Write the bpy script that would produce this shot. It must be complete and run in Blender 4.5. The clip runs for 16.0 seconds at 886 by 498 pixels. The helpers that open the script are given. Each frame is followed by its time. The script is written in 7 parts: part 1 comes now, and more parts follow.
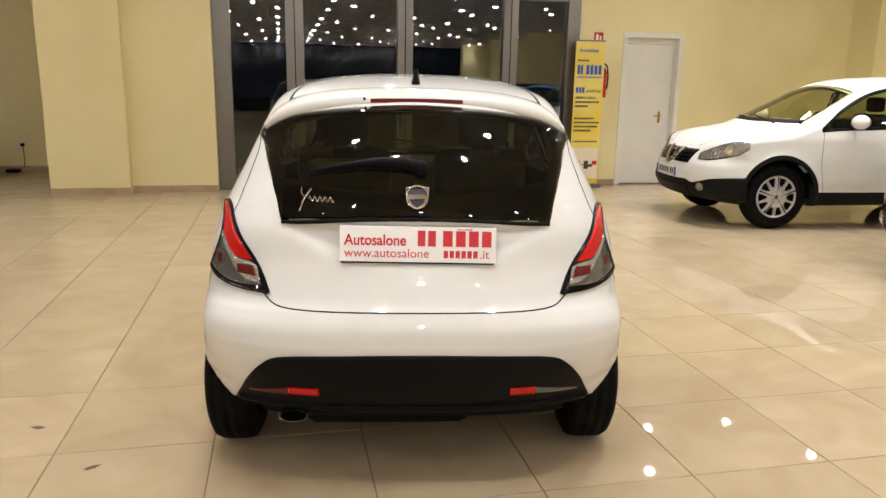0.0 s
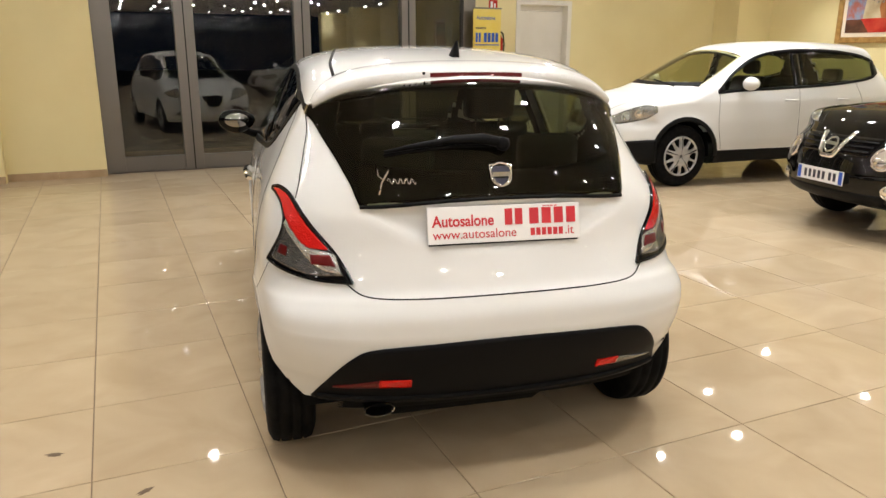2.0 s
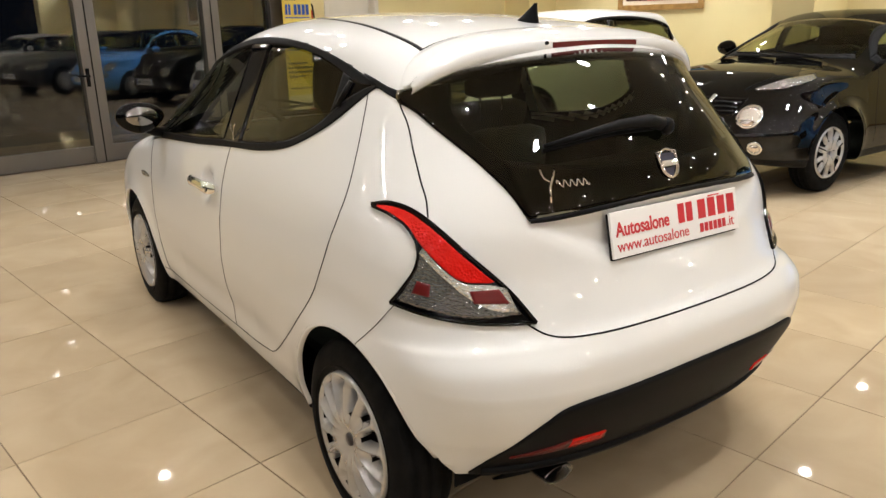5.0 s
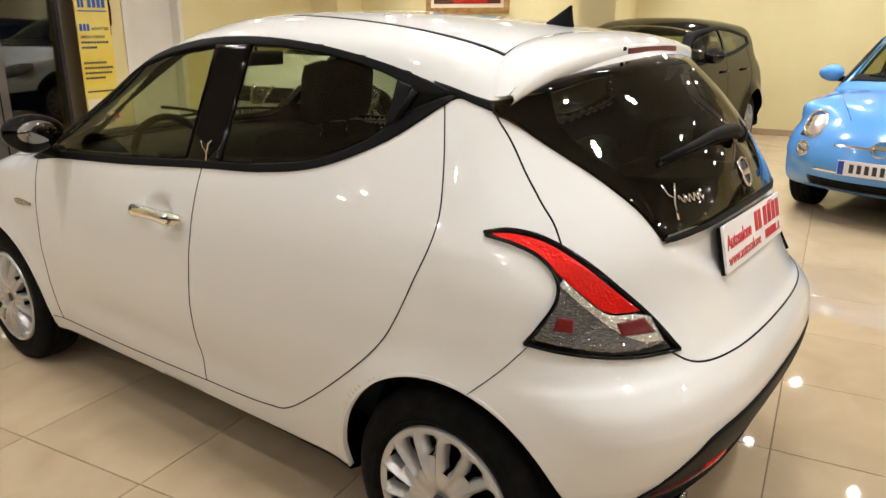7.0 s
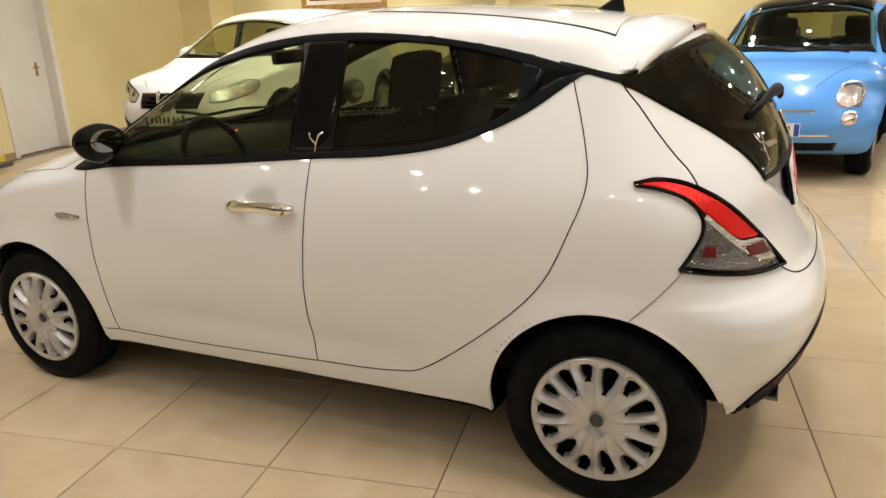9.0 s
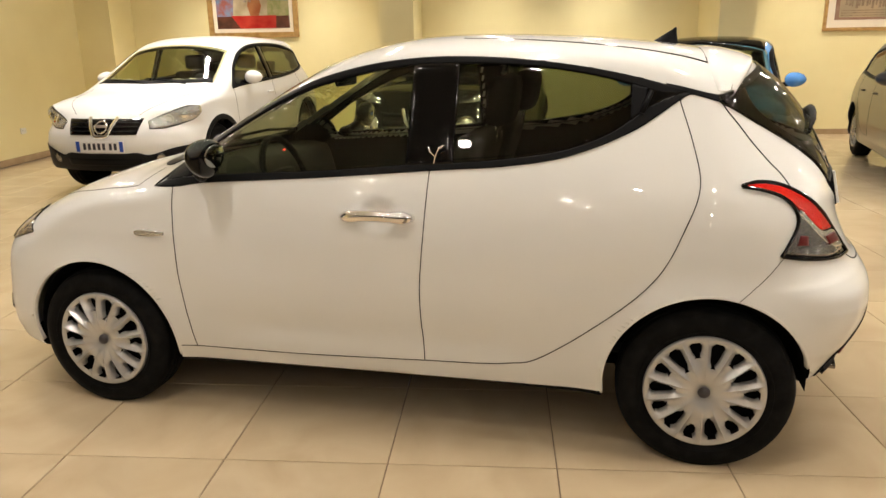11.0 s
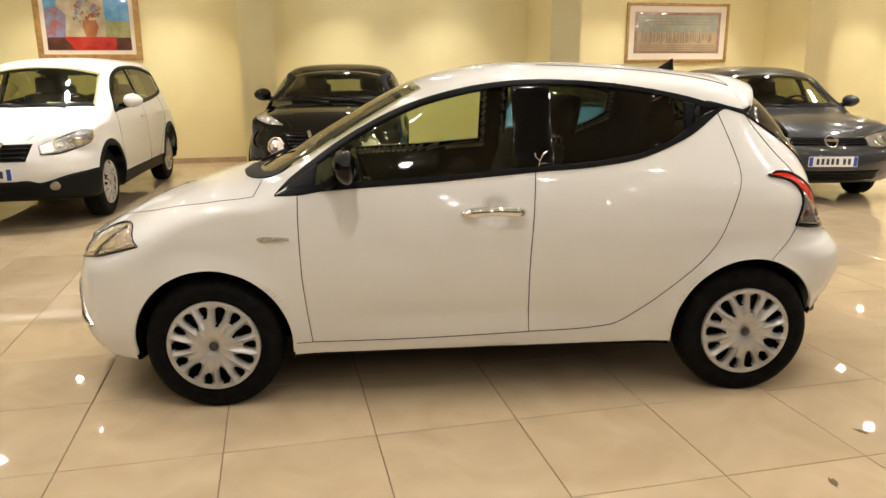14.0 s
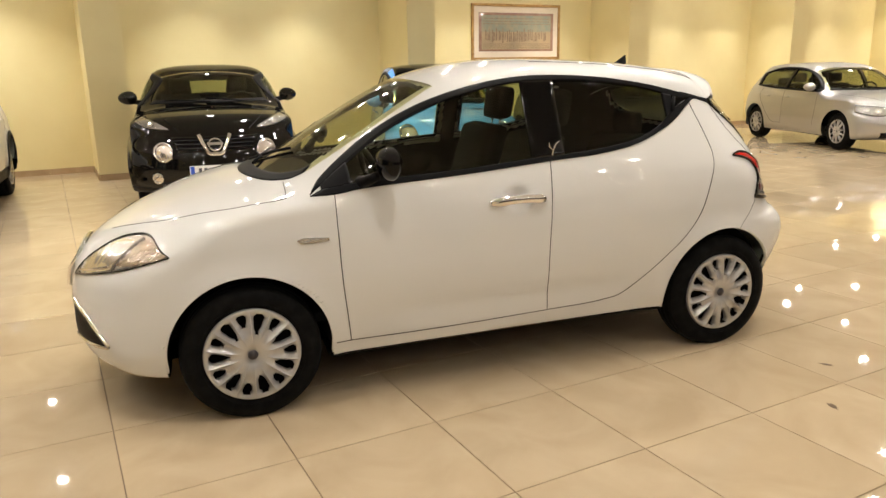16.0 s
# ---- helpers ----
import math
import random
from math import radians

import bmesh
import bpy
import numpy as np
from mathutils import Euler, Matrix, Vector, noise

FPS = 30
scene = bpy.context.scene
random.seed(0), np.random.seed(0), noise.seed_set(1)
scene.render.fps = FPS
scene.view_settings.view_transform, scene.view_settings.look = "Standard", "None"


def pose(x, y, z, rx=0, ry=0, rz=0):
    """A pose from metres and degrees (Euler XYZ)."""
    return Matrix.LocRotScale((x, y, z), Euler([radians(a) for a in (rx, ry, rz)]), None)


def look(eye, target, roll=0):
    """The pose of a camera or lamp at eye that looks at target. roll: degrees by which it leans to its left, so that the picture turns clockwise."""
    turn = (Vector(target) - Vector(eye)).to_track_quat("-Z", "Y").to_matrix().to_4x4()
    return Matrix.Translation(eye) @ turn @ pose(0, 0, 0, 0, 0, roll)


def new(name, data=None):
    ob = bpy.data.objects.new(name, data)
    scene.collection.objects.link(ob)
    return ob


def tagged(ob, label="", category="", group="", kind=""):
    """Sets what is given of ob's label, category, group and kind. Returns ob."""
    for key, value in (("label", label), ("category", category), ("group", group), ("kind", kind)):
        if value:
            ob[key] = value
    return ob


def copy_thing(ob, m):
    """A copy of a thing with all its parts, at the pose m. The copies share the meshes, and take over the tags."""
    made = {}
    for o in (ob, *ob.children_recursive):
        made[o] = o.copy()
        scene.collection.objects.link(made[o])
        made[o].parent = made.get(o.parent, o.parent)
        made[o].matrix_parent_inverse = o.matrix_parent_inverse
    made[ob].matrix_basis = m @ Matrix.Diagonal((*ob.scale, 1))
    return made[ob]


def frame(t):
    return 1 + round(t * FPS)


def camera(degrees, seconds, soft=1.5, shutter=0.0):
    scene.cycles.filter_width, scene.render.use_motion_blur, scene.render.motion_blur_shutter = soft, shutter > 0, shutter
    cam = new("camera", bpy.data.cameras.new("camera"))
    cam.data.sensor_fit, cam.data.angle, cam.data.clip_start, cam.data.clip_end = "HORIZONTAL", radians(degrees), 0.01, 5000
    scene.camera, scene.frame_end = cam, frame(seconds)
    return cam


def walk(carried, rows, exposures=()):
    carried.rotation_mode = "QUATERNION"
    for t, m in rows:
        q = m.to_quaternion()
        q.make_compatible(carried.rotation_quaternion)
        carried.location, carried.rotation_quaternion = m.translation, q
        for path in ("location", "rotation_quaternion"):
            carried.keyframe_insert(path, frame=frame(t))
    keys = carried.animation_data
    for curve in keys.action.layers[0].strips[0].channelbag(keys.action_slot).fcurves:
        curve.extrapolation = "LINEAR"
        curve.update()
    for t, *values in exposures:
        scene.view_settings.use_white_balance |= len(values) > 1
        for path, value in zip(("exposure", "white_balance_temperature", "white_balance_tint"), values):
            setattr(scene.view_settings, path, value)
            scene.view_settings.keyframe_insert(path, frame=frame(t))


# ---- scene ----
cam = camera(62.5, 16.0)
PATH = [
    (0, (-0.047, -2.919, 1.456), (0.062, -0.968, 1.013), 1.1),
    (0.5, (-0.215, -2.844, 1.459), (-0.054, -0.904, 0.985), -0.1),
    (1, (-0.398, -2.776, 1.457), (-0.175, -0.848, 0.959), 1.1),
    (1.5, (-0.614, -2.754, 1.46), (-0.255, -0.846, 0.964), -0.1),
    (2, (-0.806, -2.724, 1.464), (-0.311, -0.853, 0.945), 0.2),
    (2.5, (-0.964, -2.581, 1.458), (-0.441, -0.723, 0.916), -2.3),
    (3, (-1.108, -2.43, 1.458), (-0.457, -0.62, 0.891), -1.4),
    (3.2, (-1.153, -2.366, 1.453), (-0.458, -0.578, 0.865), -0.9),
    (5.3, (-1.718, -1.580, 1.445), (-0.531, -0.080, 0.864), -1.8),
    (5.5, (-1.756, -1.492, 1.445), (-0.507, -0.044, 0.859), -2.3),
    (6, (-1.832, -1.308, 1.447), (-0.540, 0.094, 0.845), -2.1),
    (6.5, (-1.943, -1.085, 1.450), (-0.528, 0.202, 0.865), -2.1),
    (7, (-2.072, -0.959, 1.454), (-0.545, 0.191, 0.866), 0.3),
    (7.5, (-2.277, -0.848, 1.463), (-0.662, 0.163, 0.856), -2.7),
    (8, (-2.416, -0.725, 1.469), (-0.747, 0.205, 0.877), -2.3),
    (8.2, (-2.472, -0.658, 1.463), (-0.788, 0.246, 0.869), -2.8),
    (10.3, (-3.062, 0.022, 1.454), (-1.246, 0.589, 0.848), -2.9),
    (10.5, (-3.095, 0.109, 1.464), (-1.263, 0.626, 0.869), -3.9),
    (11, (-3.233, 0.311, 1.454), (-1.368, 0.775, 0.919), -1.0),
    (11.5, (-3.436, 0.511, 1.459), (-1.564, 0.954, 0.937), -2.4),
    (12, (-3.55, 0.713, 1.452), (-1.666, 1.115, 0.934), -0.9),
    (12.5, (-3.619, 0.922, 1.453), (-1.714, 1.218, 0.94), -2.1),
    (13, (-3.718, 1.128, 1.458), (-1.788, 1.256, 0.971), -0.3),
    (13.5, (-3.853, 1.379, 1.464), (-1.919, 1.338, 0.983), -0.2),
    (14, (-3.863, 1.578, 1.461), (-1.93, 1.455, 0.985), -0.3),
    (14.5, (-3.832, 1.82, 1.467), (-1.912, 1.544, 1.006), -0.6),
    (15, (-3.866, 2.05, 1.46), (-1.979, 1.605, 0.993), -0.0),
    (15.5, (-3.872, 2.311, 1.469), (-2.024, 1.746, 0.981), 0.0),
    (16, (-3.811, 2.546, 1.463), (-1.978, 1.928, 0.98), -1.0),
]
walk(cam, [(t, look(eye, target, roll)) for t, eye, target, roll in PATH],
     exposures=[(0, 0.43, 6120, 10), (3.2, 0.43, 6120, 10), (5.3, 0.43, 6050, 10), (8.2, 0.43, 6050, 10), (10.3, 0.46, 6700, 10), (16, 0.46, 6480, 10)])

# ---- world and lights ----
world = bpy.data.worlds.new("night")
scene.world = world
world.use_nodes = True
world.node_tree.nodes["Background"].inputs[0].default_value = (0.010, 0.012, 0.018, 1)
world.node_tree.nodes["Background"].inputs[1].default_value = 0.3

# room axes: u along the front wall, v towards it; turned against the white car
GRID = 9.3
ROOM = pose(0, 0, 0, 0, 0, GRID)
CEILING = 3.2


# ---- materials ----
def material(name, color, rough=0.5, metal=0.0, coat=0.0, spec=0.5, emit=0.0, bump=None, vary=None, transmission=0.0, ior=1.5):
    """A principled material. vary: (second colour, scale, contrast low, contrast high); bump: (scale, strength)."""
    m = bpy.data.materials.new(name)
    m.use_nodes = True
    nt = m.node_tree
    b = nt.nodes["Principled BSDF"]
    b.inputs["Base Color"].default_value = (*color, 1)
    b.inputs["Roughness"].default_value = rough
    b.inputs["Metallic"].default_value = metal
    b.inputs["Coat Weight"].default_value = coat
    b.inputs["Coat Roughness"].default_value = 0.008
    b.inputs["Specular IOR Level"].default_value = spec
    b.inputs["Transmission Weight"].default_value = transmission
    b.inputs["IOR"].default_value = ior
    if emit:
        b.inputs["Emission Color"].default_value = (*color, 1)
        b.inputs["Emission Strength"].default_value = emit
    if vary or bump:
        co = nt.nodes.new("ShaderNodeTexCoord")
    if vary:
        n = nt.nodes.new("ShaderNodeTexNoise")
        n.inputs["Scale"].default_value = vary[1]
        n.inputs["Detail"].default_value = 6
        nt.links.new(co.outputs["Object"], n.inputs["Vector"])
        r = nt.nodes.new("ShaderNodeMapRange")
        r.inputs["From Min"].default_value, r.inputs["From Max"].default_value = vary[2], vary[3]
        nt.links.new(n.outputs["Fac"], r.inputs["Value"])
        x = nt.nodes.new("ShaderNodeMix")
        x.data_type = "RGBA"
        x.inputs["A"].default_value, x.inputs["B"].default_value = (*color, 1), (*vary[0], 1)
        nt.links.new(r.outputs["Result"], x.inputs["Factor"])
        nt.links.new(x.outputs["Result"], b.inputs["Base Color"])
    if bump:
        n = nt.nodes.new("ShaderNodeTexNoise")
        n.inputs["Scale"].default_value = bump[0]
        n.inputs["Detail"].default_value = 4
        nt.links.new(co.outputs["Object"], n.inputs["Vector"])
        k = nt.nodes.new("ShaderNodeBump")
        k.inputs["Strength"].default_value = bump[1]
        k.inputs["Distance"].default_value = 0.01
        nt.links.new(n.outputs["Fac"], k.inputs["Height"])
        nt.links.new(k.outputs["Normal"], b.inputs["Normal"])
    return m


M_WALL = material("yellow_wall_paint", (0.80, 0.70, 0.38), 0.6, bump=(60, 0.06), vary=((0.75, 0.64, 0.33), 1.2, 0.35, 0.7))
M_SKIRT = material("skirting_tile", (0.46, 0.33, 0.20), 0.25, vary=((0.40, 0.28, 0.16), 5, 0.4, 0.6))
M_CEIL = material("ceiling_panel", (0.42, 0.40, 0.35), 0.7)
M_ALU = material("brushed_aluminium", (0.20, 0.185, 0.165), 0.38, metal=0.75, bump=(200, 0.03))
M_NIGHT = material("night_yard", (0.02, 0.02, 0.022), 0.8)
M_DOOR = material("white_door_paint", (0.78, 0.75, 0.68), 0.35, vary=((0.74, 0.71, 0.63), 3, 0.4, 0.7))
M_GROUT = material("tile_grout", (0.20, 0.14, 0.085), 0.7)
M_BLACK = material("black_plastic", (0.004, 0.004, 0.0045), 0.5, spec=0.10, bump=(400, 0.05))
M_GLOSSBLACK = material("gloss_black_trim", (0.002, 0.002, 0.0022), 0.04, spec=0.22)
M_RUBBER = material("tyre_rubber", (0.005, 0.005, 0.005), 0.65, spec=0.06, bump=(150, 0.1), vary=((0.010, 0.0095, 0.009), 20, 0.4, 0.7))
M_CHROME = material("chrome", (0.85, 0.84, 0.82), 0.08, metal=1.0)
M_RIM = material("silver_wheel_paint", (0.52, 0.51, 0.505), 0.25, metal=0.5, coat=0.5)
M_BULB = material("halogen_bulb", (1.0, 0.93, 0.85), 0.5, emit=1.0)
M_BULB.node_tree.nodes["Principled BSDF"].inputs["Emission Strength"].default_value = 150


def floor_material():
    """Polished cream porcelain: each tile a shade of its own, with faint clouds."""
    m = material("polished_cream_tile", (0.60, 0.47, 0.30), 0.05, spec=0.33)
    nt = m.node_tree
    b = nt.nodes["Principled BSDF"]
    co, info = nt.nodes.new("ShaderNodeTexCoord"), nt.nodes.new("ShaderNodeObjectInfo")
    add = nt.nodes.new("ShaderNodeVectorMath")
    add.operation = "ADD"
    geo = nt.nodes.new("ShaderNodeNewGeometry")
    nt.links.new(geo.outputs["Position"], add.inputs[0])
    nt.links.new(info.outputs["Random"], add.inputs[1])
    n = nt.nodes.new("ShaderNodeTexNoise")
    n.inputs["Scale"].default_value, n.inputs["Detail"].default_value, n.inputs["Distortion"].default_value = 2.6, 7, 0.8
    nt.links.new(add.outputs["Vector"], n.inputs["Vector"])
    ramp = nt.nodes.new("ShaderNodeValToRGB")
    ramp.color_ramp.elements[0].position, ramp.color_ramp.elements[0].color = 0.3, (0.45, 0.345, 0.215, 1)
    ramp.color_ramp.elements[1].position, ramp.color_ramp.elements[1].color = 0.7, (0.53, 0.420, 0.275, 1)
    nt.links.new(n.outputs["Fac"], ramp.inputs["Fac"])
    hsv = nt.nodes.new("ShaderNodeHueSaturation")
    val = nt.nodes.new("ShaderNodeMapRange")
    val.inputs["To Min"].default_value, val.inputs["To Max"].default_value = 0.95, 1.04
    nt.links.new(info.outputs["Random"], val.inputs["Value"])
    nt.links.new(val.outputs["Result"], hsv.inputs["Value"])
    nt.links.new(ramp.outputs["Color"], hsv.inputs["Color"])
    nt.links.new(hsv.outputs["Color"], b.inputs["Base Color"])
    rn = nt.nodes.new("ShaderNodeMapRange")
    rn.inputs["To Min"].default_value, rn.inputs["To Max"].default_value = 0.015, 0.045
    nt.links.new(n.outputs["Fac"], rn.inputs["Value"])
    nt.links.new(rn.outputs["Result"], b.inputs["Roughness"])
    return m


M_FLOOR = floor_material()


def car_glass(name, tint, gloss=0.045):
    """Thin tinted glazing: clear straight through, with a mirror gloss by angle."""
    m = bpy.data.materials.new(name)
    m.use_nodes = True
    nt = m.node_tree
    nt.nodes.remove(nt.nodes["Principled BSDF"])
    tr, gl, mix, fr = (nt.nodes.new(k) for k in ("ShaderNodeBsdfTransparent", "ShaderNodeBsdfGlossy", "ShaderNodeMixShader", "ShaderNodeLayerWeight"))
    tr.inputs["Color"].default_value = (*tint, 1)
    gl.inputs["Roughness"].default_value = 0.0
    # gloss by angle, the same from both sides: 4 % head on, rising to a mirror at grazing
    fr.inputs["Blend"].default_value = 0.5
    pw, ma = nt.nodes.new("ShaderNodeMath"), nt.nodes.new("ShaderNodeMath")
    pw.operation, ma.operation = "POWER", "MULTIPLY_ADD"
    pw.inputs[1].default_value, ma.inputs[1].default_value, ma.inputs[2].default_value = 4.5, 0.9, gloss
    nt.links.new(fr.outputs["Facing"], pw.inputs[0])
    nt.links.new(pw.outputs["Value"], ma.inputs[0])
    nt.links.new(ma.outputs["Value"], mix.inputs["Fac"])
    nt.links.new(tr.outputs["BSDF"], mix.inputs[1])
    nt.links.new(gl.outputs["BSDF"], mix.inputs[2])
    nt.links.new(mix.outputs["Shader"], nt.nodes["Material Output"].inputs["Surface"])
    return m


M_GLAZING = car_glass("double_glazing", (0.75, 0.78, 0.76), 0.11)
M_SOUTH = material("dark_glass_front", (0.012, 0.012, 0.014), 0.08)


# ---- mesh helpers ----
def link(name, bm, mat, smooth=False):
    me = bpy.data.meshes.new(name)
    bm.normal_update()
    bm.to_mesh(me)
    bm.free()
    me.materials.append(mat)
    if smooth:
        me.shade_smooth()
    return new(name, me)


def part(name, bm, mat, parent, label="", smooth=False):
    """One mesh object under a thing or a part."""
    ob = link(name, bm, mat, smooth)
    ob.parent = parent
    return tagged(ob, label) if label else ob


def thing(name, label, category, m=None, group="", kind=""):
    ob = new(name)
    ob.empty_display_size = 0.1
    if m is not None:
        ob.matrix_world = m
    return tagged(ob, label, category, group, kind)


def box(x0, y0, z0, x1, y1, z1, bevel=0.0, bm=None):
    bm = bm or bmesh.new()
    v = [bm.verts.new((x, y, z)) for x in (x0, x1) for y in (y0, y1) for z in (z0, z1)]
    fs = [bm.faces.new([v[i] for i in q]) for q in ((0, 1, 3, 2), (4, 6, 7, 5), (0, 4, 5, 1), (2, 3, 7, 6), (0, 2, 6, 4), (1, 5, 7, 3))]
    if bevel:
        es = list({e for f in fs for e in f.edges})
        bmesh.ops.bevel(bm, geom=es, offset=bevel, segments=2, profile=0.6, affect="EDGES")
    return bm


def lathe(profile, n=32, axis="x", bm=None, center=(0, 0, 0), start=0.0, turn=2 * math.pi):
    """Turns a profile of (along the axis, radius) about the axis."""
    bm = bm or bmesh.new()
    full = abs(turn - 2 * math.pi) < 1e-6
    cols = []
    for i in range(n if full else n + 1):
        a = start + turn * i / n
        c, s = math.cos(a), math.sin(a)
        col = []
        for h, r in profile:
            p = (h, r * c, r * s) if axis == "x" else ((r * c, h, r * s) if axis == "y" else (r * c, r * s, h))
            col.append(bm.verts.new(Vector(center) + Vector(p)))
        cols.append(col)
    for i in range(n):
        a, b = cols[i], cols[(i + 1) % len(cols)]
        for j in range(len(profile) - 1):
            bm.faces.new((a[j], a[j + 1], b[j + 1], b[j]))
    return bm


def tube(points, r, n=8, bm=None, closed=False):
    """A round bar along points."""
    bm = bm or bmesh.new()
    pts = [Vector(p) for p in points]
    rings = []
    for i, p in enumerate(pts):
        a = pts[i - 1] if i or closed else p
        b = pts[(i + 1) % len(pts)] if i < len(pts) - 1 or closed else p
        t = (b - a).normalized()
        side = t.cross(Vector((0, 0, 1)) if abs(t.z) < 0.9 else Vector((1, 0, 0))).normalized()
        up = side.cross(t)
        rr = r[i] if isinstance(r, (list, tuple)) else r
        rings.append([bm.verts.new(p + rr * (math.cos(k * 2 * math.pi / n) * side + math.sin(k * 2 * math.pi / n) * up)) for k in range(n)])
    m = len(rings)
    for i in range(m if closed else m - 1):
        a, b = rings[i], rings[(i + 1) % m]
        for k in range(n):
            bm.faces.new((a[k], a[(k + 1) % n], b[(k + 1) % n], b[k]))
    if not closed:
        bm.faces.new(rings[0][::-1])
        bm.faces.new(rings[-1])
    return bm


def spline(points, n):
    """n + 1 points spread evenly along a smooth curve through the points."""
    p = np.array(points, float)
    q = np.vstack([2 * p[0] - p[1], p, 2 * p[-1] - p[-2]])
    out = []
    for i in range(1, len(q) - 2):
        a, b, c, d = q[i - 1:i + 3]
        for k in range(24):
            t = k / 24
            out.append(0.5 * (2 * b + (c - a) * t + (2 * a - 5 * b + 4 * c - d) * t * t + (3 * b - a - 3 * c + d) * t ** 3))
    out.append(p[-1])
    out = np.array(out)
    s = np.concatenate([[0], np.cumsum(np.linalg.norm(np.diff(out, axis=0), axis=1))])
    u = np.linspace(0, s[-1], n + 1)
    return np.column_stack([np.interp(u, s, out[:, k]) for k in range(p.shape[1])])


# ---- the room ----
FRONT, RIGHT, LEFT, BACK = 7.4, 8.95, -9.0, -19.5


def wall(name, bm, mat=None, label="pale yellow painted plaster wall", category="wall"):
    ob = link(name, bm, mat or M_WALL)
    ob.matrix_world = ROOM
    return tagged(ob, label, category, kind="structure")


floor_slab = tagged(link("floor", box(LEFT, BACK, -0.2, RIGHT + 0.2, FRONT + 2.2, -0.006), M_GROUT), "polished cream porcelain tile floor with dark joints", "floor", kind="structure")
floor_slab.matrix_world = ROOM
tagged(wall("ceiling", box(LEFT, BACK, CEILING, RIGHT + 0.2, FRONT + 0.2, CEILING + 0.15), M_CEIL, "plain off-white plaster ceiling with downlights", "ceiling"))
wall("wall_east", box(RIGHT, BACK, 0, RIGHT + 0.2, FRONT + 0.2, CEILING))
# unseen sides: taken as night glazing, kept dark so reflections stay dark
wall("wall_south", box(LEFT, BACK - 0.2, 0, RIGHT + 0.2, BACK, CEILING), M_SOUTH, "dark glazed shop front at night", "wall")
wall("wall_west", box(LEFT - 0.2, BACK - 0.2, 0, LEFT, FRONT + 2.4, CEILING), M_SOUTH, "dark glazed shop front at night", "wall")
# front wall: the part with the door, cut for its opening
D0, D1, DH = 4.46, 5.31, 2.18
G0, G1 = -1.36, 3.70
bm = box(G1, FRONT, 0, D0, FRONT + 0.25, CEILING)
box(D1, FRONT, 0, RIGHT, FRONT + 0.25, CEILING, bm=bm)
box(D0, FRONT, DH, D1, FRONT + 0.25, CEILING, bm=bm)
wall("wall_north", bm)
wall("wall_north_west", box(-2.42, FRONT - 0.22, 0, G0, FRONT + 0.2, CEILING))
wall("pillar_north_west", box(-3.36, FRONT - 0.38, 0, -2.42, FRONT + 0.2, CEILING))
wall("wall_recess", box(LEFT, FRONT + 2.2, 0, -3.1, FRONT + 2.4, CEILING))
wall("wall_recess_side", box(-3.3, FRONT + 0.2, 0, -3.1, FRONT + 2.2, CEILING))
wall("ceiling_recess", box(LEFT, FRONT + 0.2, CEILING, -3.1, FRONT + 2.4, CEILING + 0.15), M_CEIL, "off-white plaster ceiling of the recess", "ceiling")
wall("pillar_corner", box(8.23, FRONT - 0.55, 0, RIGHT, FRONT, CEILING))
PILLARS = (2.09, -2.70, -7.40, -12.10, -16.80)
for k, v in enumerate(PILLARS):
    wall(f"pillar_east_{k + 1}", box(7.8, v, 0, RIGHT, v + 0.50, CEILING))


def skirting(u0, v0, u1, v1, nu, nv):
    """A low tiled skirting from one point to another, standing out along the normal (nu, nv)."""
    d = 0.014
    a, b = Vector((u0, v0)), Vector((u1, v1))
    n = Vector((nu, nv))
    bm = bmesh.new()
    length = (b - a).length
    k = max(1, round(length / 0.6))
    for i in range(k):
        p, q = a.lerp(b, i / k), a.lerp(b, (i + 1) / k)
        g = (b - a).normalized() * 0.0015
        p, q = p + g, q - g
        c = [p, q, q + n * d, p + n * d]
        lo = [bm.verts.new((*t, 0.0)) for t in c]
        hi = [bm.verts.new((*t, 0.085)) for t in c]
        bm.faces.new(hi)
        for j in range(4):
            bm.faces.new((lo[j], lo[(j + 1) % 4], hi[(j + 1) % 4], hi[j]))
    bmesh.ops.recalc_face_normals(bm, faces=bm.faces)
    ob = link("baseboard", bm, M_SKIRT)
    ob.matrix_world = ROOM
    tagged(ob, "low brown tile skirting along the wall", "baseboard", kind="structure")


skirting(G1, FRONT, D0 - 0.06, FRONT, 0, -1)
skirting(D1 + 0.06, FRONT, 8.23, FRONT, 0, -1)
skirting(8.23, FRONT - 0.55, RIGHT, FRONT - 0.55, 0, -1)
skirting(8.23, FRONT, 8.23, FRONT - 0.55, -1, 0)
skirting(-3.36, FRONT - 0.38, -2.42, FRONT - 0.38, 0, -1)
skirting(-2.42, FRONT - 0.22, G0, FRONT - 0.22, 0, -1)
skirting(LEFT, FRONT + 2.2, -3.3, FRONT + 2.2, 0, -1)
edges = [FRONT - 0.55] + [e for v in PILLARS for e in (v + 0.50, v)] + [BACK]
for a, b in zip(edges[::2], edges[1::2]):
    skirting(RIGHT, a, RIGHT, b, -1, 0)
for v in PILLARS:
    skirting(7.8, v + 0.50, 7.8, v, -1, 0)
    skirting(7.8, v + 0.50, RIGHT, v + 0.50, 0, 1)
    skirting(7.8, v, RIGHT, v, 0, -1)

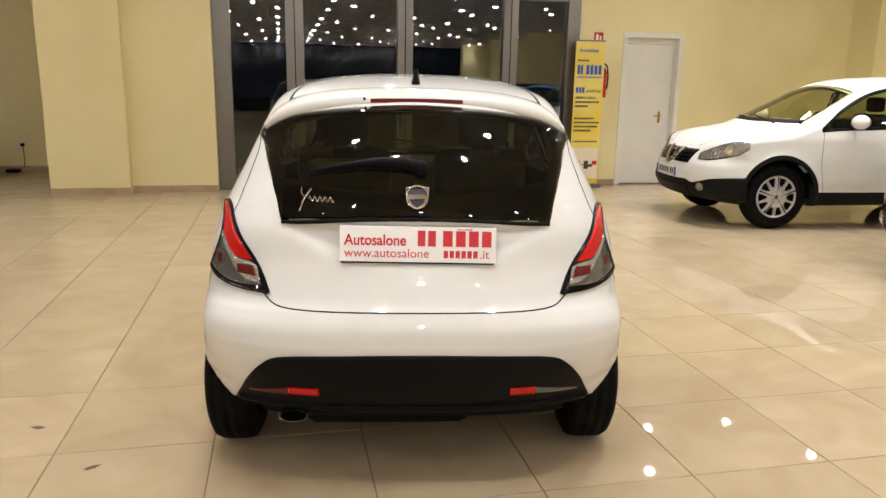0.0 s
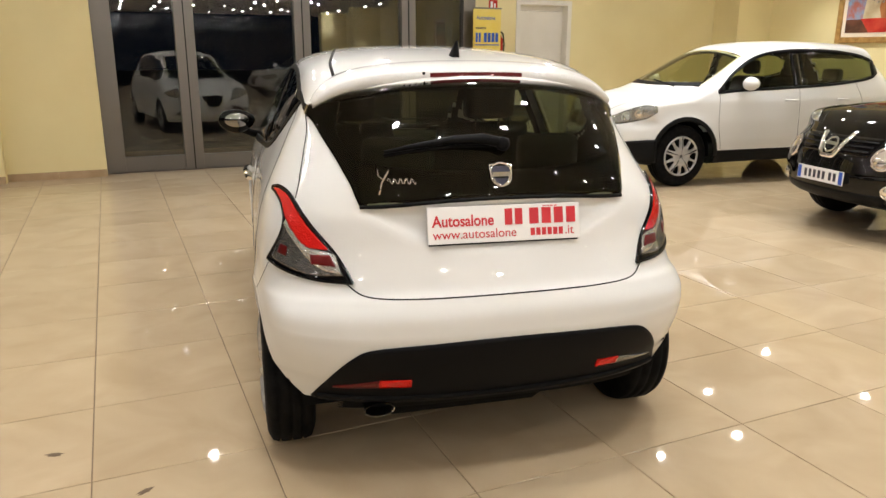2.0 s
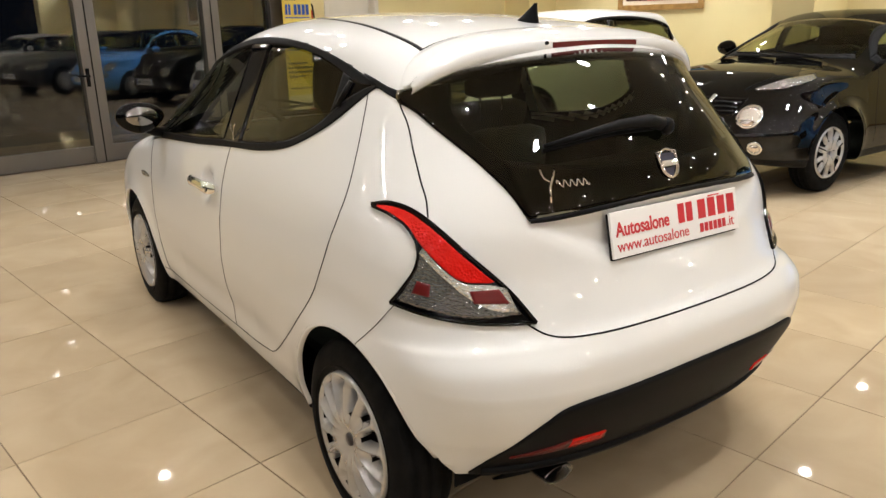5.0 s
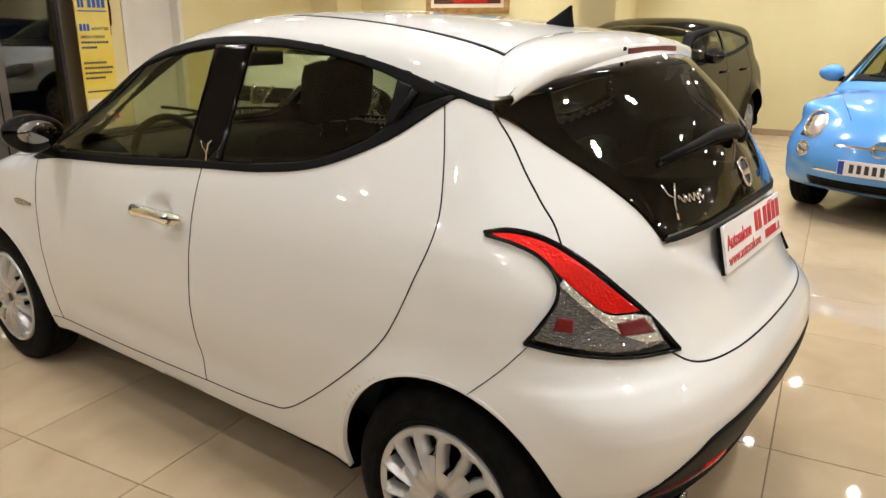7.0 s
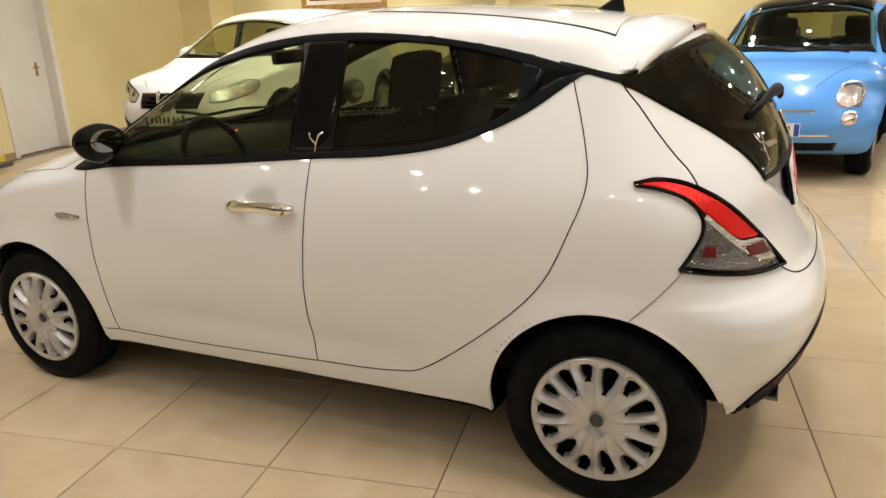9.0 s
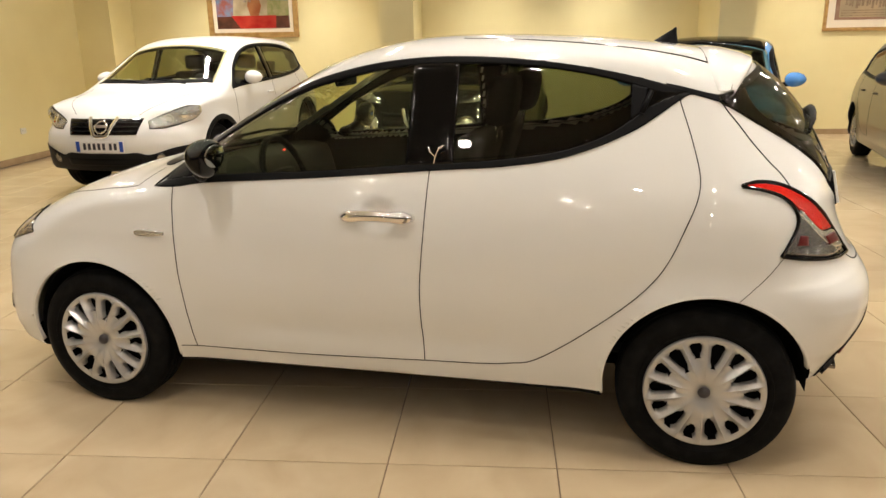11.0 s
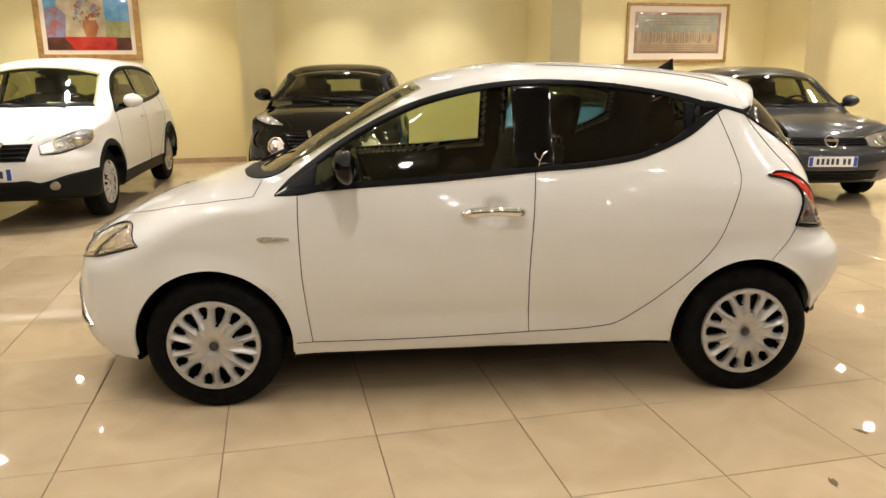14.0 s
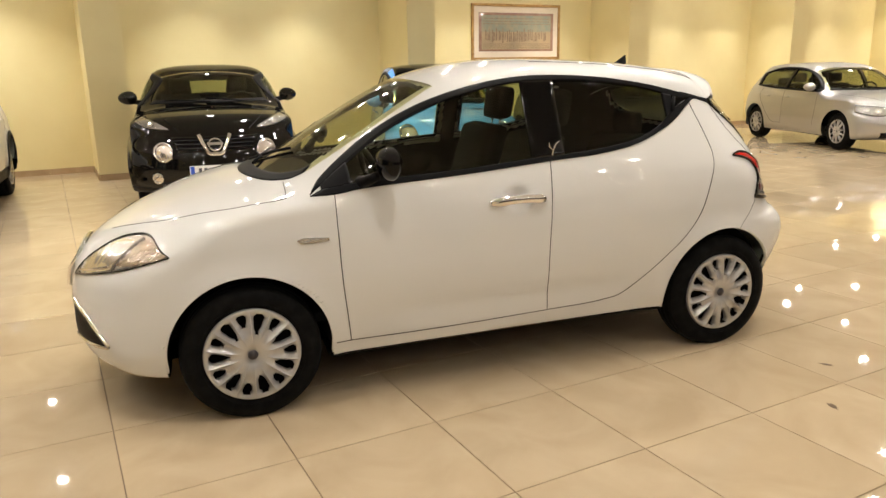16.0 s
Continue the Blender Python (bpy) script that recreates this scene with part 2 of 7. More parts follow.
# the glazed front: posts, rails, panes and the door leaves
glazing = tagged(new("window_1"), "tall aluminium-framed glass entrance front, dark outside", "window", kind="structure")
glazing.matrix_world = ROOM
POSTS = ((G0, G0 + 0.22), (-0.43, -0.20), (1.06, 1.27), (2.56, 2.77), (G1 - 0.19, G1))
for a, b in POSTS:
    part("post", box(a, FRONT - 0.05, 0, b, FRONT + 0.09, CEILING, 0.004), M_ALU, glazing)
for (a, b), (c, d) in zip(POSTS, POSTS[1:]):
    part("bottom_rail", box(b, FRONT - 0.02, 0, c, FRONT + 0.06, 0.19, 0.004), M_ALU, glazing)
    part("top_rail", box(b, FRONT - 0.02, 2.62, c, FRONT + 0.06, 2.74, 0.004), M_ALU, glazing)
    pane = part("pane", box(b, FRONT + 0.015, 0.19, c, FRONT + 0.025, 2.62), M_GLAZING, glazing)
    part("pane", box(b, FRONT + 0.015, 2.74, c, FRONT + 0.025, CEILING), M_GLAZING, glazing)
for a, b in POSTS[1:4]:
    mid = (a + b) / 2
    part("leaf_joint", box(mid - 0.006, FRONT - 0.056, 0.01, mid + 0.006, FRONT - 0.05, 2.62), M_BLACK, glazing)
part("door_handle", tube([(1.10, FRONT - 0.06, 0.98), (1.10, FRONT - 0.12, 0.98), (0.98, FRONT - 0.12, 0.98)], 0.011), M_BLACK, glazing)
part("handle_plate", box(1.08, FRONT - 0.062, 0.86, 1.12, FRONT - 0.05, 1.06, 0.004), M_BLACK, glazing)
yard = tagged(link("ground_outside", box(-30, FRONT + 0.3, -0.3, 40, FRONT + 60, -0.05), M_NIGHT), "dark forecourt outside at night", "ground", kind="structure")
yard.matrix_world = ROOM

# ---- ceiling downlights ----
def downlight(power):
    lamp = thing("downlight", "round recessed halogen ceiling downlight, lit", "ceiling light", group="ceiling downlights")
    part("ring", lathe([(-0.001, 0.054), (-0.004, 0.057), (-0.006, 0.064), (-0.004, 0.074), (0.0, 0.078)], 20, "z"), M_CHROME, lamp, smooth=True)
    part("bulb", lathe([(-0.036, 0.0), (-0.035, 0.020), (-0.029, 0.036), (-0.018, 0.047), (-0.003, 0.052)], 16, "z"), M_BULB, lamp)
    beam = bpy.data.lights.new("beam", "SPOT")
    beam.energy, beam.color = power, (1.0, 0.95, 0.89)
    beam.spot_size, beam.spot_blend, beam.shadow_soft_size = radians(BEAM), 1.0, 0.05
    glow = new("beam", beam)
    glow.parent = lamp
    glow.matrix_basis = pose(0, 0, -0.09)
    return lamp


BEAM, EAST_POWER, WEST_POWER, WALL_POWER = 104, 88.0, 46.0, 134.0
first = {p: downlight(p) for p in (EAST_POWER, WEST_POWER, WALL_POWER)}
# rings of six lamps round the middle of each ceiling bay, a pair between the bays
RING = [(a, b) for a in (-0.61, 0.61) for b in (-1.08, 1.08)] + [(-1.15, 0.0), (1.15, 0.0)]
places = []
for bay_v in (4.6, -0.3, -5.33, -10.35, -15.4):
    for bay_u in (-9.73, -4.83, 0.07, 4.97):
        places += [(bay_u + a, bay_v + b) for a, b in RING if bay_u + a > LEFT + 0.3]
        if bay_u < 4:
            places += [(bay_u + a, bay_v - 2.55) for a in (1.90, 3.05)]
WASH = len(places)
places += [(8.05, v) for v in (5.35, 3.6, 0.98, -0.7, -3.7, -5.6, -9.0, -10.7, -14.4, -16.1)]
used = set()
for k, (u, v) in enumerate(places):
    p = WALL_POWER if k >= WASH else (EAST_POWER if u > 1.5 else WEST_POWER)
    m = ROOM @ pose(u, v, CEILING)
    if p in used:
        copy_thing(first[p], m)
    else:
        first[p].matrix_world = m
    used.add(p)

# ---- the white hatchback ----
from mathutils.bvhtree import BVHTree

M_WHITE = material("pearl_white_paint", (0.73, 0.725, 0.70), 0.45, coat=1.0, spec=0.08)


def table(*pairs):
    """A smooth function through pairs of (argument, value)."""
    a = np.array(pairs, float)
    dense = np.linspace(a[0, 0], a[-1, 0], 400)
    val = np.interp(dense, a[:, 0], a[:, 1])
    k = np.hanning(25)
    val = np.convolve(np.pad(val, 12, mode="edge"), k / k.sum(), "valid")
    return lambda x: np.interp(x, dense, val)


class Shell:
    """A car's outer skin: a side view outline, each stretch with its crown and corner, and a half width over the side."""

    def __init__(self, top, bottom, width, spine, n=400, m=40, inner=36, press=None):
        t, b = spline(top, n), spline(bottom, n)
        rows = {}
        bm = bmesh.new()
        self.width = width
        fine = np.linspace(0, np.pi / 2, 160)
        for key, prof in (("t", t), ("b", b)):
            for j in range(n + 1):
                y, z, c1, c2, e = prof[j]
                q = np.array([spine[0] + (spine[1] - spine[0]) * j / n, spine[2]])
                c = np.array([y, z])
                way = q - c
                reach = np.linalg.norm(way)
                way = way / reach
                xf = np.sin(fine) ** (2 / e)
                df = c1 * xf ** 2 + c2 * (1 - np.abs(np.cos(fine)) ** (2 / e))
                df = df * min(1.0, 0.9 * reach / df[-1])
                arc = np.concatenate([[0], np.cumsum(np.hypot(np.diff(xf) * 0.75, np.diff(df)))])
                even = np.linspace(0, arc[-1], m)
                xi, d = np.interp(even, arc, xf), np.interp(even, arc, df)
                rest = np.linspace(d[-1], reach, inner + 1)[1:]
                d = np.concatenate([d, rest])
                xi = np.concatenate([xi, np.ones(inner)])
                p = c + np.outer(d, way)
                x = xi * width(p[:, 0], p[:, 1])
                rows[key, j] = np.column_stack([x, p])
        made = {}
        for side in (-1, 1):
            for key in "tb":
                grid = [[bm.verts.new((side * a, y, z)) for a, y, z in rows[key, j]] for j in range(n + 1)]
                for j in range(n):
                    for i in range(m + inner - 1):
                        f = (grid[j][i], grid[j + 1][i], grid[j + 1][i + 1], grid[j][i + 1])
                        bm.faces.new(f if (side < 0) != (key == "b") else f[::-1])
        bmesh.ops.remove_doubles(bm, verts=bm.verts, dist=0.0008)
        bmesh.ops.recalc_face_normals(bm, faces=bm.faces)
        if press:
            for v in bm.verts:
                press(v.co)
        bm.normal_update()
        self.bm = bm
        self.tree = BVHTree.FromBMesh(bm)
        self.corners = [[(v.co.copy(), v.normal.copy()) for v in f.verts] for f in bm.faces]

    def drop(self, p, way):
        """The skin's point and normal met from outside along way."""
        way = Vector(way(p) if callable(way) else way).normalized()
        hit, n, idx, dist = self.tree.ray_cast(Vector(p) - way * 3, way)
        if hit is None:
            hit, n, idx, dist = self.tree.find_nearest(Vector(p))
        w = Vector((0, 0, 0))
        for co, nrm in self.corners[idx]:
            w += nrm / ((co - hit).length + 1e-4)
        return hit, w.normalized()

    def patch(self, a, b, way, lift=0.003, thick=0.006, na=40, nb=8, ends=None, dome=0.0):
        """A panel laid on the skin between the curves a and b, which give points in space met along way."""
        A, B = spline(a, na), spline(b, na)
        C = spline(ends[0], nb) if ends and ends[0] else np.linspace(A[0], B[0], nb + 1)
        D = spline(ends[1], nb) if ends and ends[1] else np.linspace(A[-1], B[-1], nb + 1)
        bm = bmesh.new()
        up, down = [], []
        for i in range(na + 1):
            ru, rd = [], []
            for k in range(nb + 1):
                t, u = k / nb, i / na
                q = A[i] * (1 - t) + B[i] * t + C[k] * (1 - u) + D[k] * u - ((1 - u) * (1 - t) * A[0] + u * (1 - t) * A[-1] + (1 - u) * t * B[0] + u * t * B[-1])
                p, nrm = self.drop(q, way)
                h = lift + dome * math.sin(math.pi * t) * math.sin(math.pi * min(1, max(0, i / na)))
                ru.append(bm.verts.new(p + nrm * h))
                rd.append(bm.verts.new(p + nrm * (lift - thick)))
            up.append(ru)
            down.append(rd)
        for i in range(na):
            for k in range(nb):
                bm.faces.new((up[i][k], up[i + 1][k], up[i + 1][k + 1], up[i][k + 1]))
            bm.faces.new((up[i][0], down[i][0], down[i + 1][0], up[i + 1][0]))
            bm.faces.new((up[i][nb], up[i + 1][nb], down[i + 1][nb], down[i][nb]))
        for k in range(nb):
            bm.faces.new((up[0][k], up[0][k + 1], down[0][k + 1], down[0][k]))
            bm.faces.new((up[na][k], down[na][k], down[na][k + 1], up[na][k + 1]))
        bmesh.ops.remove_doubles(bm, verts=bm.verts, dist=0.0002)
        bmesh.ops.recalc_face_normals(bm, faces=bm.faces)
        return bm

    def line(self, pts, way, half=0.0022, lift=0.0012, n=60):
        """A narrow raised or dark line along points on the skin."""
        P = spline(pts, n)
        bm = bmesh.new()
        hits = [self.drop(p, way) for p in P]
        rows = []
        for i, (p, nrm) in enumerate(hits):
            t = (hits[min(i + 1, n)][0] - hits[max(i - 1, 0)][0]).normalized()
            s = nrm.cross(t).normalized() * half
            rows.append([bm.verts.new(p + s - nrm * 0.002), bm.verts.new(p + s + nrm * lift), bm.verts.new(p - s + nrm * lift), bm.verts.new(p - s - nrm * 0.002)])
        for a, b in zip(rows, rows[1:]):
            for k in range(3):
                bm.faces.new((a[k], a[k + 1], b[k + 1], b[k]))
        bmesh.ops.recalc_face_normals(bm, faces=bm.faces)
        return bm

    def carve_arch(self, y, z, r, x_min):
        """Cuts a round wheel opening on both sides, with a clean rim."""
        inside = {}
        for v in self.bm.verts:
            if abs(v.co.x) > x_min and v.co.z < z + r + 0.02:
                d = math.hypot(v.co.y - y, v.co.z - z)
                if d < r:
                    inside[v] = d
        move = [v for v in inside if any(w not in inside and abs(w.co.x) > x_min for f in v.link_faces for w in f.verts)]
        gone = [f for f in self.bm.faces if all(v in inside for v in f.verts)]
        for v in move:
            k = r / max(inside[v], 1e-4)
            v.co.y, v.co.z = y + (v.co.y - y) * k, z + (v.co.z - z) * k
            sx = 1 if v.co.x > 0 else -1
            hit = self.tree.ray_cast(Vector((sx * 3, v.co.y, v.co.z)), Vector((-sx, 0, 0)))[0]
            if hit is not None and abs(hit.x) > x_min:
                v.co.x = hit.x
        bmesh.ops.delete(self.bm, geom=gone, context="FACES")

    def cut(self, test):
        """Takes out the faces whose middle passes the test."""
        gone = [f for f in self.bm.faces if test(f.calc_center_median(), f.normal)]
        bmesh.ops.delete(self.bm, geom=gone, context="FACES")


def within(poly):
    poly = [tuple(p) for p in poly]

    def test(a, b):
        odd = False
        for (x0, y0), (x1, y1) in zip(poly, poly[1:] + poly[:1]):
            if (y0 > b) != (y1 > b) and a < (x1 - x0) * (b - y0) / (y1 - y0) + x0:
                odd = not odd
        return odd
    return test


# outline from the tail over the roof to the nose: y, z, crown, corner depth, corner fullness
TOP = [(-0.606, 0.575, 0.035, 0.37, 3.3), (-0.598, 0.64, 0.035, 0.37, 3.2), (-0.572, 0.69, 0.038, 0.38, 3.0), (-0.538, 0.735, 0.04, 0.40, 2.8),
       (-0.488, 0.85, 0.045, 0.40, 2.8), (-0.458, 0.98, 0.05, 0.38, 2.8), (-0.410, 1.10, 0.075, 0.36, 2.8), (-0.325, 1.24, 0.10, 0.34, 2.8),
       (-0.212, 1.345, 0.09, 0.28, 3.0), (-0.095, 1.406, 0.05, 0.18, 3.4), (0.136, 1.450, 0.03, 0.13, 4.0), (0.50, 1.486, 0.028, 0.12, 4.0),
       (0.92, 1.500, 0.028, 0.12, 4.0), (1.18, 1.484, 0.03, 0.12, 4.0), (1.42, 1.432, 0.05, 0.11, 4.0), (1.62, 1.350, 0.075, 0.10, 4.0),
       (1.90, 1.195, 0.09, 0.10, 4.0), (2.15, 1.045, 0.09, 0.11, 3.6), (2.29, 0.985, 0.06, 0.13, 3.4), (2.45, 0.960, 0.05, 0.15, 3.2),
       (2.65, 0.900, 0.05, 0.18, 3.0), (2.84, 0.825, 0.07, 0.24, 2.8), (3.01, 0.732, 0.10, 0.30, 2.8), (3.105, 0.645, 0.12, 0.34, 2.7),
       (3.145, 0.54, 0.13, 0.36, 2.7), (3.155, 0.46, 0.13, 0.36, 2.7)]
BOTTOM = [(-0.606, 0.575, 0.035, 0.37, 3.3), (-0.595, 0.50, 0.035, 0.37, 3.3), (-0.565, 0.42, 0.035, 0.36, 3.2), (-0.525, 0.345, 0.03, 0.34, 3.1),
          (-0.47, 0.285, 0.015, 0.26, 3.2), (-0.36, 0.24, 0.0, 0.12, 4.0), (0.0, 0.215, 0.0, 0.06, 5.0), (0.8, 0.215, 0.0, 0.05, 5.0), (1.6, 0.205, 0.0, 0.05, 5.0), (2.4, 0.20, 0.0, 0.06, 5.0),
          (2.85, 0.190, 0.02, 0.12, 4.0), (3.06, 0.21, 0.08, 0.26, 3.2), (3.145, 0.31, 0.12, 0.34, 2.9), (3.155, 0.46, 0.13, 0.36, 2.7)]
HALF = table((0.15, 0.735), (0.24, 0.765), (0.33, 0.790), (0.45, 0.806), (0.60, 0.815), (0.76, 0.808), (0.876, 0.790), (0.96, 0.768), (1.03, 0.742), (1.15, 0.690), (1.28, 0.632), (1.40, 0.580), (1.52, 0.53))
TAPER = table((-0.8, 0.055), (-0.3, 0.030), (0.0, 0.006), (0.2, 0.0), (1.9, 0.0), (2.4, 0.004), (2.8, 0.02), (3.2, 0.05))
HIGH_TAPER = table((-0.5, 0.05), (-0.1, 0.03), (0.3, 0.008), (0.7, 0.0), (1.4, 0.0), (1.9, 0.012), (2.3, 0.02))


def show_car_width(y, z):
    w = HALF(z) - TAPER(y) - HIGH_TAPER(y) * np.clip((z - 0.95) / 0.3, 0, 1)
    for hub in (0.0, 2.39):
        d = np.hypot(y - hub, z - 0.29)
        w = w + 0.016 * np.exp(-((d - 0.33) / 0.07) ** 2)
    # rear bumper corner tucked in below the arch
    w = w - np.interp(z, (0.20, 0.273, 0.316, 0.365, 0.43), (0.14, 0.09, 0.05, 0.02, 0.0)) * np.clip((-0.18 - y) / 0.12, 0, 1)
    # lower door flank drawn in above the sill
    w = w - 0.012 * np.exp(-((z - 0.40) / 0.07) ** 2) * np.clip((y - 0.45) / 0.3, 0, 1) * np.clip((1.95 - y) / 0.3, 0, 1)
    return w



def lens_material(name, color, facets=120, metal=0.5, depth=0.8):
    """Faceted lamp reflector seen through a smooth clear cover."""
    m = material(name, color, 0.14, metal=metal, coat=1.0)
    nt = m.node_tree
    co, wv, k = (nt.nodes.new(q) for q in ("ShaderNodeTexCoord", "ShaderNodeTexVoronoi", "ShaderNodeBump"))
    wv.inputs["Scale"].default_value = facets
    nt.links.new(co.outputs["Object"], wv.inputs["Vector"])
    k.inputs["Strength"].default_value = depth
    k.inputs["Distance"].default_value = 0.008
    nt.links.new(wv.outputs["Distance"], k.inputs["Height"])
    nt.links.new(k.outputs["Normal"], nt.nodes["Principled BSDF"].inputs["Normal"])
    return m


M_SIDEGLASS = car_glass("side_glass", (0.74, 0.80, 0.62))
M_PRIVACY = car_glass("tinted_rear_glass", (0.40, 0.44, 0.32))
M_BACKGLASS = car_glass("tinted_tailgate_glass", (0.34, 0.36, 0.24), 0.05)
M_BORDER = material("black_glass_print", (0.0015, 0.0015, 0.0015), 0.9, spec=0.0)
M_SCREEN = car_glass("windscreen_glass", (0.74, 0.74, 0.52))
M_REDLENS = lens_material("red_lamp_lens", (0.66, 0.009, 0.005), 150, 0.3, 0.35)
for q in (M_REDLENS,):
    q.node_tree.nodes["Principled BSDF"].inputs["Coat Weight"].default_value = 0.5
    q.node_tree.nodes["Principled BSDF"].inputs["Specular IOR Level"].default_value = 0.15
M_DEEPRED = material("dark_red_reflector", (0.10, 0.005, 0.005), 0.3, coat=0.2, spec=0.2)
M_CLEARLENS = lens_material("clear_lamp_lens", (0.62, 0.61, 0.59), 150, 0.85, 0.5)
M_FABRIC = material("dark_seat_fabric", (0.013, 0.012, 0.012), 0.85, spec=0.2, bump=(300, 0.2), vary=((0.022, 0.02, 0.019), 30, 0.4, 0.6))
M_LINING = material("dark_cabin_lining", (0.012, 0.012, 0.012), 0.8, spec=0.2, bump=(120, 0.1))
M_HEADLINER = material("grey_headlining", (0.10, 0.095, 0.085), 0.9)
M_UNDER = material("underbody_plastic", (0.004, 0.004, 0.004), 0.8, spec=0.1)
M_PLATE = material("white_plate", (0.82, 0.81, 0.79), 0.35)
M_REDINK = material("red_print", (0.55, 0.02, 0.03), 0.4)
M_BLUEINK = material("blue_print", (0.02, 0.09, 0.45), 0.4)
M_DARKINK = material("dark_print", (0.03, 0.03, 0.05), 0.5)
M_GLOW_DASH = material("dash_display", (1.0, 0.06, 0.03), 0.5, emit=3.0)



def pressings(co):
    """Presses the tailgate in round the plate, below the rear screen, with a U-shaped edge."""
    if co.y < -0.30 and 0.78 < co.z < 0.985 and abs(co.x) < 0.50:
        edge = 0.822 + 0.15 * (abs(co.x) / 0.49) ** 2.6
        a, b = min(1, max(0, (co.z - edge) / 0.045)), min(1, max(0, (0.982 - co.z) / 0.016))
        co.y += 0.020 * a * a * (3 - 2 * a) * b * b * (3 - 2 * b)
    # dished cups behind the door handles
    if abs(co.x) > 0.6:
        r = ((co.y - 1.163) / 0.078) ** 2 + ((co.z - 0.862) / 0.060) ** 2
        if r < 1:
            co.x -= math.copysign(0.032 * (1 - r) ** 1.3, co.x)


car = Shell(TOP, BOTTOM, show_car_width, (0.25, 2.2, 0.60), press=pressings)
show_car = thing("hatchback_car", "pearl white five-door hatchback standing on the tiles", "car")
LEFT_SIDE, RIGHT_SIDE = (1, 0, 0), (-1, 0, 0)

# side windows, in side view: lower and upper edge from the mirror to the rear quarter
SILL_EDGE = [(2.10, 0.938), (1.99, 0.945), (1.85, 0.964), (1.40, 0.992), (0.975, 1.026), (0.71, 1.045), (0.485, 1.083), (0.28, 1.165), (0.15, 1.252), (0.10, 1.286)]
ROOF_EDGE = [(2.10, 0.942), (2.03, 1.012), (1.80, 1.172), (1.54, 1.305), (1.295, 1.378), (1.06, 1.411), (0.825, 1.413), (0.59, 1.395), (0.365, 1.36), (0.205, 1.322), (0.10, 1.290)]
FRONT_GLASS = ([(1.93, 0.985), (1.75, 0.998), (1.40, 1.016), (1.06, 1.043)], [(1.93, 1.06), (1.72, 1.195), (1.50, 1.297), (1.28, 1.356), (1.06, 1.388)])
REAR_GLASS = ([(0.90, 1.052), (0.70, 1.070), (0.50, 1.102), (0.36, 1.155), (0.285, 1.205)], [(0.90, 1.391), (0.70, 1.386), (0.50, 1.364), (0.36, 1.336), (0.285, 1.315)])
REAR_CLEAR = [(-0.48, 1.110), (-0.25, 1.085), (0, 1.08), (0.25, 1.085), (0.48, 1.110), (0.515, 1.21), (0.49, 1.300), (0.27, 1.343), (0, 1.356), (-0.27, 1.343), (-0.49, 1.300), (-0.515, 1.21)]
SCREEN_HOLE = [(-0.49, 2.10), (-0.36, 2.25), (0, 2.32), (0.36, 2.25), (0.49, 2.10), (0.475, 1.75), (0.43, 1.49), (0, 1.525), (-0.43, 1.49), (-0.475, 1.75)]


def grow(pair, by):
    lo, hi = [(y, z - by) for y, z in pair[0]], [(y, z + by) for y, z in pair[1]]
    for edge in (lo, hi):
        s = 1 if edge[0][0] > edge[-1][0] else -1
        edge[0] = (edge[0][0] + s * by, edge[0][1])
        edge[-1] = (edge[-1][0] - s * by, edge[-1][1])
    return lo + hi[::-1]


for hub in (0.0, 2.39):
    car.carve_arch(hub, 0.292, 0.352, 0.45)
holes = [within(grow(g, 0.016)) for g in (FRONT_GLASS, REAR_GLASS)]
in_rear, in_screen = within([(x * 1.025, 1.21 + (z - 1.21) * 1.08) for x, z in REAR_CLEAR]), within(SCREEN_HOLE)
car.cut(lambda c, n: abs(c.x) > 0.45 and any(h(c.y, c.z) for h in holes))
car.cut(lambda c, n: c.y < 0.1 and n.y < -0.2 and in_rear(c.x, c.z))
car.cut(lambda c, n: c.y > 1.3 and c.z > 0.9 and in_screen(c.x, c.y))
tail_faces = [f for f in car.bm.faces if f.calc_center_median().y < -0.2 and f.calc_center_median().z < 0.4]
bmesh.ops.bisect_plane(car.bm, geom=tail_faces + list({e for f in tail_faces for e in f.edges}) + list({v for f in tail_faces for v in f.verts}), plane_co=(0, 0, 0.314), plane_no=(0, 0, 1))
bmesh.ops.delete(car.bm, geom=[f for f in car.bm.faces if f.calc_center_median().y < -0.2 and f.calc_center_median().z < 0.314 and abs(f.calc_center_median().x) > 0.56], context="FACES")
low_faces = [f for f in car.bm.faces if f.calc_center_median().z < 0.3]
bmesh.ops.bisect_plane(car.bm, geom=low_faces + list({e for f in low_faces for e in f.edges}) + list({v for f in low_faces for v in f.verts}), plane_co=(0, 2.0, 0.230), plane_no=(0, 0.011, 1))
body_mesh = bpy.data.meshes.new("body")
for f in car.bm.faces:
    c = f.calc_center_median()
    if c.z < 0.230 + 0.011 * (2.0 - c.y) or (c.y < -0.2 and c.z < 0.314) or (c.z < 0.45 and abs(c.x) < 0.5 and -0.45 < c.y < 2.85):
        f.material_index = 1
car.bm.to_mesh(body_mesh)
body_mesh.materials.append(M_WHITE)
body_mesh.materials.append(M_UNDER)
body_mesh.shade_smooth()
body = new("body", body_mesh)
body.parent = show_car
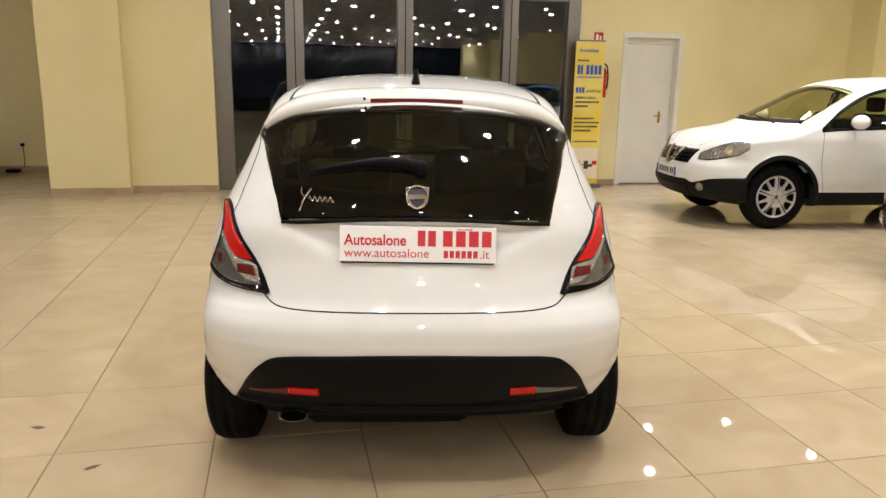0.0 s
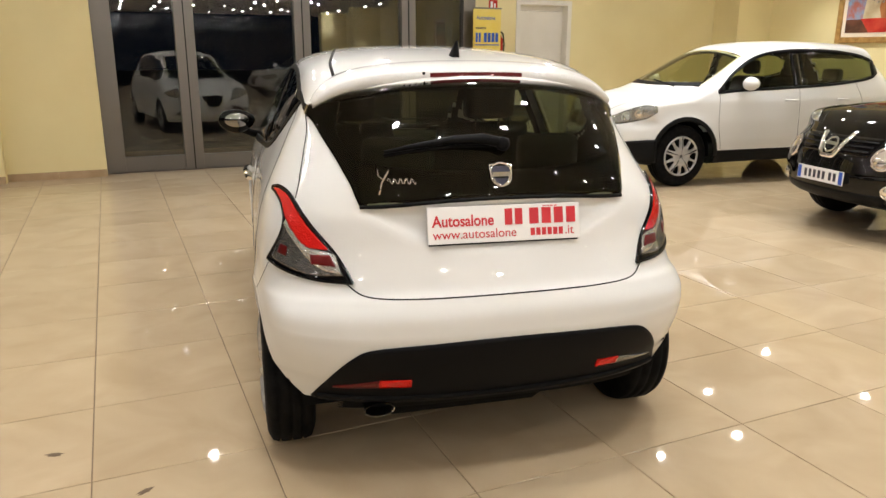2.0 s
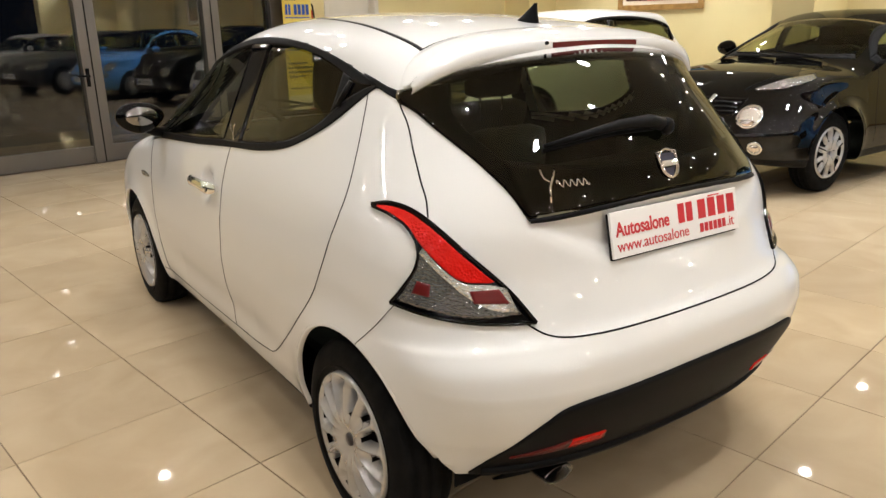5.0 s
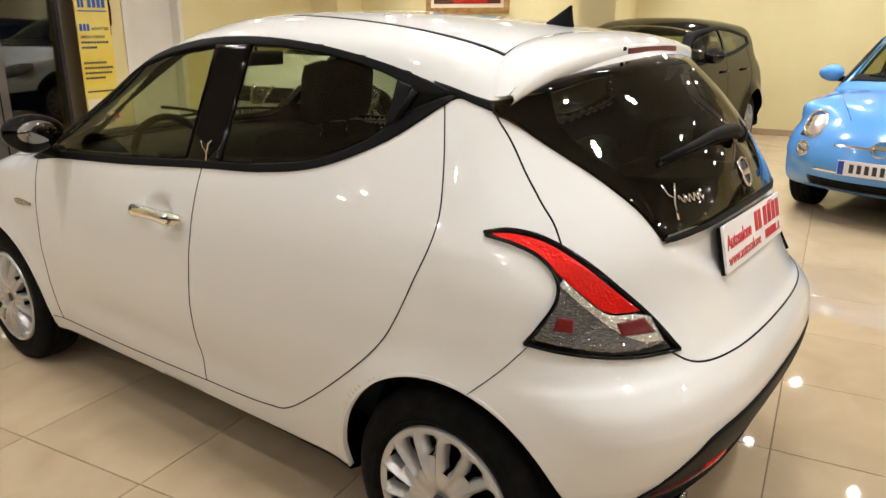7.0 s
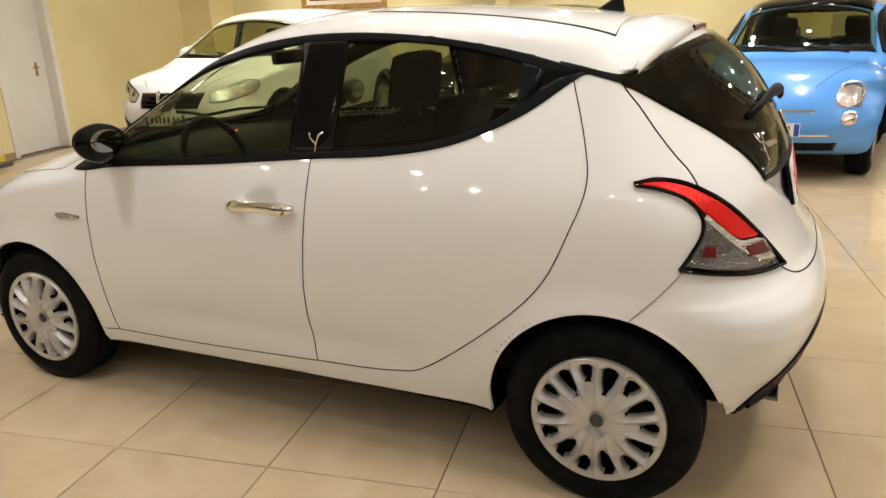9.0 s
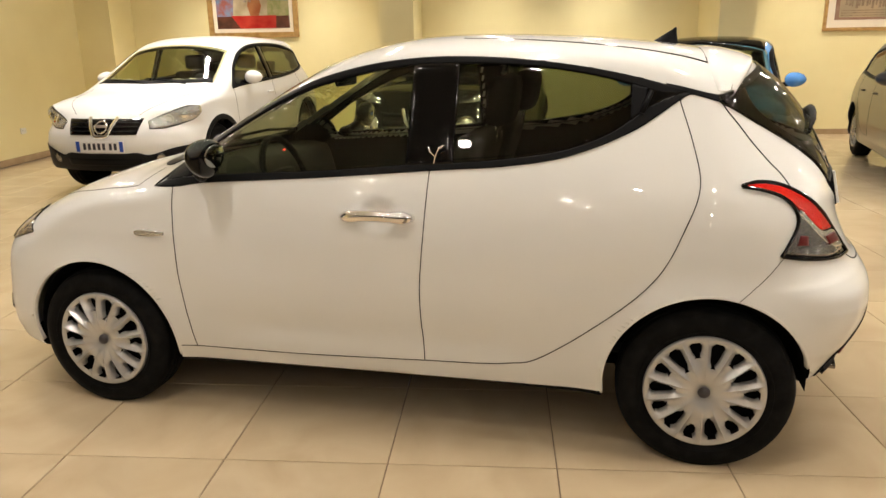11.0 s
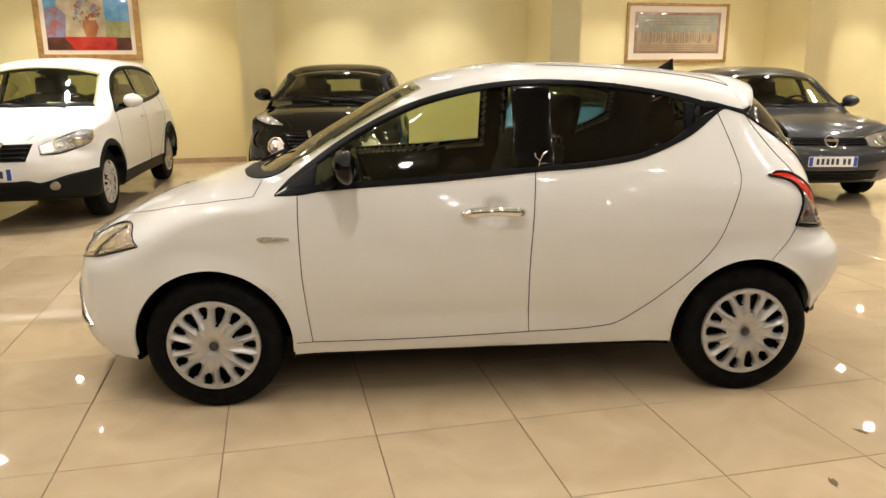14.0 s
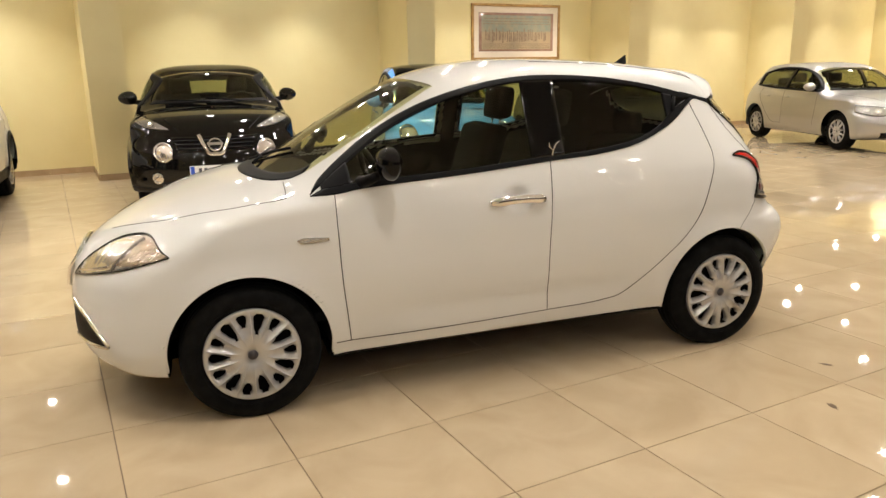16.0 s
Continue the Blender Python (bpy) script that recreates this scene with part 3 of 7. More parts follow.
# dark lining inside the shell
inner = car.bm.copy()
wide = [within(grow(g, 0.03)) for g in (FRONT_GLASS, REAR_GLASS)]
bmesh.ops.delete(inner, geom=[f for f in inner.faces if abs(f.calc_center_median().x) > 0.45 and any(h(f.calc_center_median().y, f.calc_center_median().z) for h in wide)], context="FACES")
for v in inner.verts:
    v.co -= v.normal * 0.03
low = [f for f in inner.faces if f.calc_center_median().z < 0.68 or f.calc_center_median().y > 2.3]
bmesh.ops.delete(inner, geom=low, context="FACES")
bmesh.ops.reverse_faces(inner, faces=inner.faces)
lining = part("cabin_lining", inner, M_LINING, show_car, "dark cabin trim with grey headlining", smooth=True)
lining.data.materials.append(M_HEADLINER)
for p in lining.data.polygons:
    if p.center.z > 1.40:
        p.material_index = 1


def both(fn):
    """Calls fn for the left and the right side of the car: sign of x, and the way towards the skin."""
    for sx, way in ((-1, LEFT_SIDE), (1, RIGHT_SIDE)):
        fn(sx, way)


def side(pts, sx):
    return [(sx * 0.8, y, z) for y, z in pts]


def seam(name, pts, way, parent=None, half=0.0016, n=60):
    return part(name, car.line(pts, way, half=half, n=n), M_BLACK, parent or show_car, smooth=True)


def strip(lo, hi, sx, way, name, mat, parent, lift=0.004, na=60, nb=5, thick=0.012):
    return part(name, car.patch(side(lo, sx), side(hi, sx), way, lift, thick, na, nb), mat, parent, smooth=True)


def mirror_disc(sx):
    b = lathe([(1.7305, 0.0), (1.731, 0.04), (1.735, 0.044)], 24, "y")
    for v in b.verts:
        v.co = (sx * 0.870 + v.co.x * 1.55, v.co.y + 0.010, 1.083 + v.co.z * 0.92)
    return b


def car_side(sx, way):
    # window band: black surround strips above and below, pillars, glass
    gl, gu = FRONT_GLASS
    rl, ru = REAR_GLASS
    low_in = [(2.05, 0.962)] + gl + rl + [(0.245, 1.235), (0.19, 1.262), (0.12, 1.288)]
    top_in = [(2.05, 0.975)] + gu + ru + [(0.245, 1.302), (0.19, 1.290), (0.12, 1.289)]
    strip(SILL_EDGE, low_in, sx, way, "window_trim", M_BLACK, show_car)
    strip(top_in, ROOF_EDGE, sx, way, "window_trim", M_BLACK, show_car)
    strip([(1.065, 1.041), (0.895, 1.051)], [(1.065, 1.389), (0.895, 1.392)], sx, way, "pillar_cover", M_GLOSSBLACK, show_car, na=8, nb=24)
    strip([(2.05, 0.962), (1.925, 0.984)], [(2.05, 0.976), (1.925, 1.066)], sx, way, "mirror_sail", M_BLACK, show_car, na=10, nb=10)
    strip([(0.29, 1.20), (0.24, 1.237)], [(0.29, 1.317), (0.24, 1.304)], sx, way, "pillar_cover", M_BLACK, show_car, na=6, nb=10, lift=0.005)
    strip([(0.242, 1.236), (0.18, 1.268), (0.12, 1.288)], [(0.242, 1.303), (0.18, 1.291), (0.12, 1.289)], sx, way, "handle_recess", M_GLOSSBLACK, show_car, na=8, nb=6)
    strip(gl, gu, sx, way, "front_window", M_SIDEGLASS, show_car, lift=0.0, nb=16, thick=0.003)
    strip(rl, ru, sx, way, "rear_window", M_PRIVACY, show_car, lift=0.0, nb=16, thick=0.003)
    strip([(0.14, 1.262), (0.116, 1.275), (0.092, 1.282), (0.053, 1.272), (-0.004, 1.255)], [(0.18, 1.320), (0.13, 1.309), (0.09, 1.299), (0.06, 1.291), (0.004, 1.279)], sx, way, "quarter_trim", M_BLACK, show_car, na=14, nb=4, lift=0.003)
    # hidden rear handle bar in the window corner
    a, _ = car.drop((sx * 0.8, 0.255, 1.225), way)
    b, _ = car.drop((sx * 0.8, 0.225, 1.295), way)
    part("rear_door_handle", tube([a + Vector((sx * 0.008, 0, 0)), b + Vector((sx * 0.008, 0, 0))], 0.009, 8), M_BLACK, show_car, smooth=True)
    # shut lines: raised dark strips coloured as the gaps' shade, and the rubber roof channel
    seam("door_gap", side([(2.0, 0.943), (2.0, 0.85), (1.998, 0.766), (1.99, 0.571), (1.962, 0.29)], sx), way)
    seam("door_gap", side([(0.975, 1.026), (0.988, 0.823), (1.004, 0.586), (0.998, 0.31)], sx), way)
    seam("door_gap", side([(0.998, 0.312), (0.804, 0.318), (0.68, 0.330), (0.57, 0.361), (0.354, 0.523), (0.180, 0.693), (0.092, 0.876), (0.058, 0.995), (0.080, 1.112), (0.132, 1.266)], sx), way)
    seam("sill_gap", side([(2.03, 0.289), (1.53, 0.292), (0.998, 0.311)], sx), way, half=0.0016)
    seam("bumper_gap", side([(-0.216, 0.772), (-0.16, 0.703), (-0.085, 0.628)], sx), way, half=0.0009)
    seam("tailgate_gap", [(sx * 0.60, 0.004, 1.279), (sx * 0.611, -0.007, 1.252), (sx * 0.62, -0.023, 1.229), (sx * 0.628, -0.059, 1.187), (sx * 0.638, -0.106, 1.128), (sx * 0.645, -0.158, 1.07), (sx * 0.653, -0.202, 1.026), (sx * 0.664, -0.232, 0.985)], way, half=0.0022)
    seam("bonnet_gap", [(sx * 0.22, 2.935, 0.79), (sx * 0.40, 2.81, 0.83), (sx * 0.553, 2.674, 0.864), (sx * 0.65, 2.52, 0.893), (sx * 0.705, 2.38, 0.908), (sx * 0.708, 2.195, 0.936)], (0, 0, -1))
    seam("wing_gap", [(sx * 0.708, 2.195, 0.936), (sx * 0.63, 2.19, 0.955), (sx * 0.53, 2.185, 0.98)], (0, 0, -1), half=0.0016, n=16)
    seam("roof_channel", [(sx * 0.38, 0.92, 1.48), (sx * 0.445, 0.475, 1.455), (sx * 0.484, 0.215, 1.42), (sx * 0.494, 0.04, 1.387)], (0, 0, -1), half=0.006)
    # wheel arch lip
    for hub in (0.0, 2.39):
        ang = [radians(a) for a in np.linspace(-8, 188 if hub else 166, 15)]
        inner_c = [(sx * 0.8, hub + 0.344 * math.cos(a), 0.292 + 0.344 * math.sin(a)) for a in ang]
        outer_c = [(sx * 0.8, hub + 0.3535 * math.cos(a), 0.292 + 0.3535 * math.sin(a)) for a in ang]
        part("arch_lip", car.patch(inner_c, outer_c, way, 0.0008, 0.016, 64, 4), M_WHITE, show_car, smooth=True)
        well = lathe([(sx * 0.40, 0.02), (sx * 0.40, 0.30), (sx * 0.46, 0.345), (sx * (0.745 if hub else 0.68), 0.347)], 40, "x", center=(0, hub, 0.292), start=radians(-4), turn=radians(188))
        part("wheel_well", well, M_UNDER, show_car, smooth=True)
    # tail lamp
    way_l = (-sx * 0.75, 0.66, 0)

    def at(pts):
        return [(sx * x, y, z) for x, y, z in pts]
    low_edge = at([(0.738, -0.078, 0.994), (0.727, -0.142, 0.983), (0.716, -0.206, 0.960), (0.714, -0.250, 0.920), (0.730, -0.262, 0.870), (0.760, -0.237, 0.810), (0.776, -0.213, 0.774)])
    high_edge = at([(0.738, -0.074, 0.999), (0.715, -0.130, 1.009), (0.690, -0.204, 0.996), (0.662, -0.290, 0.952), (0.620, -0.363, 0.888), (0.563, -0.419, 0.815), (0.522, -0.476, 0.738)])
    foot = at([(0.776, -0.213, 0.774), (0.73, -0.30, 0.757), (0.645, -0.40, 0.742), (0.522, -0.476, 0.738)])
    lamp = part("tail_lamp", car.patch(low_edge, high_edge, way_l, 0.004, 0.012, 44, 14, ends=(None, foot)), M_GLOSSBLACK, show_car, "tail lamp with red and clear lenses in a black rim", smooth=True)
    for edge in (low_edge, high_edge, foot):
        part("lamp_rim", car.line(edge, way_l, half=0.0038, lift=0.010, n=50), M_GLOSSBLACK, lamp, smooth=True)
    part("red_lens", car.patch(at([(0.730, -0.092, 0.995), (0.722, -0.15, 0.984), (0.713, -0.21, 0.958), (0.706, -0.252, 0.925), (0.692, -0.300, 0.887), (0.657, -0.349, 0.843), (0.602, -0.392, 0.836)]),
                               at([(0.728, -0.092, 0.999), (0.709, -0.142, 1.000), (0.688, -0.204, 0.986), (0.664, -0.280, 0.946), (0.627, -0.348, 0.888), (0.592, -0.390, 0.842), (0.588, -0.394, 0.838)]), way_l, 0.009, 0.008, 40, 8), M_REDLENS, lamp, "ribbed red brake lens", smooth=True)
    part("clear_lens", car.patch(at([(0.714, -0.256, 0.908), (0.729, -0.254, 0.862), (0.755, -0.234, 0.810), (0.765, -0.224, 0.785)]),
                                 at([(0.700, -0.278, 0.900), (0.655, -0.358, 0.832), (0.588, -0.405, 0.828), (0.545, -0.447, 0.760)]), way_l, 0.008, 0.007, 24, 16,
                                 ends=(None, at([(0.765, -0.224, 0.785), (0.718, -0.310, 0.768), (0.645, -0.392, 0.754), (0.545, -0.447, 0.760)]))), M_GLASSGREY, lamp, "smoked indicator and reversing lens", smooth=True)
    part("silver_band", car.patch(at([(0.713, -0.258, 0.904), (0.694, -0.312, 0.858), (0.656, -0.368, 0.803), (0.604, -0.408, 0.772), (0.552, -0.442, 0.764)]), at([(0.705, -0.262, 0.917), (0.692, -0.304, 0.880), (0.657, -0.352, 0.838), (0.612, -0.393, 0.831), (0.574, -0.418, 0.822)]), way_l, 0.0100, 0.006, 24, 6), M_CLEARLENS, lamp, "silver reflector band behind clear glass", smooth=True)
    part("reflector", car.patch(at([(0.648, -0.370, 0.817), (0.590, -0.410, 0.820)]), at([(0.640, -0.380, 0.787), (0.568, -0.428, 0.785)]), way_l, 0.0125, 0.006, 10, 5), M_DEEPRED, lamp, "small dark red reflector", smooth=True)
    part("lamp_bulb", car.patch(at([(0.722, -0.262, 0.838), (0.735, -0.255, 0.806)]), at([(0.705, -0.292, 0.832), (0.712, -0.296, 0.800)]), way_l, 0.0095, 0.006, 8, 6, dome=0.002), M_DEEPRED, lamp, "dim bulb behind the smoked lens", smooth=True)
    # headlamp
    way_h = (-sx * 0.65, -0.75, 0)
    up_e = at([(0.315, 3.09, 0.600), (0.40, 3.01, 0.700), (0.47, 2.89, 0.775), (0.62, 2.763, 0.800), (0.776, 2.685, 0.738)])
    lo_e = at([(0.315, 3.09, 0.598), (0.50, 3.0, 0.635), (0.62, 2.92, 0.662), (0.706, 2.84, 0.688), (0.776, 2.685, 0.735)])
    head = part("headlamp", car.patch(lo_e, up_e, way_h, 0.003, 0.012, 36, 12), M_HEADCLEAR, show_car, "headlamp with chrome reflector behind clear glass", smooth=True)
    part("headlamp_reflector", car.patch(at([(0.36, 3.06, 0.625), (0.50, 2.985, 0.650), (0.61, 2.91, 0.680)]), at([(0.41, 3.0, 0.695), (0.48, 2.89, 0.762), (0.60, 2.80, 0.778)]), way_h, 0.006, 0.005, 16, 10), M_HEADCLEAR, head, smooth=True)
    part("headlamp_rim", car.line(up_e, way_h, half=0.002, lift=0.006, n=40), M_GLOSSBLACK, head, smooth=True)
    part("headlamp_rim", car.line(lo_e, way_h, half=0.002, lift=0.006, n=40), M_GLOSSBLACK, head, smooth=True)
    part("lamp_divider", car.line(at([(0.625, 2.90, 0.672), (0.615, 2.85, 0.73), (0.605, 2.78, 0.79)]), way_h, half=0.006, lift=0.009, n=12), M_DARKCHROME, head, smooth=True)
    part("indicator_lens", car.patch(at([(0.63, 2.895, 0.690), (0.71, 2.82, 0.702), (0.762, 2.70, 0.735)]), at([(0.615, 2.79, 0.785), (0.66, 2.75, 0.785), (0.762, 2.695, 0.742)]), way_h, 0.006, 0.005, 16, 8), M_AMBERLENS, head, smooth=True)
    # lower front vent with a chrome lip
    v_lo = at([(0.36, 3.12, 0.335), (0.52, 3.05, 0.340), (0.665, 2.955, 0.350)])
    v_hi = at([(0.36, 3.12, 0.490), (0.50, 3.06, 0.465), (0.60, 3.0, 0.410), (0.665, 2.955, 0.356)])
    part("front_vent", car.patch(v_lo, v_hi, way_h, 0.004, 0.01, 18, 6), M_BLACK, show_car, smooth=True)
    part("chrome_lip", car.line(v_hi, way_h, half=0.006, lift=0.008, n=24), M_CHROME, show_car, "chrome vent lip", smooth=True)
    part("chrome_lip", car.line(v_lo, way_h, half=0.006, lift=0.008, n=24), M_CHROME, show_car, "chrome vent lip", smooth=True)
    # side repeater
    part("side_marker", car.patch(side([(2.175, 0.766), (2.15, 0.752), (2.04, 0.758)], sx), side([(2.175, 0.768), (2.14, 0.776), (2.04, 0.770)], sx), way, 0.006, 0.009, 14, 5), M_CLEARLENS, show_car, "smoked clear side indicator", smooth=True)
    # door handle: a thick chrome loop over a dished cup
    pts = [(sx * 0.004, 1.300, 0.860), (sx * 0.020, 1.280, 0.863), (sx * 0.036, 1.22, 0.870), (sx * 0.040, 1.15, 0.872), (sx * 0.036, 1.08, 0.869), (sx * 0.022, 1.045, 0.866), (sx * 0.004, 1.026, 0.864)]
    x0, x1 = (car.drop((sx * 0.8, y, 0.864), way)[0].x for y in (1.300, 1.026))
    grip = [Vector((x0 + (x1 - x0) * (1.300 - y) / 0.274 + x, y, z)) for x, y, z in spline(pts, 28)]
    bar = tube(grip, [0.010 + 0.007 * math.sin(math.pi * i / 28) ** 0.5 + 0.005 * (math.exp(-((i - 5) / 3) ** 2) + math.exp(-((i - 24) / 3) ** 2)) for i in range(29)], 12)
    for v in bar.verts:
        v.co.z = 0.868 + (v.co.z - 0.868) * 1.25
    part("door_handle", bar, M_CHROME, show_car, "chrome pull handle", smooth=True)
    lock, nl = car.drop((sx * 0.8, 1.050, 0.866), way)
    part("lock", lathe([(0, 0.0), (sx * 0.004, 0.011), (0, 0.014)], 16, "x", center=lock + Vector((sx * 0.043, 0, 0))), M_DARKCHROME, show_car, smooth=True)
    # emblem on the pillar
    e0, _ = car.drop((sx * 0.8, 0.955, 1.075), way)
    o = Vector((sx * 0.012, 0, 0))
    part("pillar_emblem", tube([e0 + o + Vector((0, d, h)) for d, h in ((0.012, -0.05), (0.0, 0.0), (-0.012, 0.03), (-0.03, 0.04))], 0.003, 6, tube([e0 + o + Vector((0, d, h)) for d, h in ((0.0, 0.0), (0.02, 0.018), (0.024, 0.035))], 0.0025, 6)), M_CHROME, show_car, "chrome script emblem", smooth=True)
    # mirror
    bmm = bmesh.new()
    bmesh.ops.create_uvsphere(bmm, u_segments=28, v_segments=18, radius=1.0)
    for v in bmm.verts:
        x, y, z = v.co
        f = 1 - 0.18 * max(0, -x * sx) - 0.12 * z * abs(z)
        v.co = (sx * 0.870 + 0.106 * x, 1.775 + (0.066 if y > 0 else 0.034) * y, 1.083 + 0.070 * z * f)
    mirror = part("door_mirror", bmm, M_GLOSSBLACK, show_car, "gloss black door mirror", smooth=True)
    part("mirror_glass", mirror_disc(sx), M_MIRROR, mirror, smooth=True)
    part("mirror_stem", tube([(sx * 0.74, 1.88, 0.985), (sx * 0.79, 1.86, 0.998), (sx * 0.85, 1.83, 1.025)], [0.03, 0.024, 0.02], 10), M_BLACK, show_car, smooth=True)


M_HEADCLEAR = lens_material("clear_headlamp", (0.80, 0.74, 0.68), 26, 0.85, 0.35)
M_MIRROR = material("dim_mirror", (0.30, 0.30, 0.30), 0.05, metal=1.0)
M_GLASSGREY = lens_material("smoked_lens", (0.13, 0.13, 0.13), 130, 0.7, 0.4)
M_FARLAMP = lens_material("bright_lamp_facets", (0.42, 0.41, 0.40), 60, 0.85, 1.0)
M_AMBERLENS = lens_material("pale_amber_lens", (0.75, 0.62, 0.48), 90, 0.7)
# one even darker chrome for the exhaust tip, locks and lamp parts
M_DARKCHROME = material("dark_chrome", (0.25, 0.24, 0.23), 0.25, metal=1.0)
both(car_side)

# windscreen, cowl and bonnet end
screen_lo = [(-0.535, 2.09, 1.0), (-0.515, 2.17, 1.0), (-0.40, 2.265, 1.0), (-0.18, 2.33, 1.0), (0, 2.345, 1.0), (0.18, 2.33, 1.0), (0.40, 2.265, 1.0), (0.515, 2.17, 1.0), (0.535, 2.09, 1.0)]
screen_hi = [(-0.46, 1.455, 1.37), (-0.25, 1.485, 1.40), (0, 1.495, 1.41), (0.25, 1.485, 1.40), (0.46, 1.455, 1.37)]
ends = ([(-0.535, 2.09, 1.0), (-0.525, 1.90, 1.13), (-0.50, 1.68, 1.28), (-0.46, 1.455, 1.37)], [(0.535, 2.09, 1.0), (0.525, 1.90, 1.13), (0.50, 1.68, 1.28), (0.46, 1.455, 1.37)])
part("windscreen", car.patch(screen_lo, screen_hi, (0, 0, -1), 0.001, 0.003, 40, 24, ends=ends), M_SCREEN, show_car, "curved clear windscreen", smooth=True)
screen_in = [(-0.50, 2.05, 1.0), (-0.47, 2.12, 1.0), (-0.36, 2.20, 1.0), (-0.17, 2.25, 1.0), (0, 2.262, 1.0), (0.17, 2.25, 1.0), (0.36, 2.20, 1.0), (0.47, 2.12, 1.0), (0.50, 2.05, 1.0)]
part("cowl", car.patch(screen_lo, screen_in, (0, 0, -1), 0.003, 0.02, 40, 5), M_BLACK, show_car, "black plastic cowl below the windscreen", smooth=True)
for sx in (-1, 1):
    part("wiper", tube([car.drop((x * sx, y, 1.2), (0, 0, -1))[0] + Vector((0, 0, 0.018)) for x, y in ((0.12 + 0.1 * sx, 2.27), (0.0 + 0.15 * sx, 2.21), (-0.18 + 0.17 * sx, 2.15), (-0.35 + 0.2 * sx, 2.10))], 0.008, 6), M_BLACK, show_car, smooth=True)

# nose grille in a chrome ring
NOSE_WAY = (0, -1, 0)
grille_lo = [(-0.10, 3.2, 0.50), (0, 3.2, 0.485), (0.10, 3.2, 0.50)]
grille_hi = [(-0.20, 3.2, 0.675), (0, 3.2, 0.69), (0.20, 3.2, 0.675)]
nose = part("grille", car.patch(grille_lo, grille_hi, NOSE_WAY, 0.006, 0.012, 24, 10), M_GLOSSBLACK, show_car, "black shield grille in a chrome ring", smooth=True)
ring = grille_lo + [(0.165, 3.2, 0.60)] + grille_hi[::-1] + [(-0.165, 3.2, 0.60)]
part("grille_ring", tube([car.drop(p, NOSE_WAY)[0] + Vector((0, 0.012, 0)) for p in ring], 0.011, 8, closed=True), M_CHROME, nose, "chrome grille ring", smooth=True)

# tail: black rear window with a clear middle
BACK_WAY = (0, 1, 0)


def rear(pts, y=-0.4):
    return [(x, y, z) for x, z in pts]


R_TOP = [(-0.553, 1.292), (-0.456, 1.328), (-0.27, 1.357), (0, 1.372), (0.27, 1.357), (0.456, 1.328), (0.553, 1.292)]
R_BOT = [(-0.470, 0.974), (-0.343, 0.984), (-0.188, 0.994), (0, 0.998), (0.188, 0.994), (0.343, 0.984), (0.470, 0.974)]
C_TOP = [(-0.49, 1.300), (-0.27, 1.340), (0, 1.352), (0.27, 1.340), (0.49, 1.300)]
C_BOT = [(-0.47, 1.115), (-0.25, 1.092), (0, 1.087), (0.25, 1.092), (0.47, 1.115)]
C_LEFT = [(-0.49, 1.300), (-0.513, 1.21), (-0.47, 1.115)]


def towards_middle(p):
    """The way in towards the tailgate's middle, turning with the side."""
    return (-0.75 * p[0] / 0.6, 0.85, 0)


EAR = [(-0.601, 0.002, 1.279), (-0.611, -0.008, 1.252), (-0.606, -0.045, 1.238), (-0.595, -0.083, 1.219), (-0.577, -0.134, 1.186), (-0.535, -0.231, 1.123), (-0.512, -0.294, 1.078), (-0.493, -0.344, 1.036), (-0.470, -0.390, 0.974)]
EAR_R = [(-x, y, z) for x, y, z in EAR]
S_TOP = [EAR[0]] + [tuple(car.drop((x, -0.4, z), BACK_WAY)[0]) for x, z in R_TOP] + [EAR_R[0]]
S_BOT = [EAR[-1]] + [tuple(car.drop((x, -0.4, z), BACK_WAY)[0]) for x, z in R_BOT[1:-1]] + [EAR_R[-1]]
tailgate_glass = part("rear_screen", car.patch(S_BOT, S_TOP, towards_middle, 0.006, 0.003, 64, 30, ends=(EAR[::-1], EAR_R[::-1])), M_BACKGLASS, show_car, "dark tinted rear screen with a black border", smooth=True)
CB = [tuple(car.drop((x, -0.4, z), BACK_WAY)[0]) for x, z in C_BOT]
CT = [tuple(car.drop((x, -0.4, z), BACK_WAY)[0]) for x, z in C_TOP]
CL = [tuple(car.drop((x, -0.4, z), BACK_WAY)[0]) for x, z in C_LEFT]
CR = [(-x, y, z) for x, y, z in CL]
part("screen_border", car.patch(S_BOT, CB, towards_middle, 0.0015, 0.006, 44, 8), M_BORDER, show_car, smooth=True)
part("screen_border", car.patch(CT, S_TOP[1:-1], towards_middle, 0.0015, 0.006, 44, 6), M_BORDER, show_car, smooth=True)
for ear, edge in ((EAR, CL), (EAR_R, CR)):
    part("screen_border", car.patch(ear, edge, towards_middle, 0.0015, 0.006, 44, 14), M_BORDER, show_car, smooth=True)
part("screen_lower_trim", car.line(rear(R_BOT), BACK_WAY, half=0.006, lift=0.010, n=50), M_BLACK, show_car, smooth=True)
# dark strip on the skin in place of the shaded tailgate gap
seam("tailgate_gap", rear([(-0.529, 0.737), (-0.493, 0.711), (-0.441, 0.701), (-0.333, 0.698), (-0.163, 0.698), (0, 0.698), (0.163, 0.698), (0.333, 0.698), (0.441, 0.701), (0.493, 0.711), (0.529, 0.737)]), BACK_WAY, half=0.0024, n=90)

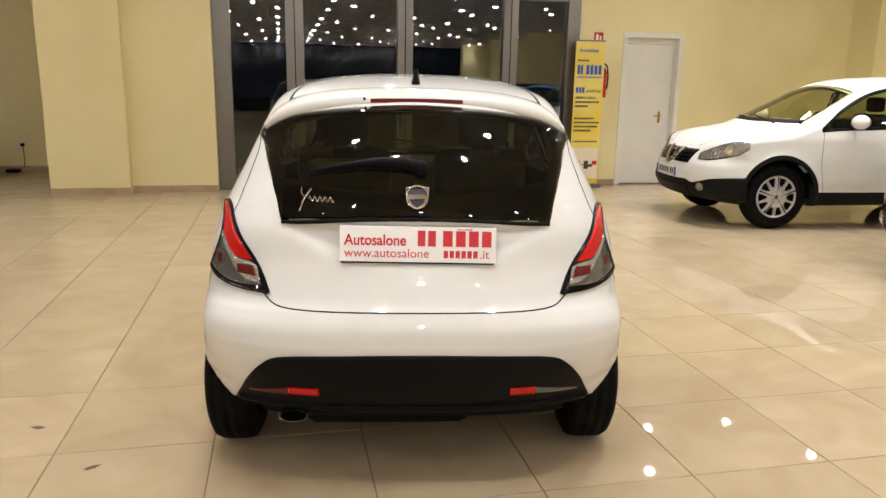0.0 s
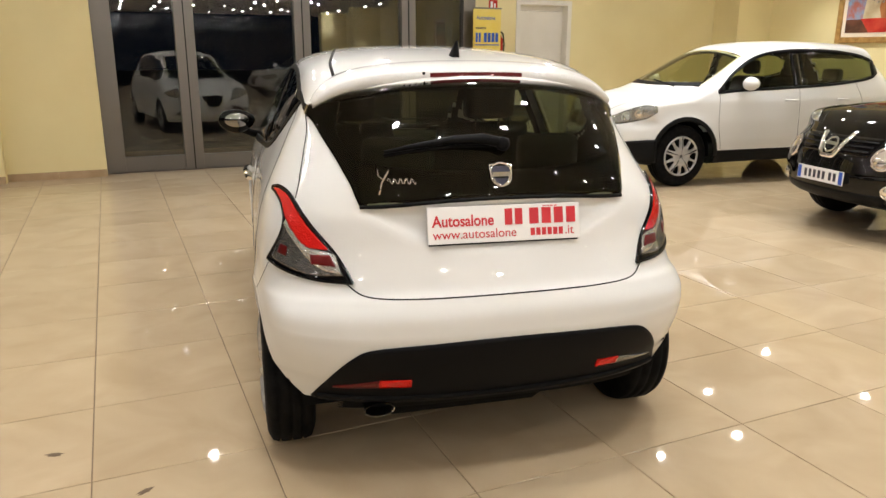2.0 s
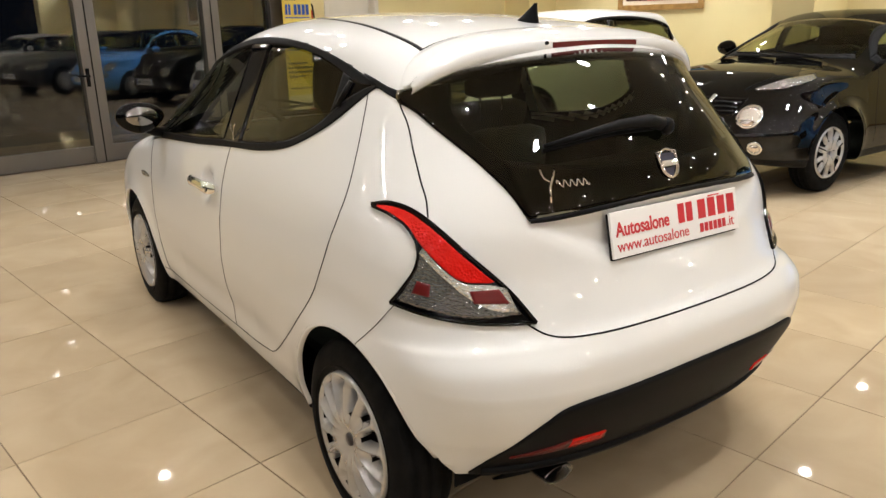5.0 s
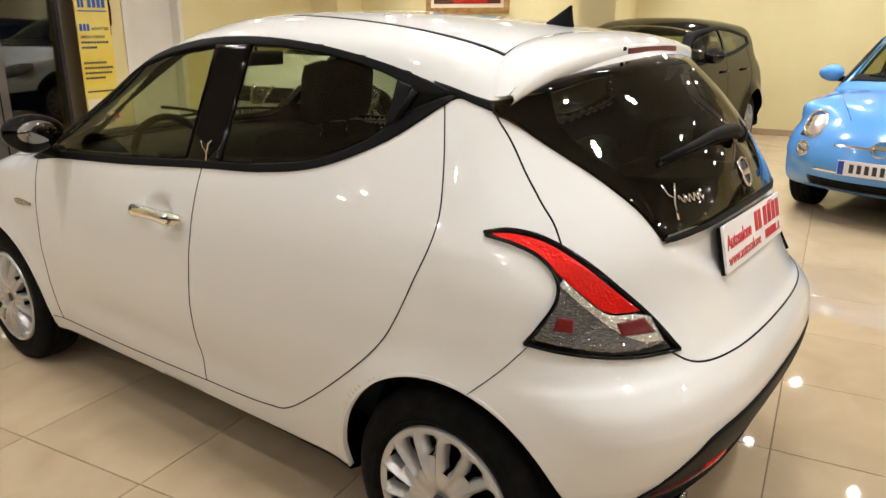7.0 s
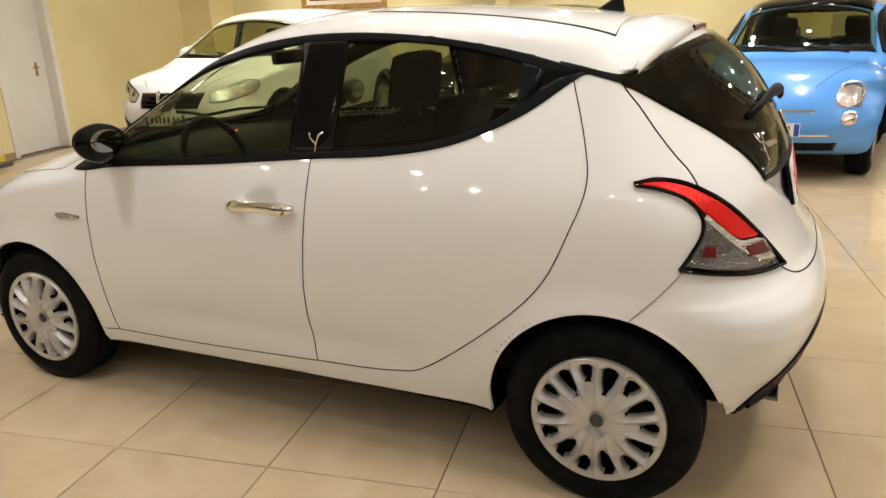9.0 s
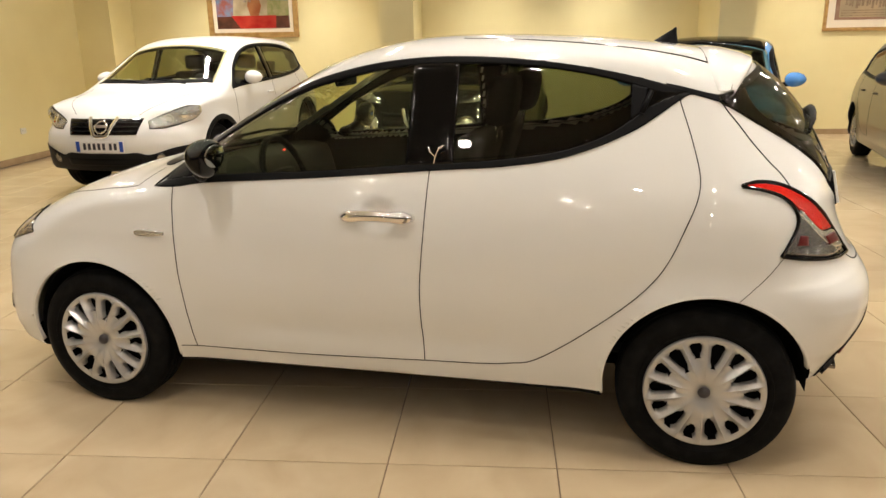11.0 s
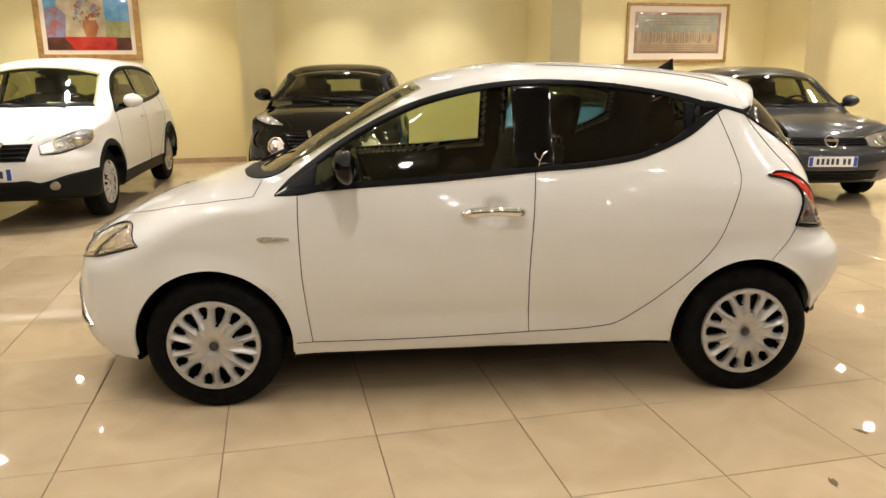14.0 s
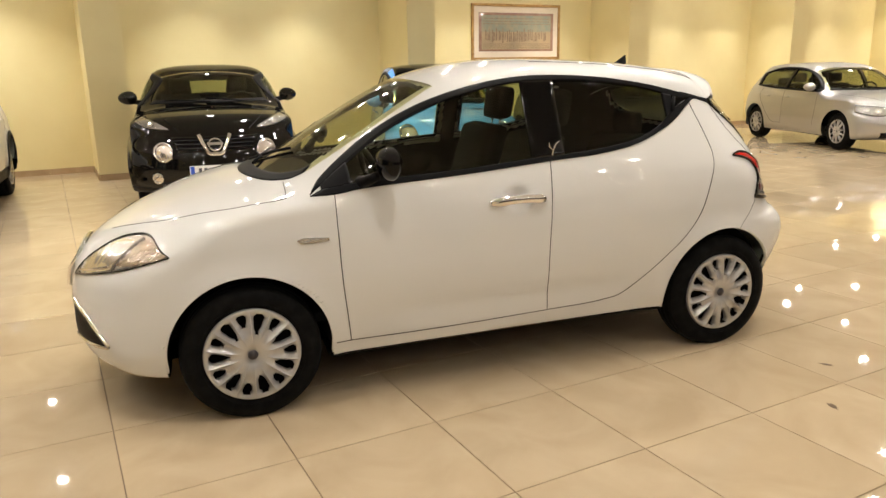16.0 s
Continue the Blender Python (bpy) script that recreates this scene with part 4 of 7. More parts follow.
# black bumper insert
I_TOP = [(-0.655, 0.325), (-0.618, 0.390), (-0.585, 0.447), (-0.530, 0.510), (-0.460, 0.544), (-0.254, 0.557), (0, 0.562), (0.254, 0.557), (0.460, 0.544), (0.530, 0.510), (0.585, 0.447), (0.618, 0.390), (0.655, 0.325)]
I_BOT = [(-0.650, 0.318), (-0.45, 0.310), (-0.2, 0.307), (0, 0.306), (0.2, 0.307), (0.45, 0.310), (0.650, 0.318)]
insert = part("bumper_insert", car.patch(rear(I_BOT), rear(I_TOP), BACK_WAY, 0.005, 0.02, 80, 14), M_BLACK, show_car, "matt black rear bumper insert", smooth=True)
part("insert_edge", car.line(rear([(-0.63, 0.336), (-0.40, 0.338), (0, 0.335), (0.40, 0.338), (0.63, 0.336)]), BACK_WAY, half=0.010, lift=0.016, n=50), M_BLACK, insert, smooth=True)
for x0, x1, mat, name in ((-0.585, -0.44, M_DEEPRED, "fog_reflector"), (-0.44, -0.335, M_REDLENS, "fog_reflector"), (0.33, 0.42, M_REDLENS, "fog_reflector"), (0.42, 0.585, M_GLASSGREY, "reversing_lamp")):
    za, zb = (0.388 if abs(x0) > 0.5 else 0.394), (0.388 if abs(x1) > 0.5 else 0.394)
    ha, hb = (0.004 if abs(x0) > 0.5 else 0.030), (0.004 if abs(x1) > 0.5 else 0.030)
    part(name, car.patch(rear([(x0, za), (x1, zb)]), rear([(x0, za + ha), (x1, zb + hb)]), BACK_WAY, 0.010, 0.012, 10, 4), mat, insert, smooth=True)
pipe = part("exhaust", lathe([(-0.05, 0.030), (-0.17, 0.032), (-0.174, 0.033), (-0.17, 0.030), (-0.06, 0.029), (-0.06, 0.0)], 24, "y", center=(0, 0, 0)), M_DARKCHROME, show_car, "oval exhaust tip", smooth=True)
pipe.matrix_basis = Matrix.Translation((-0.435, -0.315, 0.290)) @ Matrix.Diagonal((1.6, 1, 0.72, 1))
part("silencer", lathe([(-0.30, 0.0), (-0.30, 0.10), (-0.27, 0.115), (0.27, 0.115), (0.30, 0.10), (0.30, 0.0)], 24, "x", center=(-0.1, -0.30, 0.30)), M_UNDER, show_car, smooth=True)

# roof spoiler
bms = bmesh.new()
cols = []
for i in range(49):
    q = i / 24 - 1
    x = 0.592 * q
    s = abs(q)
    lean = math.atan2(x, 0.12 * (1 - s ** 6) + 0.001)
    root = car.drop((0, 0.049 - 0.012 * s ** 2 - 0.028 * s ** 10, 1.29), (-math.sin(lean), 0, -math.cos(lean)))[0]
    yt = -0.142 + 0.100 * s ** 3.2
    zt = 1.404 - 0.030 * s ** 2 - 0.080 * s ** 6
    zb = 1.360 - 0.040 * s ** 2 - 0.050 * s ** 5
    tip = Vector((x * 0.985, yt, zt))
    low = Vector((x * 0.98, yt + 0.010, min(zb, zt - 0.006)))
    back = Vector((x * 0.95, yt + 0.07, zb - 0.004))
    mid = root.lerp(tip, 0.5) + Vector((0, 0, 0.012 * (1 - s ** 4)))
    chain = [root - Vector((0, -0.004, 0.002)), root + Vector((0, 0, 0.0015)), root.lerp(mid, 0.5) + Vector((0, 0, 0.004 * (1 - s ** 4))), mid, mid.lerp(tip, 0.6) + Vector((0, 0, 0.003)), tip + Vector((0, 0.012, 0.003)), tip, tip.lerp(low, 0.5) + Vector((0, -0.006, 0)), low, back]
    cols.append([bms.verts.new(p) for p in chain])
for a, b in zip(cols, cols[1:]):
    for k in range(len(a) - 1):
        bms.faces.new((a[k], a[k + 1], b[k + 1], b[k]))
bmesh.ops.recalc_face_normals(bms, faces=bms.faces)
spoiler = part("roof_spoiler", bms, M_WHITE, show_car, "white roof spoiler over the rear screen", smooth=True)
bl = bmesh.new()
rows = []
for i in range(21):
    x = -0.172 + 0.344 * i / 20
    s = abs(x) / 0.572
    yt, zt = -0.142 + 0.100 * s ** 3.2, 1.404 - 0.030 * s ** 2
    rows.append([bl.verts.new((x, yt + dy, zt + dz)) for dy, dz in ((0.004, -0.006), (-0.005, -0.005), (-0.006, -0.020), (0.004, -0.021))])
for a, b in zip(rows, rows[1:]):
    for k in range(3):
        bl.faces.new((a[k], a[k + 1], b[k + 1], b[k]))
bl.faces.new(rows[0])
bl.faces.new(rows[-1][::-1])
bmesh.ops.recalc_face_normals(bl, faces=bl.faces)
part("third_brake_lamp", bl, M_DEEPRED, spoiler, "long dark red third brake lamp")
part("washer_jet", lathe([(0, 0.0), (-0.004, 0.005), (0.002, 0.006)], 10, "y", center=(-0.195, -0.141, 1.395)), M_BLACK, spoiler)
# dark strip painted in for the shade along the spoiler's joint
seam("spoiler_gap", [(-0.50, 0.042, 2), (-0.25, 0.047, 2), (0, 0.049, 2), (0.25, 0.047, 2), (0.50, 0.042, 2)], (0, 0, -1), half=0.0018)
a0 = car.drop((0, 0.17, 2), (0, 0, -1))[0]
fin = bmesh.new()
rings = []
for k in range(9):
    t = k / 8
    rings.append([fin.verts.new(a0 + Vector((0.014 * (1 - t) * math.cos(a) + 0.006 * math.cos(a), -0.035 * t * 1.3 + (0.055 * (1 - t) ** 1.1 + 0.004) * math.sin(a), 0.062 * t - 0.006))) for a in [2 * math.pi * j / 14 for j in range(14)]])
for a, b in zip(rings, rings[1:]):
    for j in range(14):
        fin.faces.new((a[j], a[(j + 1) % 14], b[(j + 1) % 14], b[j]))
fin.faces.new(rings[-1])
part("antenna", fin, M_BLACK, show_car, "black fin antenna", smooth=True)

# rear wiper
def on_glass(x, z, lift):
    p, n = car.drop((x, -0.4, z), BACK_WAY)
    return p + n * lift


wiper = part("rear_wiper", tube([on_glass(x, z, h) for x, z, h in ((0.03, 1.158, 0.026), (-0.05, 1.172, 0.034), (-0.15, 1.172, 0.030), (-0.26, 1.157, 0.022), (-0.37, 1.137, 0.016))], [0.019, 0.019, 0.014, 0.010, 0.006], 10), M_BLACK, show_car, "black rear wiper arm with blade", smooth=True)
part("blade", tube([on_glass(x, z, 0.010) for x, z in ((-0.02, 1.160), (-0.15, 1.160), (-0.28, 1.146), (-0.375, 1.130))], 0.006, 6), M_RUBBER, wiper, smooth=True)
part("wiper_cap", lathe([(0.0, 0.024), (-0.012, 0.023), (-0.018, 0.012), (-0.018, 0.0)], 18, "y", center=on_glass(0.012, 1.158, 0.028)), M_BLACK, wiper, smooth=True)

# shield badge and script
shield = [(0, 0.036), (0.022, 0.031), (0.038, 0.030), (0.036, 0.005), (0.022, -0.024), (0, -0.038), (-0.022, -0.024), (-0.036, 0.005), (-0.038, 0.030), (-0.022, 0.031)]
bc, bn = car.drop((0, -0.4, 1.070), BACK_WAY)


def badge_point(x, z, lift):
    p, n = car.drop((x, -0.4, 1.070 + z), BACK_WAY)
    return p + n * lift


badge = part("shield_badge", tube([badge_point(x, z, 0.009) for x, z in shield], 0.0035, 6, closed=True), M_CHROME, show_car, "chrome shield badge on the tailgate", smooth=True)
part("badge_field", car.patch([(-0.034, -0.4, 1.073), (0.034, -0.4, 1.073)], [(-0.034, -0.4, 1.097), (0.034, -0.4, 1.097)], BACK_WAY, 0.006, 0.004, 8, 4), M_DARKINK, badge)
part("badge_field", car.patch([(-0.010, -0.4, 1.036), (0.010, -0.4, 1.036)], [(-0.034, -0.4, 1.073), (0.034, -0.4, 1.073)], BACK_WAY, 0.006, 0.004, 8, 4), M_DARKINK, badge)
part("badge_ring", tube([badge_point(0.037 * math.cos(a), 0.037 * math.sin(a), 0.010) for a in [2 * math.pi * k / 24 for k in range(24)]], 0.0025, 6, closed=True), M_CHROME, badge, smooth=True)
part("badge_bar", car.patch([(-0.030, -0.4, 1.063), (0.030, -0.4, 1.063)], [(-0.030, -0.4, 1.077), (0.030, -0.4, 1.077)], BACK_WAY, 0.012, 0.006, 8, 3), M_CHROME, badge)
script = tube([badge_point(-0.405 + x, z - 0.012, 0.007) for x, z in ((0.0, -0.045), (0.012, -0.010), (0.030, 0.015), (0.040, 0.030))], 0.0035, 6)
tube([badge_point(-0.405 + x, z - 0.012, 0.007) for x, z in ((0.004, 0.030), (0.004, 0.010), (0.018, 0.0), (0.030, 0.018))], 0.003, 6, script)
tube([badge_point(-0.405 + 0.03 + 0.0036 * k, -0.004 + 0.009 * math.sin(k * 1.25) - 0.012, 0.007) for k in range(26)], 0.0022, 6, script)
part("model_script", script, M_CHROME, show_car, "chrome script emblem on the tailgate", smooth=True)

# dealer plate
plate_m = look((0, 0, 0), (0, 1, 0)) @ pose(0, 0, 0, -13)
plate = part("dealer_plate", box(-0.268, -0.061, -0.004, 0.268, 0.061, 0.004, 0.002), M_PLATE, show_car, "white dealer plate with red print")
plate.matrix_basis = Matrix.Translation((0.004, -0.474, 0.916)) @ plate_m @ pose(0, 0, 0, 0, 0, -0.6)
part("plate_holder", box(-0.264, -0.066, -0.016, 0.264, 0.058, -0.0045, 0.003), M_BLACK, plate)


def lettering(text, size, mat, parent, x, y, z, squeeze=1.0, align="LEFT", bold=0.0, shear=0.0):
    """Words as flat mesh in the built-in font, on the parent's face."""
    cu = bpy.data.curves.new("words", "FONT")
    cu.body, cu.size, cu.align_x, cu.extrude, cu.offset, cu.shear = text, size, align, 0.0006, bold, shear
    tmp = bpy.data.objects.new("words", cu)
    scene.collection.objects.link(tmp)
    me = bpy.data.meshes.new_from_object(tmp.evaluated_get(bpy.context.evaluated_depsgraph_get()))
    bpy.data.objects.remove(tmp)
    me.materials.clear()
    me.materials.append(mat)
    ob = new("lettering", me)
    ob.parent = parent
    ob.matrix_basis = Matrix.Translation((x, y, z)) @ Matrix.Diagonal((squeeze, 1, 1, 1))
    return ob


def bars(parent, mat, x0, x1, y0, y1, z, n, gap=0.35):
    """A row of plain bars in place of a name."""
    w = (x1 - x0) / (n + (n - 1) * gap)
    made = []
    for i in range(n):
        a = x0 + i * w * (1 + gap)
        made.append(part("print_bar", box(a, y0, z - 0.0006, a + w, y1, z + 0.0006), mat, parent))
    return made


lettering("Autosalone", 0.052, M_REDINK, plate, -0.252, -0.004, 0.0048, 0.88, bold=0.0011)
bars(plate, M_REDINK, -0.002, 0.060, -0.006, 0.048, 0.0048, 2)
bars(plate, M_REDINK, 0.085, 0.252, -0.006, 0.048, 0.0048, 4)
bars(plate, M_REDINK, 0.135, 0.185, 0.051, 0.055, 0.0048, 4)
lettering("www.autosalone", 0.043, M_REDINK, plate, -0.252, -0.045, 0.0048, 1.0)
bars(plate, M_REDINK, 0.088, 0.205, -0.045, -0.020, 0.0048, 6)
lettering(".it", 0.043, M_REDINK, plate, 0.212, -0.045, 0.0048, 1.0)

# ---- wheels ----
def cover_mesh(hub, rim, sx, slots=14):
    """A wheel cover: long and short rounded slots by turns, with a crest on every spoke between them."""
    bm = bmesh.new()
    step = 2 * math.pi / slots
    rad = [0.12, 0.20, 0.30, 0.42, 0.46, 0.49, 0.53, 0.58, 0.625, 0.65, 0.68, 0.73, 0.79, 0.84, 0.87, 0.89, 0.92, 0.965, 0.985, 1.0]
    rise = np.interp(rad, (0.12, 0.17, 0.22, 0.42, 0.62, 0.80, 0.90, 0.96, 0.985, 1.0), (-0.004, -0.003, 0.010, 0.016, 0.014, 0.010, 0.006, 0.005, 0.001, -0.012))
    dip = np.interp(rad, (0.30, 0.46, 0.58, 0.85, 0.92, 0.95), (0.0, 0.008, 0.014, 0.015, 0.006, 0.0))

    def half_gap(r, long_slot):
        a, b, w = (0.465, 0.885, 0.335) if long_slot else (0.63, 0.885, 0.285)
        if not a < r < b:
            return 0.0
        q = (r - a) / (b - a)
        return w * min(1.0, (q / 0.25) ** 0.5, ((1 - q) / 0.14) ** 0.5) * (0.80 + 0.2 * q)
    for k in range(slots):
        cols = [[] for _ in range(9)]
        gaps = [half_gap(r, k % 2 == 0) for r in rad]
        for r, h, d, g in zip(rad, rise, dip, gaps):
            e = g if g else 0.20
            for c, (o, low) in enumerate(((-0.5, -0.25), (-0.47, 0.0), (-(e + 0.47) / 2, 0.55), (-e, 1.0), (0.0, 1.0), (e, 1.0), ((e + 0.47) / 2, 0.55), (0.47, 0.0), (0.5, -0.25))):
                a = (k + 0.5 + o) * step + math.pi / 2
                cols[c].append(bm.verts.new(hub + Vector((sx * (h - low * d), r * rim * math.cos(a), r * rim * math.sin(a)))))
        for c, (a, b) in enumerate(zip(cols, cols[1:])):
            for i in range(len(rad) - 1):
                if c in (3, 4) and (gaps[i] or gaps[i + 1]):
                    continue
                bm.faces.new((a[i], a[i + 1], b[i + 1], b[i]))
        for c in (3, 5):
            for i in range(len(rad) - 1):
                if gaps[i] or gaps[i + 1]:
                    p, q = cols[c][i].co, cols[c][i + 1].co
                    d = Vector((-sx * 0.024, 0, 0))
                    bm.faces.new([bm.verts.new(w) for w in (p, q, q + d, p + d)])
        ctr = bm.verts.new(hub + Vector((-sx * 0.004, 0, 0)))
        for a, b in zip(cols, cols[1:]):
            bm.faces.new((ctr, a[0], b[0]))
    bmesh.ops.remove_doubles(bm, verts=bm.verts, dist=0.0004)
    bmesh.ops.recalc_face_normals(bm, faces=bm.faces)
    return bm


def wheel(parent, x, y, sx, radius=0.292, width=0.178, rim=0.207, spokes=14, cover=True, rim_mat=None, twin=False, sag=0.0):
    """A tyre, a wheel or wheel cover with open slots, and the dark drum behind. x is the outer face."""
    hub = Vector((x, y, radius - sag))
    w = width
    prof = [(-w, rim * 0.97), (-w * 0.98, radius * 0.86), (-w * 0.9, radius * 0.97), (-w * 0.76, radius * 0.998), (-w * 0.72, radius * 0.968), (-w * 0.68, radius), (-w * 0.52, radius * 1.0), (-w * 0.5, radius * 0.968), (-w * 0.46, radius),
            (-w * 0.28, radius * 0.998), (-w * 0.25, radius * 0.966), (-w * 0.21, radius * 0.995), (-w * 0.09, radius * 0.965), (-0.002, radius * 0.88), (0.002, radius * 0.82), (-0.002, rim * 1.06), (-0.010, rim * 0.99)]
    tyre = lathe([(a * sx, r) for a, r in prof], 72, "x", center=hub)
    for v in tyre.verts:
        v.co.z = max(v.co.z, 0.001)
    t = part("wheel", tyre, M_RUBBER, parent, "black road tyre on a silver wheel", smooth=True)
    part("brake_drum", lathe([(-0.055 * sx, 0.0), (-0.055 * sx, rim * 0.97), (-0.02 * sx, rim * 0.98)], 40, "x", center=hub), M_UNDER, t)
    part("tyre_bead", lathe([(0.0015 * sx, rim * 1.10), (0.0045 * sx, rim * 1.085), (0.0015 * sx, rim * 1.07)], 56, "x", center=hub), M_RUBBER, t, smooth=True)
    if cover:
        part("wheel_cover", cover_mesh(hub, rim, sx), rim_mat or M_RIM, t, "silver wheel trim with long and short slots", smooth=True)
        part("centre_emblem", lathe([(sx * 0.001, 0.021), (sx * 0.006, 0.018), (sx * 0.007, 0.0)], 20, "x", center=hub), M_GREYMETAL, t, smooth=True)
        return t
    bm = bmesh.new()
    step = 2 * math.pi / spokes
    rad = [0.0, 0.14, 0.20, 0.44, 0.50, 0.62, 0.78, 0.895, 0.925, 0.965, 1.0]
    rise = [-0.002, -0.001, 0.006, 0.012, 0.010, 0.008, 0.005, 0.002, 0.003, 0.006, -0.006]
    dip = [0, 0, 0, 0.003, 0.009, 0.012, 0.012, 0.010, 0.003, 0, 0]
    gap = [0, 0, 0, 0.0, 0.17, 0.29, 0.345, 0.32, 0.0, 0, 0]

    def vert(k, i, side_, low):
        a = k * step + side_
        r = rad[i] * rim
        return bm.verts.new(hub + Vector((sx * (rise[i] * 1.3 - low * dip[i]), r * math.cos(a), r * math.sin(a))))
    for k in range(spokes):
        extra = (0.06 if k % 2 else -0.06) if twin else 0.0
        cols = []
        for f in (-0.5, None, 0.0, None, 0.5):
            cols.append([])
        for i in range(len(rad)):
            g = gap[i] * step
            off = [-0.5 * step, -g if g else -0.2 * step, 0.0, g if g else 0.2 * step, 0.5 * step]
            for c, o, low in zip(cols, off, (0, 1, 1, 1, 0)):
                c.append(vert(k, i, o + extra * step * (1 if 0 < i < 9 else 0), low))
        for c, (a, b) in enumerate(zip(cols, cols[1:])):
            for i in range(1, len(rad) - 1):
                hole = c in (1, 2) and 4 <= i < 7
                if not hole:
                    bm.faces.new((a[i], a[i + 1], b[i + 1], b[i]))
        # slot walls
        for c in (1, 3):
            for i in range(4, 7):
                p, q = cols[c][i], cols[c][i + 1]
                d = Vector((-sx * 0.022, 0, 0))
                p2, q2 = bm.verts.new(p.co + d), bm.verts.new(q.co + d)
                bm.faces.new((p, q, q2, p2))
        inner_v = [cols[c][1] for c in range(5)]
        ctr = bm.verts.new(hub + Vector((sx * rise[0], 0, 0)))
        for a, b in zip(inner_v, inner_v[1:]):
            bm.faces.new((ctr, a, b))
    bmesh.ops.remove_doubles(bm, verts=bm.verts, dist=0.0006)
    bmesh.ops.recalc_face_normals(bm, faces=bm.faces)
    part("rim", bm, rim_mat or M_RIM, t, "silver alloy wheel with open slots", smooth=True)
    part("centre_emblem", lathe([(sx * 0.001, 0.019), (sx * 0.005, 0.016), (sx * 0.006, 0.0)], 20, "x", center=hub), M_GREYMETAL, t, smooth=True)
    return t


M_GREYMETAL = material("dark_emblem", (0.07, 0.065, 0.07), 0.35, metal=0.5)
for y in (0.0, 2.39):
    for sx in (-1, 1):
        wheel(show_car, sx * 0.806, y, sx, radius=0.300, rim=0.205, sag=0.009)


# ---- cabin ----
def rounded(x0, y0, z0, x1, y1, z1, r, lean=0.0, bm=None):
    """A soft block; lean shifts its top along y."""
    b = box(x0, y0, z0, x1, y1, z1, r)
    for v in b.verts:
        v.co.y += lean * (v.co.z - z0)
    return b


def seat(parent, x, y, w=0.48):
    """A front seat: cushion, backrest, head restraint on two posts. y is the front edge; it faces forward."""
    part("seat_cushion", rounded(x - w / 2, y - 0.50, 0.42, x + w / 2, y, 0.58, 0.06), M_FABRIC, parent, smooth=True)
    part("backrest", rounded(x - w / 2, y - 0.60, 0.55, x + w / 2, y - 0.46, 1.13, 0.06, lean=-0.30), M_FABRIC, parent, "dark fabric seat back", smooth=True)
    part("head_restraint", rounded(x - 0.13, y - 0.83, 1.15, x + 0.13, y - 0.72, 1.345, 0.05, lean=-0.15), M_FABRIC, parent, "dark head restraint", smooth=True)
    for dx in (-0.06, 0.06):
        part("restraint_post", tube([(x + dx, y - 0.765, 1.09), (x + dx, y - 0.775, 1.18)], 0.006, 6), M_CHROME, parent, smooth=True)


seat(show_car, -0.35, 1.56)
seat(show_car, 0.35, 1.56)
part("rear_bench", rounded(-0.58, 0.12, 0.42, 0.58, 0.62, 0.60, 0.06), M_FABRIC, show_car, smooth=True)
part("rear_backrest", rounded(-0.56, 0.02, 0.55, 0.56, 0.15, 1.02, 0.06, lean=-0.25), M_FABRIC, show_car, "dark rear seat back", smooth=True)
for x in (-0.30, 0.30):
    part("head_restraint", rounded(x - 0.12, -0.15, 1.03, x + 0.12, -0.06, 1.17, 0.04), M_FABRIC, show_car, smooth=True)
part("parcel_shelf", box(-0.52, -0.33, 0.985, 0.52, -0.12, 1.005, 0.006), M_LINING, show_car)
dash = rounded(-0.66, 1.84, 0.62, 0.66, 2.22, 0.955, 0.07, lean=0.25)
part("dashboard", dash, M_LINING, show_car, "dark dashboard with a small red display", smooth=True)
part("display", box(-0.02, 1.885, 0.985, -0.008, 1.89, 0.990), M_GLOW_DASH, show_car)
part("steering_wheel", tube([(-0.35 + 0.175 * math.cos(a), 1.72 + 0.06 * math.sin(a), 0.92 + 0.165 * math.sin(a)) for a in [2 * math.pi * k / 32 for k in range(32)]], 0.015, 8, closed=True), M_BLACK, show_car, smooth=True)
part("steering_hub", rounded(-0.42, 1.70, 0.87, -0.28, 1.76, 0.96, 0.03), M_BLACK, show_car, smooth=True)
part("steering_column", tube([(-0.35, 1.74, 0.915), (-0.35, 1.90, 0.85)], 0.035, 10), M_BLACK, show_car, smooth=True)
part("inside_mirror", rounded(-0.11, 1.545, 1.285, 0.11, 1.575, 1.345, 0.014), M_BLACK, show_car, smooth=True)
part("mirror_arm", tube([(0, 1.57, 1.32), (0, 1.60, 1.355)], 0.008, 6), M_BLACK, show_car)
part("cabin_floor", box(-0.68, -0.2, 0.36, 0.68, 2.2, 0.40), M_LINING, show_car)

# ---- the other cars of the showroom ----
def paint(name, color, rough=0.25, metal=0.0):
    return material(name, color, rough, metal=metal, coat=0.75, spec=0.2)


M_BLACKPAINT = paint("black_car_paint", (0.004, 0.0036, 0.003), 0.2)
M_BLACKPAINT.node_tree.nodes["Principled BSDF"].inputs["Specular IOR Level"].default_value = 0.0
M_BLUEPAINT = paint("sky_blue_car_paint", (0.10, 0.30, 0.68))
M_WHITEFAR = paint("plain_white_car_paint", (0.72, 0.715, 0.69), 0.45)
M_WHITEFAR.node_tree.nodes["Principled BSDF"].inputs["Coat Roughness"].default_value = 0.09
M_GREYPAINT = paint("dark_grey_car_paint", (0.040, 0.042, 0.046), 0.3, 0.4)
M_SILVERPAINT = paint("silver_car_paint", (0.42, 0.415, 0.405), 0.3, 0.6)
M_CLADDING = material("black_cladding", (0.007, 0.007, 0.007), 0.5, spec=0.12, bump=(300, 0.1))
M_NUMBER = material("number_plate", (0.80, 0.80, 0.80), 0.4)
M_EU = material("plate_blue", (0.02, 0.08, 0.45), 0.4)


